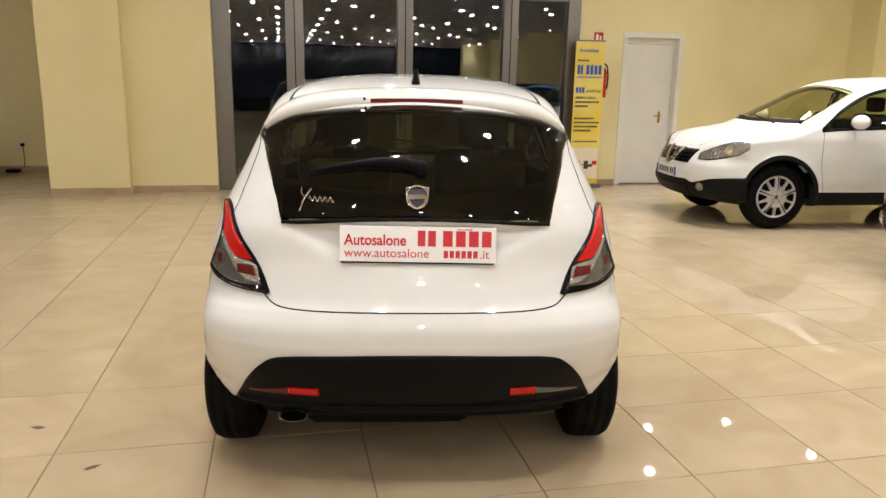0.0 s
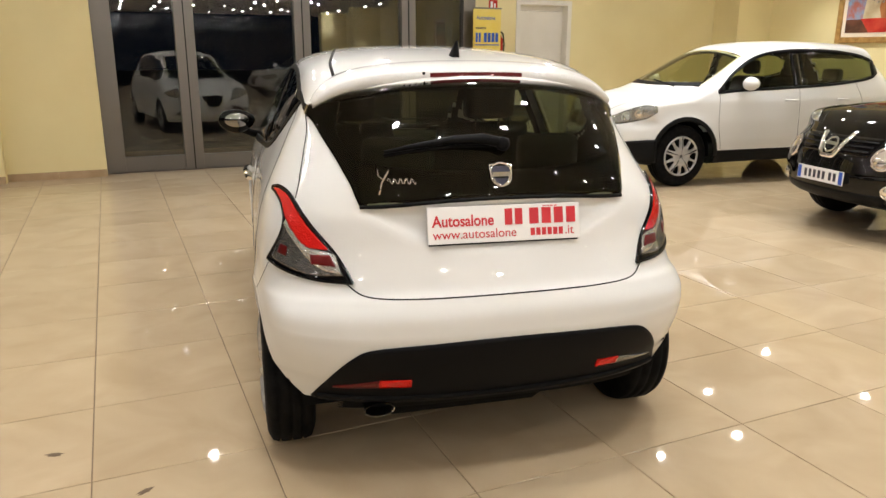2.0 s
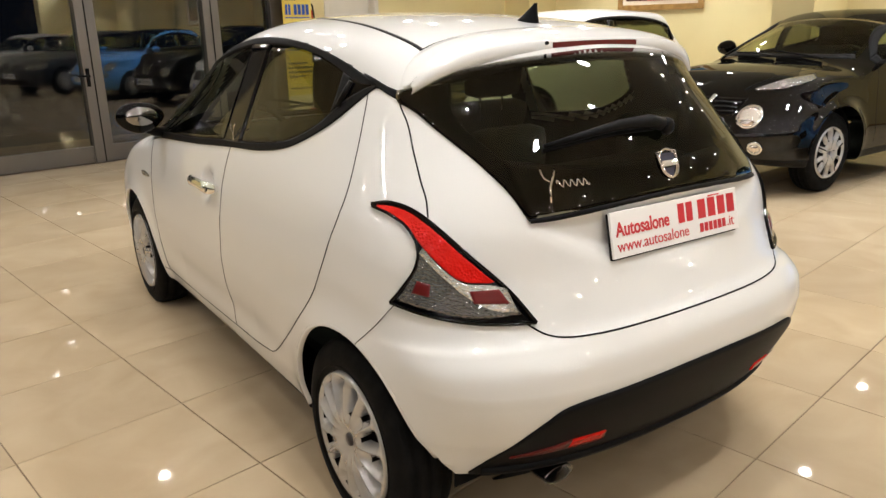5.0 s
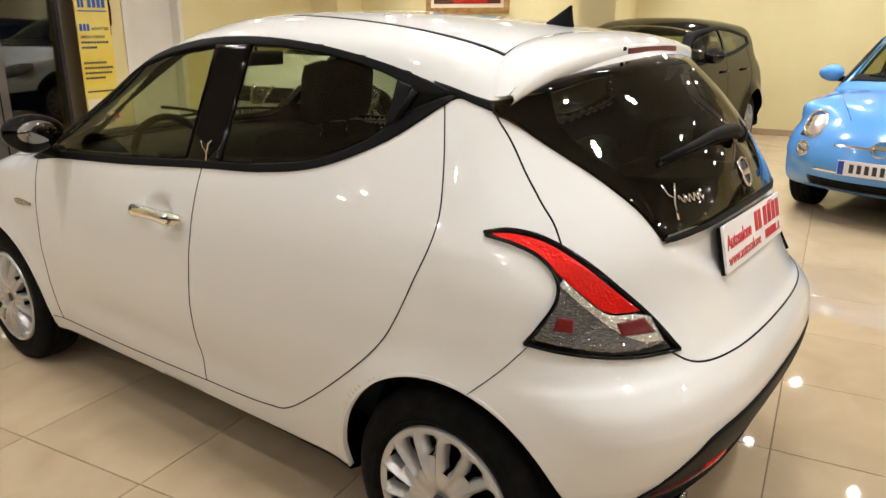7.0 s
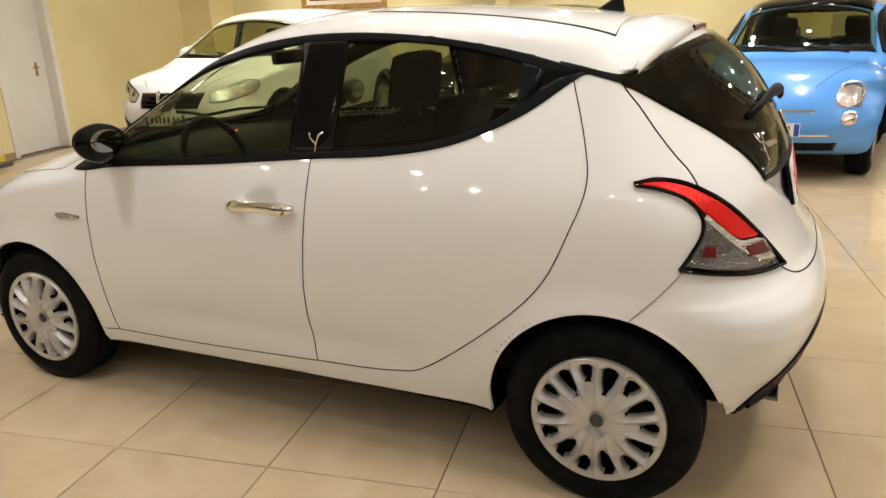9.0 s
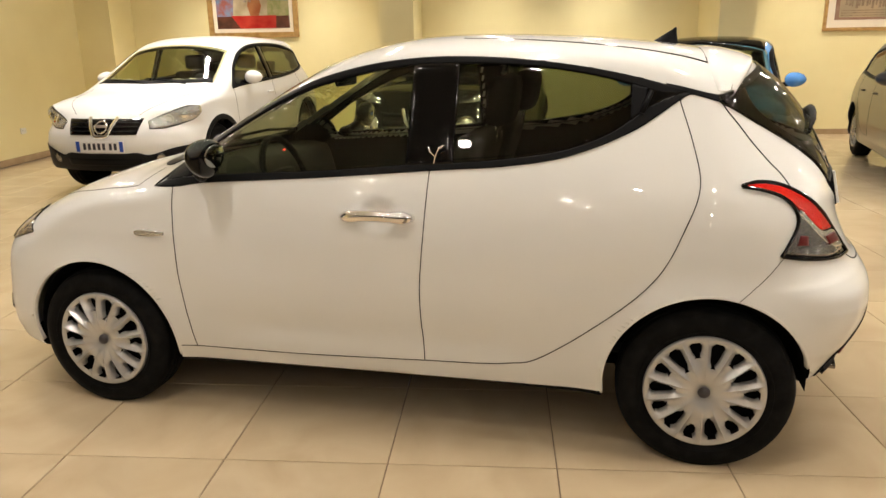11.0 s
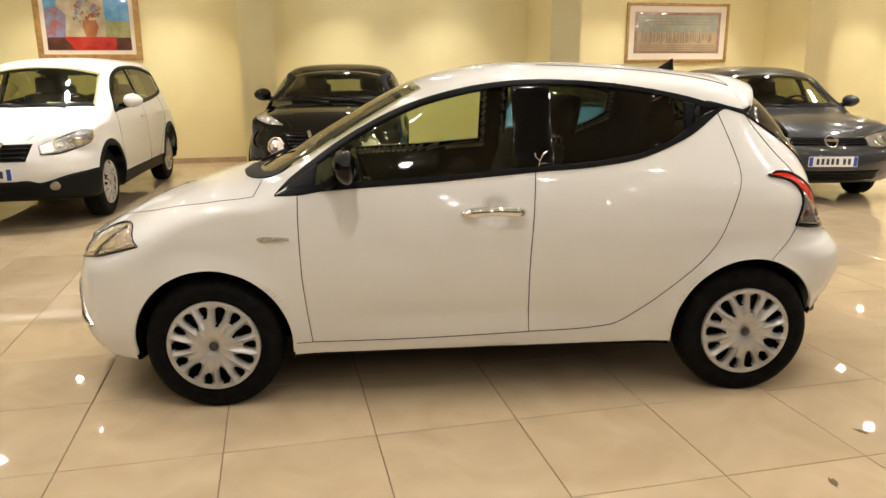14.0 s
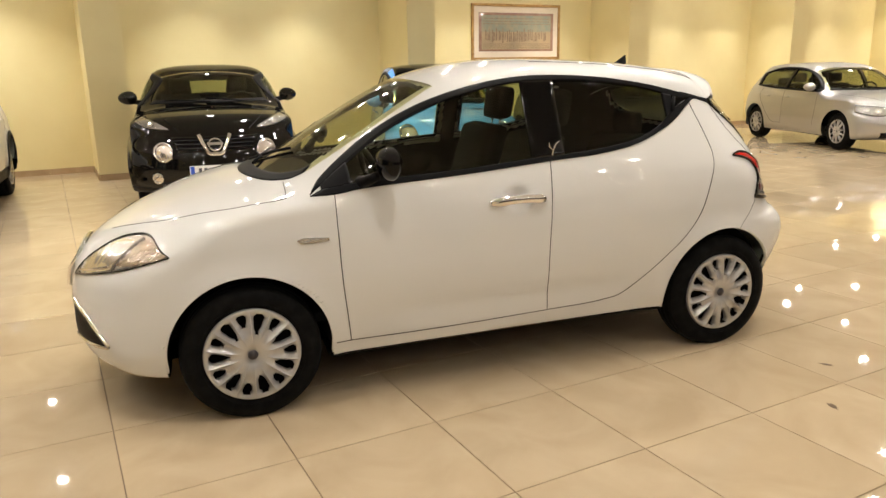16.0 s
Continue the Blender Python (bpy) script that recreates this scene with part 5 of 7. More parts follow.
def make_car(name, label, m, spec):
    """A car from a side outline, a half width, window edges and lamp corners. Its rear axle stands at the origin, its nose towards +y."""
    col, base = spec["paint"], spec["wheelbase"]
    rad = spec["radius"]
    half = table(*spec["half"])
    nose, tail = spec["top"][-1][0], spec["top"][0][0]
    ends_in = table((tail - 0.1, 0.055), (tail + 0.4, 0.02), (tail + 0.8, 0.0), (base - 0.2, 0.0), (base + 0.3, 0.02), (nose + 0.1, 0.06))

    def width(y, z):
        w = half(z) - ends_in(y)
        for hub in (0.0, base):
            d = np.hypot(y - hub, z - rad)
            w = w + spec.get("flare", 0.015) * np.exp(-((d - rad * 1.13) / 0.07) ** 2)
        return w
    shell = Shell(spec["top"], spec["bottom"], width, (tail + 0.9, nose - 0.95, 0.62), n=220, m=30, inner=26)
    car_ob = thing(name, label, "car", m)
    arch = rad * 1.17
    for hub in (0.0, base):
        shell.carve_arch(hub, rad, arch, 0.5)
    sill, roof, pillar = spec["sill"], spec["roof"], spec["pillar"]
    sl, rf = spline(sill, 60), spline(roof, 60)

    def lerp_edge(curve, y):
        k = np.argsort(curve[:, 0])
        return float(np.interp(y, curve[k, 0], curve[k, 1]))
    y0, y1 = sill[0][0], sill[-1][0]
    panes = []
    for a, b in ((y0 - 0.10, pillar + 0.05), (pillar - 0.05, y1 + 0.10)):
        ys = np.linspace(a, b, 7)
        lo = [(y, lerp_edge(sl, y) + 0.03) for y in ys]
        hi = [(y, max(lerp_edge(rf, y) - 0.03, lerp_edge(sl, y) + 0.034)) for y in ys]
        panes.append((lo, hi))
    tests = [within(grow(p, 0.014)) for p in panes]
    shell.cut(lambda c, n: abs(c.x) > 0.45 and any(t(c.y, c.z) for t in tests))
    bx, by, bc, tx, ty, tc = spec["screen"]
    hole = within([(-bx + 0.04, by - 0.04), (0, bc - 0.05), (bx - 0.04, by - 0.04), (tx - 0.03, ty + 0.05), (0, tc + 0.04), (-tx + 0.03, ty + 0.05)])
    shell.cut(lambda c, n: c.z > 0.85 and n.z > 0.2 and c.y > pillar and hole(c.x, c.y))
    rz0, rz1, rx0, rx1 = spec["back"]
    back_hole = within([(-rx0, rz0), (rx0, rz0), (rx1, rz1), (-rx1, rz1)])
    shell.cut(lambda c, n: c.y < 0.3 and n.y < -0.15 and back_hole(c.x, c.z))
    low = spec.get("cladding", 0.26)
    for level in (low, spec.get("chin", low)):
        bmesh.ops.bisect_plane(shell.bm, geom=shell.bm.faces[:] + shell.bm.edges[:] + shell.bm.verts[:], plane_co=(0, 0, level), plane_no=(0, 0, 1))
    for f in shell.bm.faces:
        c = f.calc_center_median()
        d = min(math.hypot(c.y, c.z - rad), math.hypot(c.y - base, c.z - rad))
        if c.z < low or (spec.get("chin") and c.y > nose - 0.75 and c.z < spec["chin"]):
            f.material_index = 1
    me = bpy.data.meshes.new("body")
    inner_bm = shell.bm.copy()
    shell.bm.to_mesh(me)
    me.materials.append(col)
    me.materials.append(M_CLADDING)
    me.shade_smooth()
    ob = new("body", me)
    ob.parent = car_ob
    for v in inner_bm.verts:
        v.co -= v.normal * 0.03
    bmesh.ops.delete(inner_bm, geom=[f for f in inner_bm.faces if f.calc_center_median().z < rad * 2.4 or f.calc_center_median().y > bc - 0.1], context="FACES")
    bmesh.ops.reverse_faces(inner_bm, faces=inner_bm.faces)
    part("cabin_lining", inner_bm, M_LINING, car_ob, smooth=True)
    for sx, way in ((-1, LEFT_SIDE), (1, RIGHT_SIDE)):
        def sd(pts):
            return [(sx * 0.8, y, z) for y, z in pts]
        inner_lo = [panes[0][0][0]] + panes[0][0] + panes[1][0]
        inner_hi = [panes[0][1][0]] + panes[0][1] + panes[1][1]
        part("window_trim", shell.patch(sd(sill), sd(inner_lo[1:]), way, 0.004, 0.012, 40, 3), M_BLACK, car_ob, smooth=True)
        part("window_trim", shell.patch(sd(inner_hi[1:]), sd(roof), way, 0.004, 0.012, 40, 3), M_BLACK, car_ob, smooth=True)
        a, b = panes[0][0][-1], panes[1][0][0]
        c, d = panes[0][1][-1], panes[1][1][0]
        part("pillar_cover", shell.patch(sd([a, b]), sd([c, d]), way, 0.003, 0.01, 4, 12), M_GLOSSBLACK, car_ob, smooth=True)
        for k, (lo, hi) in enumerate(panes):
            part("front_window" if k == 0 else "rear_window", shell.patch(sd(lo), sd(hi), way, 0.0, 0.003, 20, 10), M_SIDEGLASS if k == 0 else M_PRIVACY, car_ob, smooth=True)
            e = 0 if k == 0 else -1
            part("pillar_cover", shell.patch(sd([sill[e], lo[e]]), sd([roof[e], hi[e]]), way, 0.0035, 0.01, 4, 5), M_BLACK, car_ob, smooth=True)
        belt = lerp_edge(sl, pillar)
        front_door, rear_door = y0 - 0.02, max(y1 + 0.05, 0.18)
        # door gaps: dark strips laid on the skin for the shade inside them
        part("door_gap", shell.line(sd([(front_door, lerp_edge(sl, front_door)), (front_door + 0.01, 0.7), (front_door - 0.05, 0.36)]), way, n=30), M_BLACK, car_ob)
        part("door_gap", shell.line(sd([(pillar, belt), (pillar + 0.01, 0.7), (pillar, 0.36)]), way, n=30), M_BLACK, car_ob)
        part("door_gap", shell.line(sd([(rear_door, lerp_edge(sl, rear_door)), (rear_door - 0.06, 0.85), (rad * 1.2, rad * 1.75), (rad * 1.2 + 0.22, 0.37), (pillar, 0.36)]), way, n=50), M_BLACK, car_ob)
        for y in (pillar + 0.14, rear_door + 0.22):
            z = belt - 0.13
            p = [shell.drop((sx, yy, z), way)[0] + Vector((sx * h, 0, 0)) for yy, h in ((y + 0.09, 0.004), (y + 0.05, 0.03), (y - 0.05, 0.03), (y - 0.09, 0.004))]
            part("door_handle", tube(p, 0.011, 8), spec.get("handle", col), car_ob, smooth=True)
        # mirror
        back = spec.get("mirror_back", 0.16)
        mp = shell.drop((sx, y0 - back, lerp_edge(sl, y0 - back) + 0.03), way)[0] + Vector((sx * 0.12, 0.02, 0.06))
        bmm = bmesh.new()
        bmesh.ops.create_uvsphere(bmm, u_segments=20, v_segments=14, radius=1.0)
        for v in bmm.verts:
            x, y, z = v.co
            v.co = mp + Vector((0.105 * x, (0.10 if y > 0 else 0.05) * y, 0.075 * z * (1 - 0.15 * x * sx)))
        mirror = part("door_mirror", bmm, spec.get("mirror", col), car_ob, smooth=True)
        g = lathe([(0.0, 0.0), (-0.002, 0.05), (0.004, 0.056)], 18, "y")
        for v in g.verts:
            v.co = mp + Vector((v.co.x * 1.5, v.co.y - 0.047, v.co.z * 1.05))
        part("mirror_glass", g, M_MIRROR, mirror, smooth=True)
        part("mirror_stem", tube([mp + Vector((-sx * 0.16, 0.0, -0.06)), mp + Vector((-sx * 0.05, 0, -0.04))], 0.028, 8), M_BLACK, car_ob, smooth=True)
        # lamps
        wh = (-sx * 0.55, -0.83, 0)
        lo, hi = spec["headlamp"]
        head = part("headlamp", shell.patch([(sx * x, y, z) for x, y, z in lo], [(sx * x, y, z) for x, y, z in hi], wh, 0.004, 0.012, 24, 10), M_GLOSSBLACK, car_ob, "clear headlamp with chrome reflectors", smooth=True)
        mid = [(sx * (a[0] * 0.92 + b[0] * 0.08), a[1] * 0.92 + b[1] * 0.08, a[2] * 0.92 + b[2] * 0.08) for a, b in zip(lo, hi)]
        mid2 = [(sx * (a[0] * 0.08 + b[0] * 0.92), a[1] * 0.08 + b[1] * 0.92, a[2] * 0.08 + b[2] * 0.92) for a, b in zip(lo, hi)]
        part("reflector", shell.patch(mid, mid2, wh, 0.008, 0.008, 20, 8), M_FARLAMP, head, smooth=True)
        L, U = spline(lo, 20), spline(hi, 20)
        for q, r in spec.get("bulbs", ()):
            p, n = shell.drop([sx * (L[q][0] + U[q][0]) / 2] + [(L[q][k] + U[q][k]) / 2 for k in (1, 2)], wh)
            eye = lathe([(0.006, 0.0), (0.005, r * 0.55), (-0.004, r * 0.7), (0.008, r * 0.92), (0.004, r)], 20, "z")
            eye.transform(Matrix.Translation(p + n * 0.008) @ n.to_track_quat("Z", "Y").to_matrix().to_4x4())
            part("lamp_bowl", eye, M_CHROME, head, "round chrome lamp bowl", smooth=True)
        for px, pz, pr in spec.get("rounds", ()):
            c0, n0 = shell.drop((sx * px, nose, pz), (0, -1, 0))
            ring = [c0 + n0 * 0.012 + Vector((pr * math.cos(t), -abs(0), pr * math.sin(t))) for t in [2 * math.pi * k / 24 for k in range(24)]]
            ring = [shell.drop(q, (0, -1, 0))[0] + n0 * 0.010 for q in ring]
            rl = part("round_lamp", tube(ring, 0.010, 6, closed=True), M_CHROME, car_ob, "round front lamp in a chrome ring", smooth=True)
            disc = shell.patch([(sx * px - pr * 0.9, nose, pz - pr * 0.6), (sx * px, nose, pz - pr * 0.95), (sx * px + pr * 0.9, nose, pz - pr * 0.6)], [(sx * px - pr * 0.9, nose, pz + pr * 0.6), (sx * px, nose, pz + pr * 0.95), (sx * px + pr * 0.9, nose, pz + pr * 0.6)], (0, -1, 0), 0.008, 0.008, 12, 8, dome=0.02)
            part("lens", disc, M_HEADCLEAR, rl, smooth=True)
        wt = (-sx * 0.7, 0.7, 0)
        lo, hi = spec["taillamp"]
        part("tail_lamp", shell.patch([(sx * x, y, z) for x, y, z in lo], [(sx * x, y, z) for x, y, z in hi], wt, 0.006, 0.014, 14, 6), M_REDLENS, car_ob, "red tail lamp", smooth=True)
        for y in (0.0, base):
            wheel(car_ob, sx * (half(rad) - 0.03), y, sx, radius=rad, width=0.2, rim=rad * 0.65, spokes=spec.get("spokes", 10), cover=False, twin=True)
            well = lathe([(sx * 0.45, 0.02), (sx * 0.45, arch * 0.9), (sx * (half(rad) - 0.07), arch * 0.985)], 30, "x", center=(0, y, rad), start=radians(-4), turn=radians(188))
            part("wheel_well", well, M_UNDER, car_ob, smooth=True)
            if spec.get("arches"):
                ang = [radians(q) for q in np.linspace(0, 180, 15)]
                ring = [[(sx, y + r * math.cos(q), rad + r * math.sin(q)) for q in ang] for r in (arch - 0.012, arch + 0.035)]
                part("arch_cladding", shell.patch(*ring, way, 0.008, 0.02, 40, 4), M_CLADDING, car_ob, smooth=True)
    # windscreen
    lo = [(-bx, by, 1), (-bx * 0.6, by * 0.35 + bc * 0.65, 1), (0, bc, 1), (bx * 0.6, by * 0.35 + bc * 0.65, 1), (bx, by, 1)]
    hi = [(-tx, ty, 1.4), (0, tc, 1.4), (tx, ty, 1.4)]
    part("windscreen", shell.patch(lo, hi, (0, 0, -1), 0.001, 0.003, 24, 14), M_SCREEN, car_ob, "clear windscreen", smooth=True)
    lo2 = [(x * 0.93, y - 0.07, z) for x, y, z in lo]
    part("cowl", shell.patch(lo, lo2, (0, 0, -1), 0.003, 0.012, 24, 3), M_BLACK, car_ob, smooth=True)
    for s in (-0.15, 0.3):
        part("wiper", tube([shell.drop((s + 0.1 * k, bc - 0.03 - 0.022 * k - abs(s + 0.1 * k) * 0.1, 2), (0, 0, -1))[0] + Vector((0, 0, 0.02)) for k in range(-3, 3)], 0.008, 6), M_BLACK, car_ob)
    part("rear_screen", shell.patch([(-rx0 - 0.03, -0.5, rz0 - 0.02), (0, -0.5, rz0 - 0.03), (rx0 + 0.03, -0.5, rz0 - 0.02)], [(-rx1 - 0.03, -0.5, rz1 + 0.01), (0, -0.5, rz1 + 0.03), (rx1 + 0.03, -0.5, rz1 + 0.01)], (0, 1, 0), 0.003, 0.004, 20, 8), M_PRIVACY, car_ob, "tinted rear screen", smooth=True)
    if spec.get("black_roof"):
        y_a, y_b, xr = spec["black_roof"]
        part("roof_panel", shell.patch([(-xr, y_a, 2), (0, y_a + 0.03, 2), (xr, y_a, 2)], [(-xr, y_b, 2), (0, y_b, 2), (xr, y_b, 2)], (0, 0, -1), 0.004, 0.01, 20, 20), M_GLOSSBLACK, car_ob, "black roof panel", smooth=True)
    # bonnet line, grille, badge, plate
    for sx in (-1, 1):
        # dark strip standing for the shade in the bonnet's shut gap
        part("bonnet_gap", shell.line([(sx * x, y, 2) for x, y in spec["bonnet"]], (0, 0, -1), n=30), M_BLACK, car_ob)
    FW = (0, -1, 0)
    for (x0, z0, x1, z1, mat) in spec["grille"]:
        part("grille", shell.patch([(-x0, nose, z0), (x0, nose, z0)], [(-x1, nose, z1), (x1, nose, z1)], FW, 0.005, 0.012, 24, 6), mat, car_ob, "front grille", smooth=True)
        if mat is M_GLOSSBLACK:
            for k in range(1, 4):
                t = k / 4
                part("grille_bar", shell.line([(-(x0 + (x1 - x0) * t) * 0.96, nose, z0 + (z1 - z0) * t), (0, nose, z0 + (z1 - z0) * t), ((x0 + (x1 - x0) * t) * 0.96, nose, z0 + (z1 - z0) * t)], FW, half=0.005, lift=0.012, n=20), M_CLADDING, car_ob)
    # dark plastic apron under the bumper, its upper edge dipping beside the middle
    if spec.get("apron"):
        def inwards(p):
            return (-p[0], nose - 1.0 - p[1], 0)

        def around(deg, z):
            return (2 * math.sin(radians(deg)), nose - 1.0 + 2 * math.cos(radians(deg)), z)
        edge = [(-d, z) for d, z in spec["apron"][::-1]] + [(0, spec["apron"][0][1])] + list(spec["apron"])
        apron = part("apron", shell.patch([around(d, spec["apron_foot"]) for d, z in edge], [around(d, z) for d, z in edge], inwards, 0.010, 0.03, 70, 8), M_CLADDING, car_ob, "black plastic front apron", smooth=True)
        for s in (-1, 1):
            p, n = shell.drop(around(s * 33, 0.42), inwards)
            fog = lathe([(0.012, 0.0), (0.010, 0.030), (0.016, 0.042), (0.0, 0.048)], 20, "z")
            fog.transform(Matrix.Translation(p + n * 0.004) @ n.to_track_quat("Z", "Y").to_matrix().to_4x4())
            part("fog_lamp", fog, M_DARKCHROME, apron, "small round fog lamp", smooth=True)
        part("air_slot", shell.patch([around(d, 0.355) for d in (-24, 0, 24)], [around(d, 0.425) for d in (-24, 0, 24)], inwards, 0.013, 0.02, 24, 4), M_BLACK, apron, smooth=True)
    bz = spec["badge"]
    ringp = [shell.drop((0.062 * math.cos(t), nose, bz + 0.055 * math.sin(t)), FW)[0] + Vector((0, 0.016, 0)) for t in [2 * math.pi * k / 28 for k in range(28)]]
    badge_ob = part("badge_ring", tube(ringp, 0.009, 6, closed=True), M_CHROME, car_ob, "round chrome badge", smooth=True)
    part("badge_bar", shell.patch([(-0.075, nose, bz - 0.012), (0.075, nose, bz - 0.012)], [(-0.075, nose, bz + 0.012), (0.075, nose, bz + 0.012)], FW, 0.020, 0.012, 8, 3), M_CHROME, badge_ob)
    if spec.get("vee"):
        for sx in (-1, 1):
            part("chrome_vee", shell.line([(sx * 0.15, nose, bz + 0.085), (sx * 0.10, nose, bz - 0.02), (sx * 0.06, nose, bz - 0.085), (0, nose, bz - 0.09)], FW, half=0.016, lift=0.018, n=24), M_CHROME, car_ob, "chrome grille surround", smooth=True)
    if spec.get("plate"):
        pz = spec["plate"]
        y = shell.drop((0, nose, pz), FW)[0].y + 0.012
        pl = part("number_plate", box(-0.26, y, pz - 0.055, 0.26, y + 0.008, pz + 0.055, 0.002), M_NUMBER, car_ob, "white number plate with blue ends")
        for s in (-1, 1):
            part("plate_band", box(min(s * 0.215, s * 0.255), y + 0.0085, pz - 0.05, max(s * 0.215, s * 0.255), y + 0.0095, pz + 0.05), M_EU, pl)
        for k in range(7):
            a = -0.185 + 0.052 * k + (0.02 if k > 1 else 0)
            part("plate_bar", box(a, y + 0.0085, pz - 0.032, a + 0.03, y + 0.0095, pz + 0.032), M_DARKINK, pl)
    # seats
    for x in (-0.36, 0.36):
        part("backrest", rounded(x - 0.25, pillar - 0.22, 0.6, x + 0.25, pillar - 0.06, spec["seat"], 0.06, lean=-0.25), M_FABRIC, car_ob, smooth=True)
        part("head_restraint", rounded(x - 0.13, pillar - 0.36, spec["seat"] + 0.02, x + 0.13, pillar - 0.26, spec["seat"] + 0.20, 0.05), M_FABRIC, car_ob, smooth=True)
        part("head_restraint", rounded(x - 0.13, 0.05, spec["seat"] - 0.05, x + 0.13, 0.15, spec["seat"] + 0.10, 0.04), M_FABRIC, car_ob, smooth=True)
    part("rear_backrest", rounded(-0.6, 0.05, 0.6, 0.6, 0.22, spec["seat"] - 0.08, 0.06, lean=-0.2), M_FABRIC, car_ob, smooth=True)
    part("dashboard", rounded(-0.66, by - 0.35, 0.65, 0.66, bc - 0.12, lerp_edge(sl, y0 - 0.1) - 0.01, 0.06), M_LINING, car_ob, smooth=True)
    part("steering_wheel", tube([(-0.36 + 0.18 * math.cos(a), by - 0.48 + 0.06 * math.sin(a), spec["seat"] - 0.14 + 0.17 * math.sin(a)) for a in [2 * math.pi * k / 24 for k in range(24)]], 0.016, 6, closed=True), M_BLACK, car_ob, smooth=True)
    if spec.get("rails"):
        for sx in (-1, 1):
            part("roof_rail", tube([shell.drop((sx * 0.52, y, 3), (0, 0, -1))[0] + Vector((0, 0, h)) for y, h in ((1.45, 0.005), (1.3, 0.035), (0.6, 0.04), (-0.1, 0.035), (-0.25, 0.005))], 0.014, 8), M_GREYMETAL, car_ob, smooth=True)
    return car_ob


T, RO, SC, BO, NO = (0.10, 0.34, 2.8), (0.03, 0.13, 4.0), (0.09, 0.11, 4.0), (0.05, 0.16, 3.2), (0.14, 0.34, 2.7)


def zones(tail, roof, screen, bonnet, nose):
    return [(*p, *T) for p in tail] + [(*p, *RO) for p in roof] + [(*p, *SC) for p in screen] + [(*p, *BO) for p in bonnet] + [(*p, *NO) for p in nose]


def floor_line(tail, nose, z):
    return [(*tail, *T), (tail[0] + 0.02, tail[1] - 0.14, *T), (tail[0] + 0.10, z + 0.08, *T), (tail[0] + 0.35, z, 0.0, 0.12, 4.0), (0.2, z, 0.0, 0.06, 5.0), (1.3, z - 0.01, 0.0, 0.06, 5.0), (nose[0] - 0.85, z - 0.01, 0.0, 0.08, 5.0),
            (nose[0] - 0.35, z, 0.02, 0.12, 4.0), (nose[0] - 0.10, z + 0.05, 0.10, 0.28, 3.0), (nose[0] - 0.02, z + 0.14, *NO), (*nose, *NO)]


def half_width(w, belt, top, w_top):
    return ((0.15, w - 0.07), (0.3, w - 0.02), (0.5, w), (0.72, w - 0.005), (belt - 0.12, w - 0.025), (belt, w - 0.06), (belt + 0.2, w - 0.06 - (w - 0.06 - w_top) * 0.45), (top - 0.1, w_top), (top + 0.05, w_top - 0.04))


WHITE_CAR = dict(back=(1.12, 1.42, 0.52, 0.46), paint=M_WHITEFAR, wheelbase=2.63, radius=0.345, half=half_width(0.885, 1.06, 1.60, 0.655), cladding=0.40, arches=True, apron=[(14, 0.475), (21, 0.480), (26, 0.455), (31, 0.470), (40, 0.515), (52, 0.54), (60, 0.545)], apron_foot=0.29, bulbs=((7, 0.055), (13, 0.045)), flare=0.02,
               top=zones([(-0.84, 0.62), (-0.82, 0.80), (-0.76, 0.95), (-0.69, 1.08), (-0.56, 1.30), (-0.40, 1.48)], [(-0.12, 1.56), (0.40, 1.60), (1.0, 1.605), (1.45, 1.57)], [(1.78, 1.49), (2.15, 1.29), (2.50, 1.11)], [(2.70, 1.045), (3.0, 0.99), (3.22, 0.91)], [(3.38, 0.79), (3.46, 0.66), (3.49, 0.52)]),
               bottom=floor_line((-0.84, 0.62), (3.49, 0.52), 0.25),
               sill=[(2.20, 1.02), (1.9, 1.04), (1.3, 1.06), (0.6, 1.09), (0.0, 1.15), (-0.22, 1.23)], roof=[(2.20, 1.06), (1.95, 1.25), (1.6, 1.43), (1.2, 1.50), (0.6, 1.51), (0.1, 1.46), (-0.22, 1.36)], pillar=1.05,
               screen=(0.69, 2.36, 2.53, 0.585, 1.72, 1.75), headlamp=([(0.47, 3.36, 0.700), (0.60, 3.26, 0.705), (0.76, 3.04, 0.765), (0.82, 2.95, 0.835)], [(0.47, 3.36, 0.775), (0.60, 3.24, 0.845), (0.72, 3.06, 0.905), (0.81, 2.95, 0.900)]),
               taillamp=([(0.74, -0.52, 0.92), (0.60, -0.70, 0.92)], [(0.70, -0.40, 1.08), (0.58, -0.62, 1.08)]), bonnet=[(0.35, 3.30), (0.52, 3.10), (0.64, 2.7), (0.66, 2.45)],
               grille=[(0.36, 0.65, 0.40, 0.80, M_GLOSSBLACK)], badge=0.725, vee=True, plate=0.545, seat=1.18, spokes=10, rails=False, mirror_back=0.38)
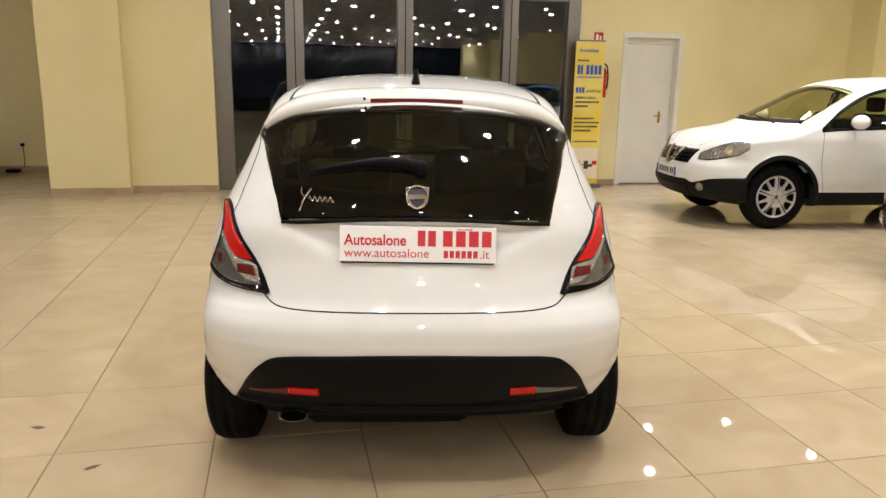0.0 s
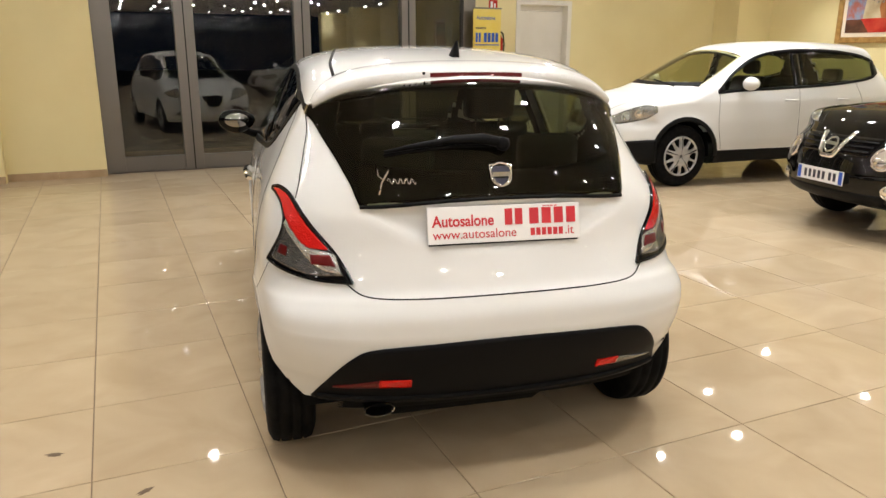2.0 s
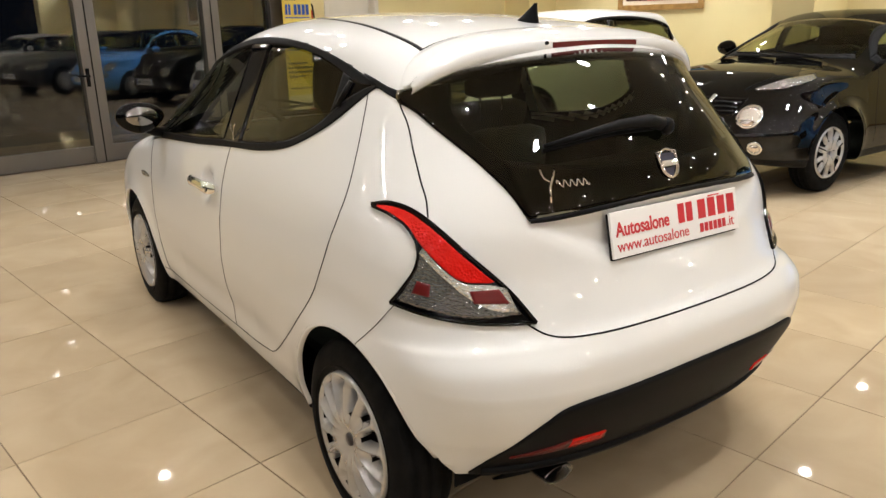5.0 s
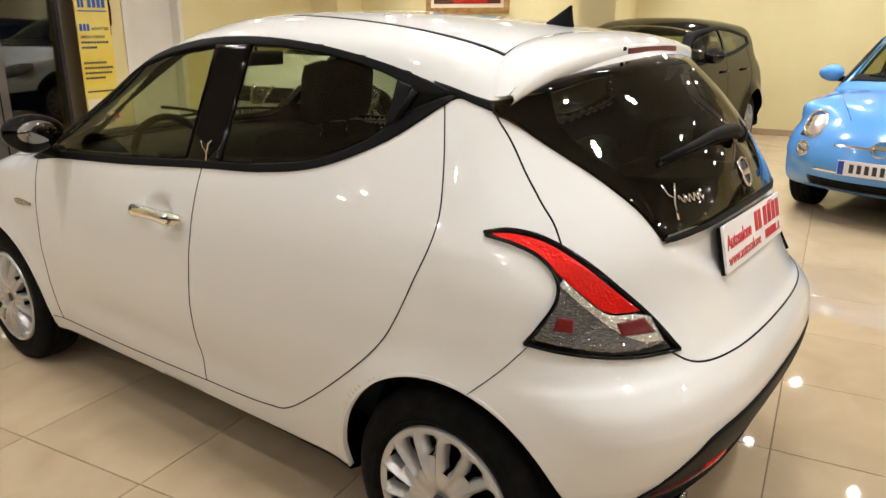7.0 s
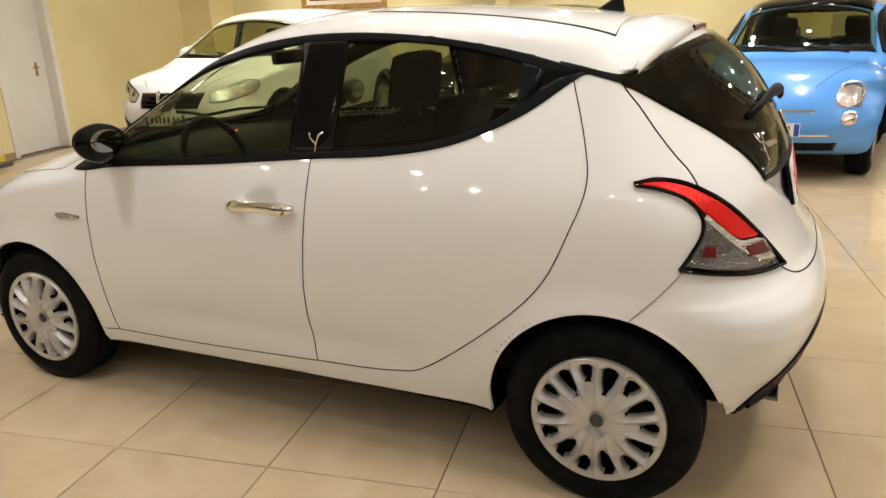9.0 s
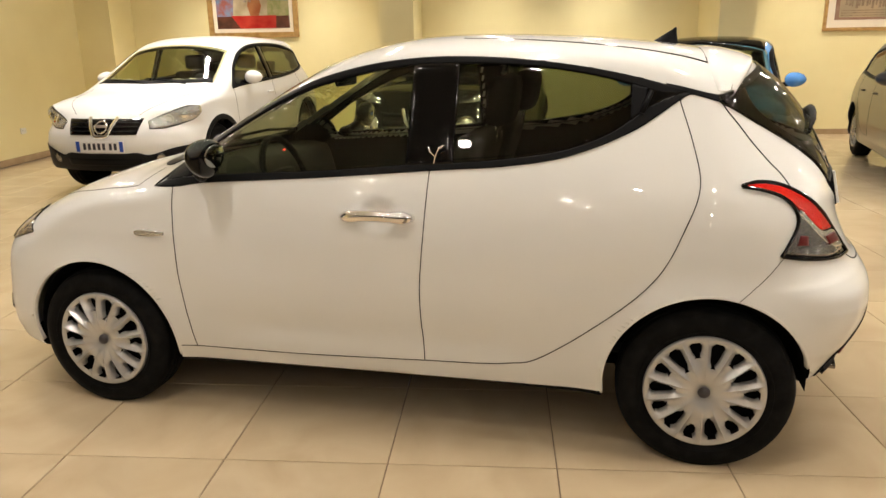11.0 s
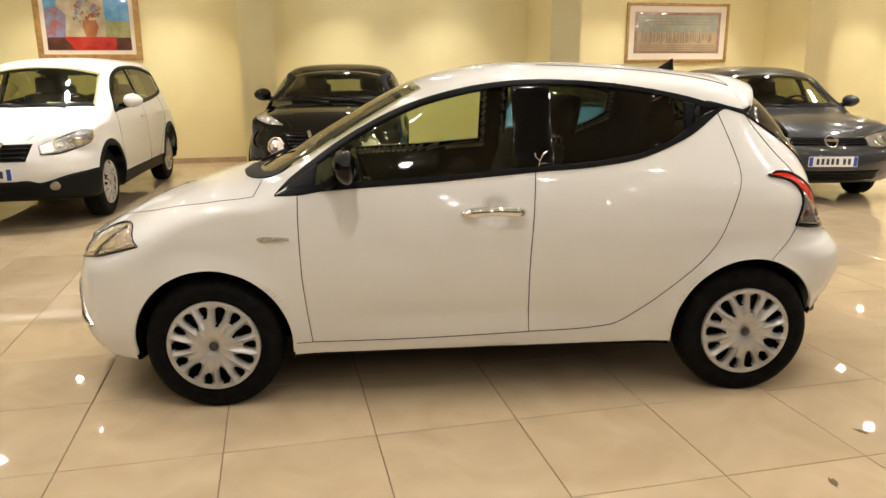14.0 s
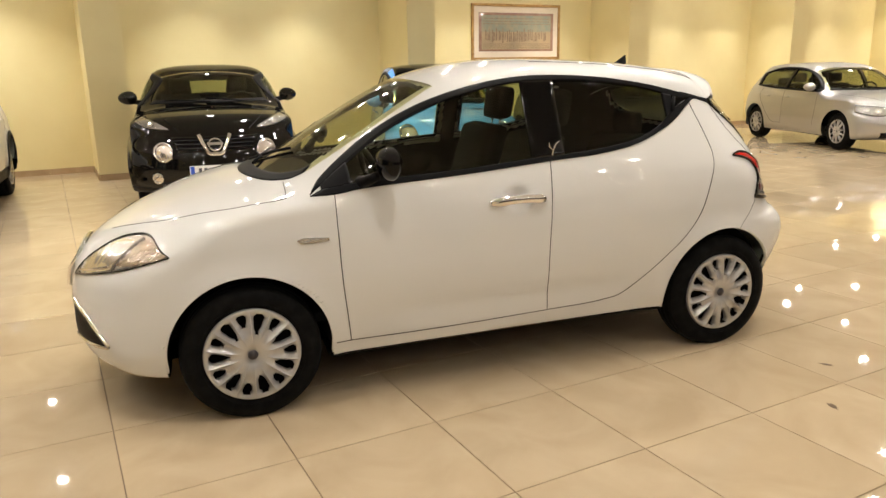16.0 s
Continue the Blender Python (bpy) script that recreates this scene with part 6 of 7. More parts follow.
BLACK_CAR = dict(mirror_back=0.30, back=(1.12, 1.31, 0.50, 0.44), paint=M_BLACKPAINT, wheelbase=2.53, radius=0.335, half=half_width(0.86, 1.06, 1.50, 0.66), cladding=0.32, bulbs=((9, 0.03),), flare=0.04, mirror=M_BLACKPAINT,
            top=zones([(-0.745, 0.60), (-0.73, 0.80), (-0.66, 1.0), (-0.55, 1.16), (-0.40, 1.33)], [(-0.18, 1.42), (0.2, 1.47), (0.7, 1.495), (1.1, 1.48)], [(1.45, 1.40), (1.80, 1.26), (2.10, 1.12)], [(2.30, 1.06), (2.7, 1.02), (3.0, 0.96)], [(3.22, 0.84), (3.34, 0.68), (3.39, 0.50)]),
            bottom=floor_line((-0.745, 0.60), (3.39, 0.50), 0.24),
            sill=[(1.95, 1.03), (1.6, 1.05), (1.1, 1.08), (0.5, 1.14), (0.05, 1.22)], roof=[(1.95, 1.07), (1.7, 1.23), (1.4, 1.35), (1.0, 1.405), (0.5, 1.375), (0.05, 1.30)], pillar=0.95,
            screen=(0.66, 2.03, 2.20, 0.585, 1.36, 1.39), headlamp=([(0.44, 3.12, 0.862), (0.58, 2.95, 0.875), (0.71, 2.72, 0.945)], [(0.44, 3.12, 0.870), (0.56, 2.93, 0.945), (0.70, 2.70, 0.985)]), rounds=[(0.49, 0.655, 0.085), (0.56, 0.42, 0.045)],
            taillamp=([(0.72, -0.42, 0.95), (0.60, -0.58, 0.90)], [(0.66, -0.28, 1.12), (0.56, -0.46, 1.10)]), bonnet=[(0.35, 3.15), (0.48, 2.95), (0.56, 2.6), (0.62, 2.3)],
            grille=[(0.36, 0.66, 0.42, 0.80, M_GLOSSBLACK), (0.5, 0.28, 0.55, 0.38, M_CLADDING)], badge=0.725, vee=True, plate=0.48, seat=1.14, spokes=10)
CINQUE = dict(black_roof=(1.27, -0.05, 0.55), back=(1.04, 1.34, 0.50, 0.42), paint=M_BLUEPAINT, wheelbase=2.30, radius=0.292, half=half_width(0.81, 0.98, 1.49, 0.625), cladding=0.22, handle=M_CHROME,
              top=zones([(-0.565, 0.50), (-0.56, 0.70), (-0.52, 0.90), (-0.45, 1.04), (-0.34, 1.22), (-0.20, 1.37)], [(0.10, 1.455), (0.55, 1.488), (1.0, 1.475)], [(1.32, 1.40), (1.62, 1.22), (1.86, 1.04)], [(2.02, 0.97), (2.3, 0.93), (2.55, 0.87)], [(2.76, 0.76), (2.91, 0.62), (2.975, 0.47), (2.98, 0.40)]),
              bottom=floor_line((-0.565, 0.50), (2.98, 0.40), 0.20),
              sill=[(1.74, 0.95), (1.4, 0.96), (0.9, 0.98), (0.4, 1.01), (0.12, 1.06)], roof=[(1.74, 0.99), (1.5, 1.19), (1.2, 1.34), (0.8, 1.395), (0.4, 1.37), (0.12, 1.27)], pillar=0.62,
              screen=(0.655, 1.78, 1.92, 0.565, 1.25, 1.28), headlamp=([(0.50, 2.76, 0.62), (0.60, 2.62, 0.62)], [(0.50, 2.74, 0.66), (0.60, 2.60, 0.66)]), rounds=[(0.56, 0.70, 0.092), (0.58, 0.53, 0.05)],
              taillamp=([(0.66, -0.32, 0.72), (0.56, -0.44, 0.72)], [(0.64, -0.30, 0.92), (0.54, -0.42, 0.92)]), bonnet=[(0.30, 2.72), (0.46, 2.45), (0.58, 2.1), (0.60, 1.9)],
              grille=[(0.50, 0.27, 0.52, 0.34, M_GLOSSBLACK), (0.34, 0.585, 0.34, 0.60, M_CHROME), (0.46, 0.395, 0.46, 0.41, M_CHROME)], badge=0.60, plate=0.45, seat=1.08, spokes=14)
GOLF = dict(back=(1.04, 1.32, 0.55, 0.47), paint=M_GREYPAINT, wheelbase=2.578, radius=0.315, half=half_width(0.885, 0.99, 1.48, 0.635), cladding=0.22,
            top=zones([(-0.75, 0.55), (-0.73, 0.78), (-0.68, 0.95), (-0.56, 1.18), (-0.42, 1.36)], [(-0.10, 1.44), (0.45, 1.475), (1.0, 1.475), (1.35, 1.43)], [(1.65, 1.31), (1.95, 1.13), (2.15, 1.02)], [(2.32, 0.965), (2.7, 0.925), (3.05, 0.86)], [(3.28, 0.75), (3.41, 0.60), (3.448, 0.45)]),
            bottom=floor_line((-0.75, 0.55), (3.448, 0.45), 0.20),
            sill=[(1.98, 0.96), (1.6, 0.965), (1.0, 0.98), (0.4, 1.0), (-0.10, 1.04)], roof=[(1.98, 1.0), (1.7, 1.19), (1.4, 1.33), (1.0, 1.39), (0.4, 1.385), (-0.10, 1.28)], pillar=0.92,
            bulbs=((7, 0.05), (13, 0.04)), screen=(0.68, 2.05, 2.22, 0.575, 1.46, 1.49), headlamp=([(0.42, 3.32, 0.62), (0.62, 3.20, 0.60), (0.80, 2.92, 0.66)], [(0.42, 3.30, 0.72), (0.60, 3.16, 0.76), (0.78, 2.88, 0.78)]),
            taillamp=([(0.72, -0.48, 0.78), (0.58, -0.62, 0.78)], [(0.70, -0.42, 0.94), (0.56, -0.58, 0.94)]), bonnet=[(0.30, 3.24), (0.46, 3.0), (0.60, 2.6), (0.64, 2.2)],
            grille=[(0.40, 0.64, 0.41, 0.72, M_GLOSSBLACK), (0.55, 0.26, 0.58, 0.38, M_GLOSSBLACK)], badge=0.685, plate=0.48, seat=1.08, spokes=10)
GIULIETTA = dict(GOLF, paint=M_SILVERPAINT, half=half_width(0.89, 0.98, 1.46, 0.62), grille=[(0.09, 0.40, 0.16, 0.70, M_GLOSSBLACK), (0.55, 0.24, 0.58, 0.34, M_GLOSSBLACK)], plate=0.0)
SMALLWHITE = dict(GOLF, paint=M_WHITEFAR)
make_car("crossover_car", "white crossover car with black lower cladding", pose(6.46, 5.57, 0, 0, 0, 94) @ Matrix.Diagonal((1, 1, 1.01, 1)), WHITE_CAR)
make_car("crossover_car", "glossy black compact crossover with round front lamps", pose(7.20, 2.27, 0, 0, 0, 88.8) @ Matrix.Diagonal((1, 1, 1.03, 1)), BLACK_CAR)
make_car("city_car", "small sky blue retro-styled city car", pose(6.90, -0.79, 0, 0, 0, 81) @ Matrix.Diagonal((1, 1, 1.01, 1)), CINQUE)
make_car("hatchback_car", "dark grey metallic hatchback parked near the wall", pose(7.12, -3.40, 0, 0, 0, 85) @ Matrix.Diagonal((1, 1, 1.0, 1)), GOLF)
make_car("hatchback_car", "silver metallic hatchback parked by the far wall", pose(7.95, -8.92, 0, 0, 0, 79) @ Matrix.Diagonal((1, 0.95, 0.965, 1)), GIULIETTA)
make_car("hatchback_car", "white hatchback parked beside the recess", pose(-9.35, 6.95, 0, 0, 0, -80), SMALLWHITE)

# ---- things along the walls ----
M_YELLOWVINYL = material("yellow_banner_vinyl", (0.78, 0.58, 0.06), 0.35, vary=((0.82, 0.70, 0.22), 1.6, 0.4, 0.65))
M_GOLD = material("gilt_frame", (0.50, 0.30, 0.10), 0.35, metal=0.35, bump=(80, 0.3), vary=((0.36, 0.20, 0.06), 14, 0.4, 0.65))
M_MAT = material("cream_mount", (0.80, 0.70, 0.55), 0.6)
M_BRASS = material("brass", (0.72, 0.50, 0.20), 0.22, metal=1.0)
M_REDENAMEL = material("red_enamel", (0.55, 0.025, 0.02), 0.25, coat=0.5)
M_SOCKET = material("white_socket_plastic", (0.72, 0.70, 0.64), 0.4)
M_STAIN = material("dried_dirt", (0.14, 0.095, 0.055), 0.85, bump=(300, 0.5))

# door in the north wall
door = tagged(new("door_1"), "closed white door in a white frame", "door", kind="structure")
door.matrix_world = ROOM
part("leaf", box(D0 + 0.012, FRONT + 0.13, 0.006, D1 - 0.012, FRONT + 0.175, 2.085, 0.003), M_DOOR, door)
for a, b in ((D0 - 0.06, D0 + 0.012), (D1 - 0.012, D1 + 0.06)):
    part("frame", box(a, FRONT - 0.016, 0, b, FRONT + 0.0, DH + 0.06, 0.003), M_DOOR, door)
part("frame", box(D0 + 0.012, FRONT - 0.016, DH - 0.012, D1 - 0.012, FRONT + 0.0, DH + 0.06, 0.003), M_DOOR, door)
for a, b in ((D0, D0 + 0.012), (D1 - 0.012, D1)):
    part("jamb", box(a, FRONT, 0, b, FRONT + 0.25, DH), M_DOOR, door)
part("transom", box(D0 + 0.012, FRONT + 0.13, 2.09, D1 - 0.012, FRONT + 0.17, DH), M_DOOR, door)
part("door_handle", tube([(5.13, FRONT + 0.13, 1.04), (5.13, FRONT + 0.08, 1.04), (5.03, FRONT + 0.075, 1.035)], 0.010, 8), M_BRASS, door, "brass lever handle", smooth=True)
part("handle_plate", box(5.11, FRONT + 0.122, 0.93, 5.15, FRONT + 0.13, 1.10, 0.003), M_BRASS, door)

# roll-up banner
banner = thing("roll_up_banner", "tall yellow roll-up banner with blue print", "banner", ROOM @ pose(3.80, 7.17, 0, 0, 0, -1))
part("base", box(-0.25, -0.09, 0.0, 0.25, 0.09, 0.055, 0.02), M_ALU, banner)
part("pole", tube([(0, 0.03, 0.05), (0, 0.03, 2.08)], 0.012, 8), M_ALU, banner)
part("top_rail", box(-0.225, -0.008, 2.075, 0.225, 0.012, 2.095, 0.004), M_ALU, banner)
sheet = part("sheet", box(-0.22, -0.002, 0.055, 0.22, 0.002, 2.078), M_YELLOWVINYL, banner)
front_face = part("print_field", box(-0.205, -0.0048, 0.13, 0.205, -0.0022, 0.58), M_MAT, sheet, "pale printed photograph of cars")
face_m = pose(0, -0.0035, 0, 90)


def on_banner(ob):
    for each in ob if isinstance(ob, list) else [ob]:
        each.matrix_basis = face_m @ each.matrix_basis
    return ob


on_banner(lettering("Autosalone", 0.075, M_BLUEINK, sheet, -0.17, 1.93, 0, 0.85, bold=0.001))
for x0, x1, n in ((-0.18, -0.10, 2), (-0.05, 0.18, 4)):
    on_banner(bars(sheet, M_BLUEINK, x0, x1, 1.62, 1.75, 0, n))
on_banner(bars(sheet, M_DARKINK, -0.18, -0.02, 1.80, 1.825, 0, 5))
on_banner(bars(sheet, M_BLUEINK, -0.19, 0.19, 1.575, 1.59, 0, 1))
on_banner(bars(sheet, M_BLUEINK, -0.19, -0.06, 1.36, 1.44, 0, 3))
on_banner(lettering("AUTOVETTURE", 0.045, M_DARKINK, sheet, -0.035, 1.37, 0, 0.72, bold=0.001))
on_banner(lettering("SEMESTRALI AZIENDALI", 0.042, M_DARKINK, sheet, -0.19, 1.28, 0, 0.72, bold=0.001))
for k, w in enumerate((0.36, 0.20, 0.0, 0.0, 0.30, 0.38, 0.36, 0.26)):
    if w:
        on_banner(bars(sheet, M_DARKINK, -0.19, -0.19 + w, 1.22 - 0.058 * k, 1.245 - 0.058 * k, 0, 9, 0.2))
on_banner(bars(sheet, M_DARKINK, -0.19, 0.18, 0.66, 0.68, 0, 14, 0.2))
for k in range(6):
    c = part("photo_shape", box(-0.19 + 0.062 * k, -0.0066, 0.27 + 0.03 * (k % 3), -0.135 + 0.066 * k, -0.005, 0.34 + 0.05 * (k % 2)), (M_DARKINK, M_GREYMETAL, M_REDENAMEL)[k % 3], sheet)

# safety sign and extinguisher
sign = thing("safety_sign", "small red and white safety sign on the wall", "sign", ROOM @ pose(4.01, FRONT - 0.004, 2.15))
part("board", box(-0.07, -0.003, -0.07, 0.07, 0.004, 0.07, 0.002), M_REDENAMEL, sign)
part("pictogram", box(-0.045, -0.0045, -0.05, -0.005, -0.0035, 0.045), M_PLATE, sign)
part("pictogram", box(0.015, -0.0045, -0.04, 0.04, -0.0035, 0.02), M_PLATE, sign)
ext = thing("fire_extinguisher", "red fire extinguisher hung on the wall", "extinguisher", ROOM @ pose(4.06, FRONT - 0.085, 1.30))
part("cylinder", lathe([(0.0, 0.0), (0.0, 0.060), (0.02, 0.072), (0.36, 0.072), (0.42, 0.045), (0.44, 0.025), (0.47, 0.022), (0.47, 0.0)], 24, "z"), M_REDENAMEL, ext, smooth=True)
part("valve", box(-0.015, -0.03, 0.47, 0.015, 0.045, 0.52, 0.006), M_BLACK, ext)
part("hose", tube([(0.01, -0.02, 0.49), (0.06, -0.04, 0.44), (0.085, -0.03, 0.30), (0.08, -0.02, 0.12)], 0.011, 8), M_BLACK, ext, smooth=True)
part("bracket", box(-0.02, 0.06, 0.30, 0.02, 0.086, 0.40), M_BLACK, ext)


def canvas(name, a, b, seed, scale=6.0, stretch=(1, 1, 1)):
    """A painted surface: brushwork of two colours under a slight varnish."""
    m = material(name, a, 0.18, coat=0.6, bump=(40, 0.25), vary=(b, scale, 0.35, 0.65))
    return m


def picture(name, label, v0, v1, z0, z1, frame_w, mount_w, field):
    """A framed picture on the east wall; u grows into the wall."""
    pic = thing(name, label, "picture", ROOM @ pose(RIGHT - 0.001, (v0 + v1) / 2, (z0 + z1) / 2))
    w, h = (v1 - v0) / 2, (z1 - z0) / 2
    for a, b, c, d in ((-w, -w + frame_w, -h, h), (w - frame_w, w, -h, h), (-w + frame_w, w - frame_w, -h, -h + frame_w), (-w + frame_w, w - frame_w, h - frame_w, h)):
        part("frame", box(-0.045, a, c, 0.0, b, d, 0.008), M_GOLD, pic)
    part("mount", box(-0.022, -w + frame_w, -h + frame_w, -0.012, w - frame_w, h - frame_w), M_MAT, pic)
    fw, fh = w - frame_w - mount_w, h - frame_w - mount_w
    part("painting", box(-0.026, -fw, -fh, -0.0225, fw, fh), field, pic)
    return pic, fw, fh


P_STILL = canvas("painted_beige_wall", (0.42, 0.33, 0.20), (0.60, 0.50, 0.33), 1)
P_SKY = canvas("painted_sky", (0.05, 0.24, 0.48), (0.20, 0.42, 0.60), 2)
P_RED = canvas("painted_red_cloth", (0.42, 0.020, 0.016), (0.55, 0.05, 0.03), 3)
P_GREEN = canvas("painted_flowers", (0.10, 0.10, 0.06), (0.50, 0.42, 0.36), 4, 30)
P_TERRA = canvas("painted_terracotta", (0.34, 0.10, 0.035), (0.45, 0.18, 0.07), 5)
P_SHORE = canvas("painted_shore", (0.46, 0.40, 0.20), (0.30, 0.32, 0.12), 6, 18)
P_FIGURES = canvas("painted_houses", (0.35, 0.12, 0.10), (0.20, 0.30, 0.45), 7, 12)
P_DARK = canvas("painted_dark_wood", (0.07, 0.03, 0.02), (0.14, 0.05, 0.03), 8)
P_RELIC = canvas("aged_relief_print", (0.50, 0.36, 0.20), (0.36, 0.28, 0.17), 9, 3.0)
P_TEAL = canvas("aged_teal_print", (0.27, 0.30, 0.22), (0.38, 0.33, 0.21), 10, 8)
P_EDGE = canvas("dark_print_border", (0.28, 0.15, 0.10), (0.36, 0.22, 0.15), 11)
P_MARK = canvas("brown_print_marks", (0.26, 0.18, 0.11), (0.36, 0.26, 0.16), 12, 20)
pic, fw, fh = picture("framed_painting", "gilt-framed still life with flowers and red cloth", 4.08, 5.56, 1.63, 2.78, 0.085, 0.06, P_STILL)


def dab(parent, mat, pts, depth):
    """A flat painted shape from points in the picture's plane (right positive, up positive)."""
    b = bmesh.new()
    f = b.faces.new([b.verts.new((depth, -x, z)) for x, z in pts])
    r = bmesh.ops.extrude_face_region(b, geom=[f])
    for v in r["geom"]:
        if isinstance(v, bmesh.types.BMVert):
            v.co.x -= 0.0015
    bmesh.ops.recalc_face_normals(b, faces=b.faces)
    return part("painted_shape", b, mat, parent)


dab(pic, P_SKY, [(fw * 0.42, fh * 0.02), (fw, -fh * 0.02), (fw, fh), (fw * 0.40, fh)], -0.0265)
dab(pic, P_SHORE, [(fw * 0.40, -fh * 0.56), (fw, -fh * 0.56), (fw, -fh * 0.02), (fw * 0.42, fh * 0.02)], -0.0265)
dab(pic, P_FIGURES, [(-fw, -fh * 0.56), (-fw * 0.55, -fh * 0.56), (-fw * 0.50, fh * 0.2), (-fw * 0.72, fh * 0.5), (-fw, fh * 0.4)], -0.0265)
dab(pic, P_SKY, [(-fw, fh * 0.4), (-fw * 0.72, fh * 0.5), (-fw * 0.60, fh), (-fw, fh)], -0.0265)
dab(pic, P_DARK, [(-fw, -fh), (fw, -fh), (fw, -fh * 0.56), (-fw, -fh * 0.56)], -0.0268)
dab(pic, P_RED, [(-fw * 0.35, -fh), (fw * 0.62, -fh), (fw * 0.64, -fh * 0.54), (-fw * 0.60, -fh * 0.54), (-fw * 0.48, -fh * 0.75)], -0.0285)
dab(pic, P_TERRA, [(-fw * 0.06, -fh * 0.55), (fw * 0.16, -fh * 0.55), (fw * 0.25, -fh * 0.2), (fw * 0.2, fh * 0.02), (-fw * 0.1, fh * 0.02), (-fw * 0.14, -fh * 0.2)], -0.0286)
rng = random.Random(5)
for k in range(34):
    a, r = rng.uniform(0, 6.28), rng.uniform(0, 1) ** 0.5
    cx, cz = -fw * 0.06 + fw * 0.36 * r * math.cos(a), fh * 0.30 + fh * 0.36 * r * math.sin(a)
    s = rng.uniform(0.018, 0.042)
    dab(pic, (P_GREEN, P_TERRA, P_FIGURES, P_STILL)[k % 4], [(cx + s * math.cos(t + 0.3 * math.sin(3 * t + k)), cz + s * math.sin(t)) for t in [2 * math.pi * q / 7 for q in range(7)]], -0.0290 - 0.0002 * (k % 5))
pic, fw, fh = picture("framed_print", "wide gilt-framed brown antique relief print", -6.09, -4.06, 1.57, 2.60, 0.05, 0.11, P_EDGE)
dab(pic, P_RELIC, [(-fw * 0.93, -fh * 0.90), (fw * 0.93, -fh * 0.90), (fw * 0.93, fh * 0.02), (-fw * 0.93, fh * 0.02)], -0.0265)
dab(pic, P_TEAL, [(-fw * 0.93, fh * 0.02), (fw * 0.93, fh * 0.02), (fw * 0.93, fh * 0.86), (-fw * 0.93, fh * 0.86)], -0.0265)
for k in range(30):
    cx = -fw * 0.82 + fw * 1.62 * k / 29 + rng.uniform(-0.012, 0.012)
    h0, h1 = -fh * rng.uniform(0.35, 0.55), fh * rng.uniform(-0.05, 0.22)
    w = rng.uniform(0.008, 0.02)
    dab(pic, P_MARK, [(cx - w, h0), (cx + w, h0), (cx + w * 1.3, (h0 + h1) / 2), (cx + w * 0.5, h1), (cx - w * 0.6, h1)], -0.0282)
for z in (-0.62, -0.72, -0.82, 0.42, 0.55, 0.70):
    dab(pic, P_MARK, [(-fw * 0.9, fh * z - 0.006), (fw * 0.9, fh * z - 0.006), (fw * 0.9, fh * z + 0.006), (-fw * 0.9, fh * z + 0.006)], -0.0284)

# sockets, cable and adaptor
def socket(m):
    s = thing("wall_socket", "small white wall socket near the floor", "socket", m)
    part("plate", box(-0.06, -0.010, -0.04, 0.06, 0.0, 0.04, 0.004), M_SOCKET, s)
    for x in (-0.03, 0.0, 0.03):
        part("contact", lathe([(-0.011, 0.0), (-0.011, 0.004)], 8, "y", center=(x, 0, 0)), M_BLACK, s)
    return s


socket(ROOM @ pose(6.52, FRONT, 0.42))
socket(ROOM @ pose(RIGHT, -0.84, 0.30, 0, 0, -90))
socket(ROOM @ pose(-4.48, FRONT + 2.2, 0.42))
cable = thing("power_cable", "thin dark cable with plug and black adaptor", "cable", ROOM @ pose(-4.42, FRONT + 2.19, 0))
part("plug", box(-0.03, -0.06, 0.39, 0.02, -0.012, 0.44, 0.008), M_BLACK, cable)
part("cord", tube([(0.0, -0.05, 0.40), (0.012, -0.06, 0.25), (0.0, -0.05, 0.08), (-0.05, -0.08, 0.02), (-0.12, -0.12, 0.012)], 0.005, 6), M_BLACK, cable, smooth=True)
part("adaptor", box(-0.24, -0.18, 0.0, -0.05, -0.06, 0.055, 0.015), M_BLACK, cable)

# dried dirt spots on the tiles
for u, v, s, ang in ((-1.265, -0.115, 0.022, 30), (-1.565, 0.275, 0.024, -20), (-1.40, -0.50, 0.018, 70)):
    b = bmesh.new()
    ring = [b.verts.new((s * (1 + 0.35 * math.sin(2.3 * k + u * 9)) * math.cos(2 * math.pi * k / 14) * 1.3, s * (0.6 + 0.2 * math.sin(3.1 * k)) * math.sin(2 * math.pi * k / 14), 0.0004)) for k in range(14)]
    top = b.verts.new((0, 0, 0.0022))
    for k in range(14):
        b.faces.new((ring[k], ring[(k + 1) % 14], top))
    ob = link("dirt_spot", b, M_STAIN)
    ob.matrix_world = ROOM @ pose(u, v, 0, 0, 0, ang)
    tagged(ob, "small dried brown dirt spot on a tile", "dirt spot", "dirt spots")

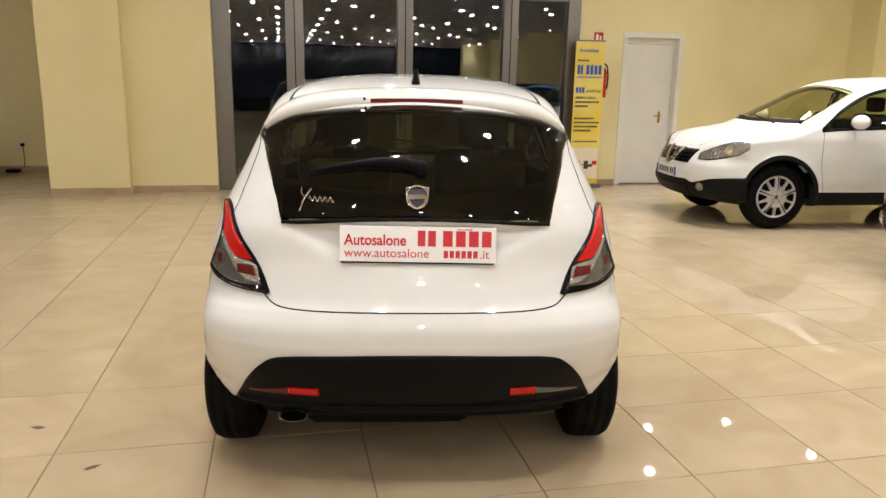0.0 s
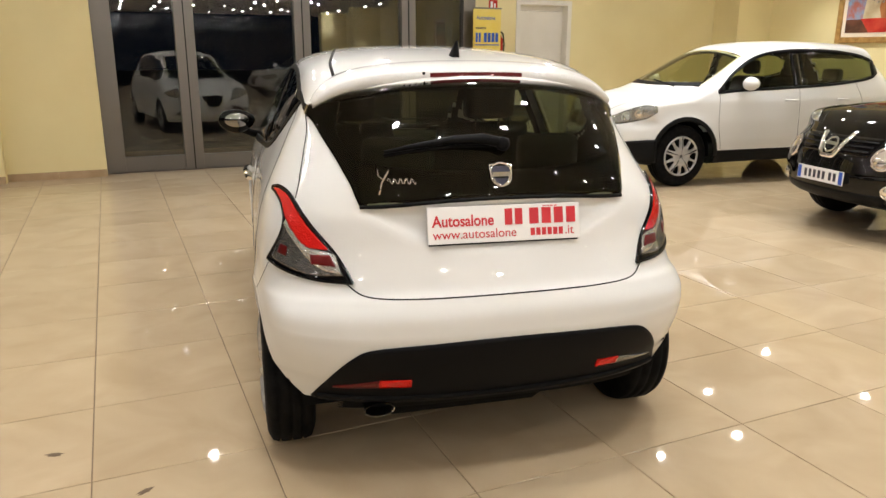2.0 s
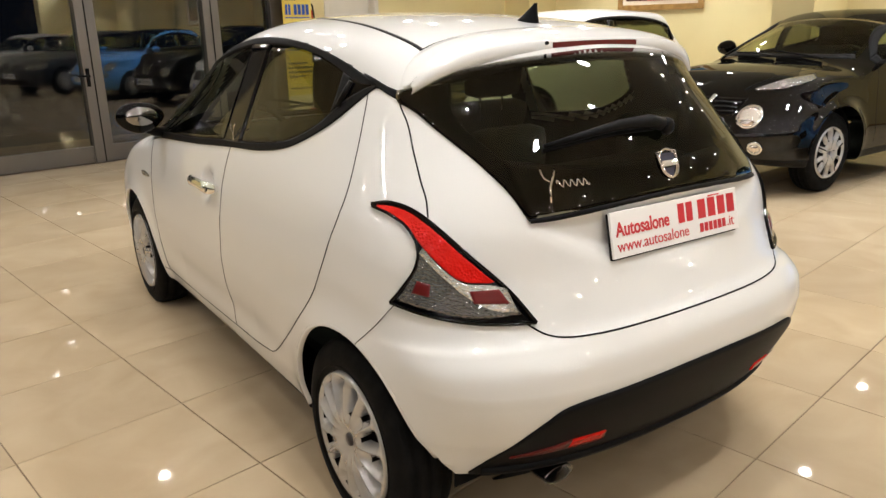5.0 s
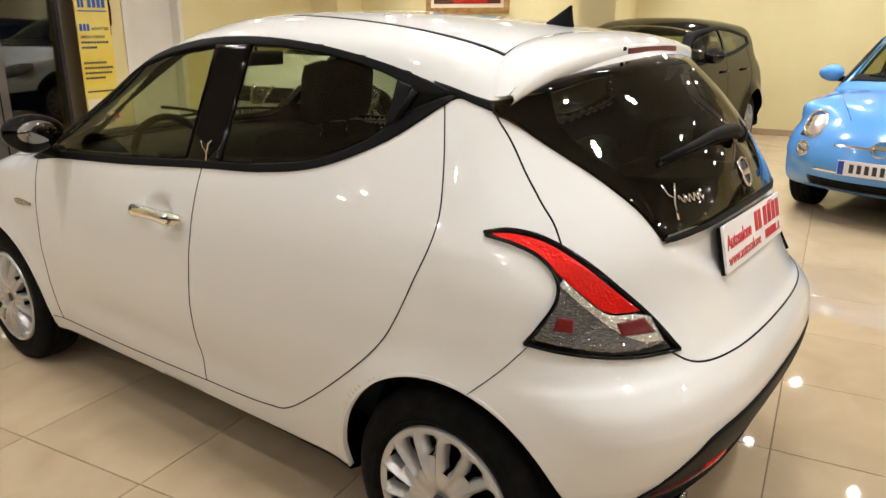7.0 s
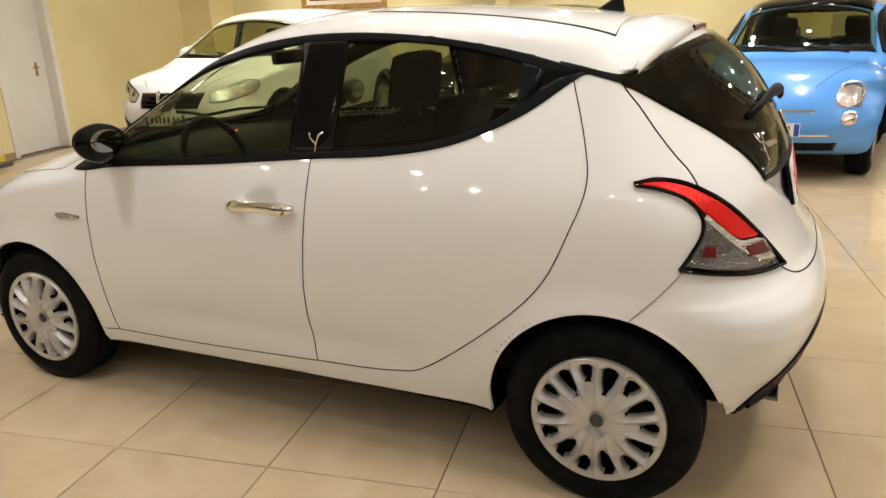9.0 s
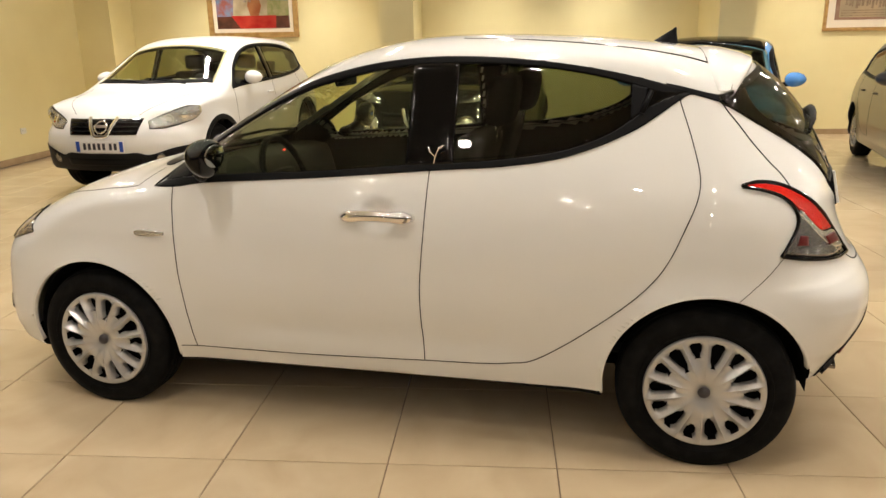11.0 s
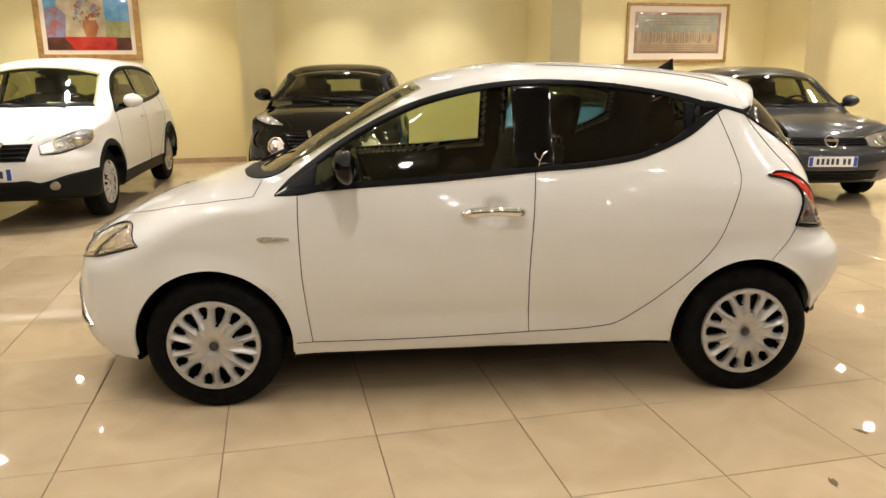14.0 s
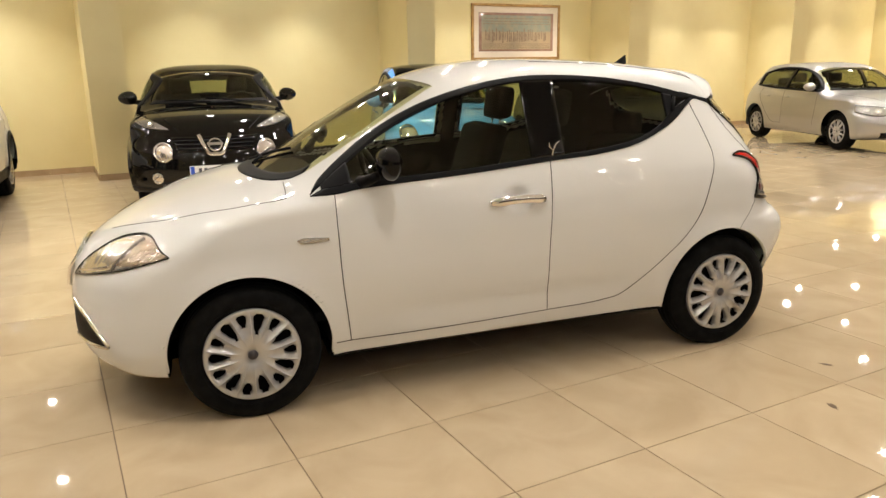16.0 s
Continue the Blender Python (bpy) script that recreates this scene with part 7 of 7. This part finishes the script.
# ---- floor tiles, each a slab of its own where the walk passes, the rest joined ----
TILE, JOINT = 0.607, 0.004
O_U, O_V = -0.82 * math.cos(radians(GRID)) - 0.115 * math.sin(radians(GRID)), 0.82 * math.sin(radians(GRID)) - 0.115 * math.cos(radians(GRID))


def tile_verts(s, top):
    b = 0.0016
    return [(-s, -s, top - 0.012), (s, -s, top - 0.012), (s, s, top - 0.012), (-s, s, top - 0.012), (-s, -s, top - b), (s, -s, top - b), (s, s, top - b), (-s, s, top - b),
            (-s + b, -s + b, top), (s - b, -s + b, top), (s - b, s - b, top), (-s + b, s - b, top)]


TILE_FACES = [(4, 5, 9, 8), (5, 6, 10, 9), (6, 7, 11, 10), (7, 4, 8, 11), (8, 9, 10, 11), (0, 1, 5, 4), (1, 2, 6, 5), (2, 3, 7, 6), (3, 0, 4, 7)]
tile_mesh = bpy.data.meshes.new("tile")
tile_mesh.from_pydata(tile_verts(TILE / 2 - JOINT / 2, 0.0), [], TILE_FACES)
tile_mesh.materials.append(M_FLOOR)
far_v, far_f = [], []
for i in range(-14, 18):
    for j in range(-33, 17):
        u, v = O_U + (i + 0.5) * TILE, O_V + (j + 0.5) * TILE
        if u < LEFT - 0.3 or u > RIGHT + 0.3 or v < BACK - 0.3 or v > FRONT + 2.3:
            continue
        if v > FRONT + 0.1 and u > -3.1:
            continue
        if -5.0 < u < 3.6 and -4.2 < v < 7.4:
            ob = new("tile", tile_mesh)
            ob.parent = floor_slab
            ob.matrix_basis = pose(u, v, random.uniform(-0.0002, 0.0002), random.uniform(-0.03, 0.03), random.uniform(-0.03, 0.03))
        else:
            k = len(far_v)
            far_v += [(u + a, v + b, c) for a, b, c in tile_verts(TILE / 2 - JOINT / 2, 0.0)]
            far_f += [tuple(q + k for q in f) for f in TILE_FACES]
far = bpy.data.meshes.new("far_tiles")
far.from_pydata(far_v, [], far_f)
far.materials.append(M_FLOOR)
ob = new("far_tiles", far)
ob.parent = floor_slab
tagged(ob, kind="stuff")
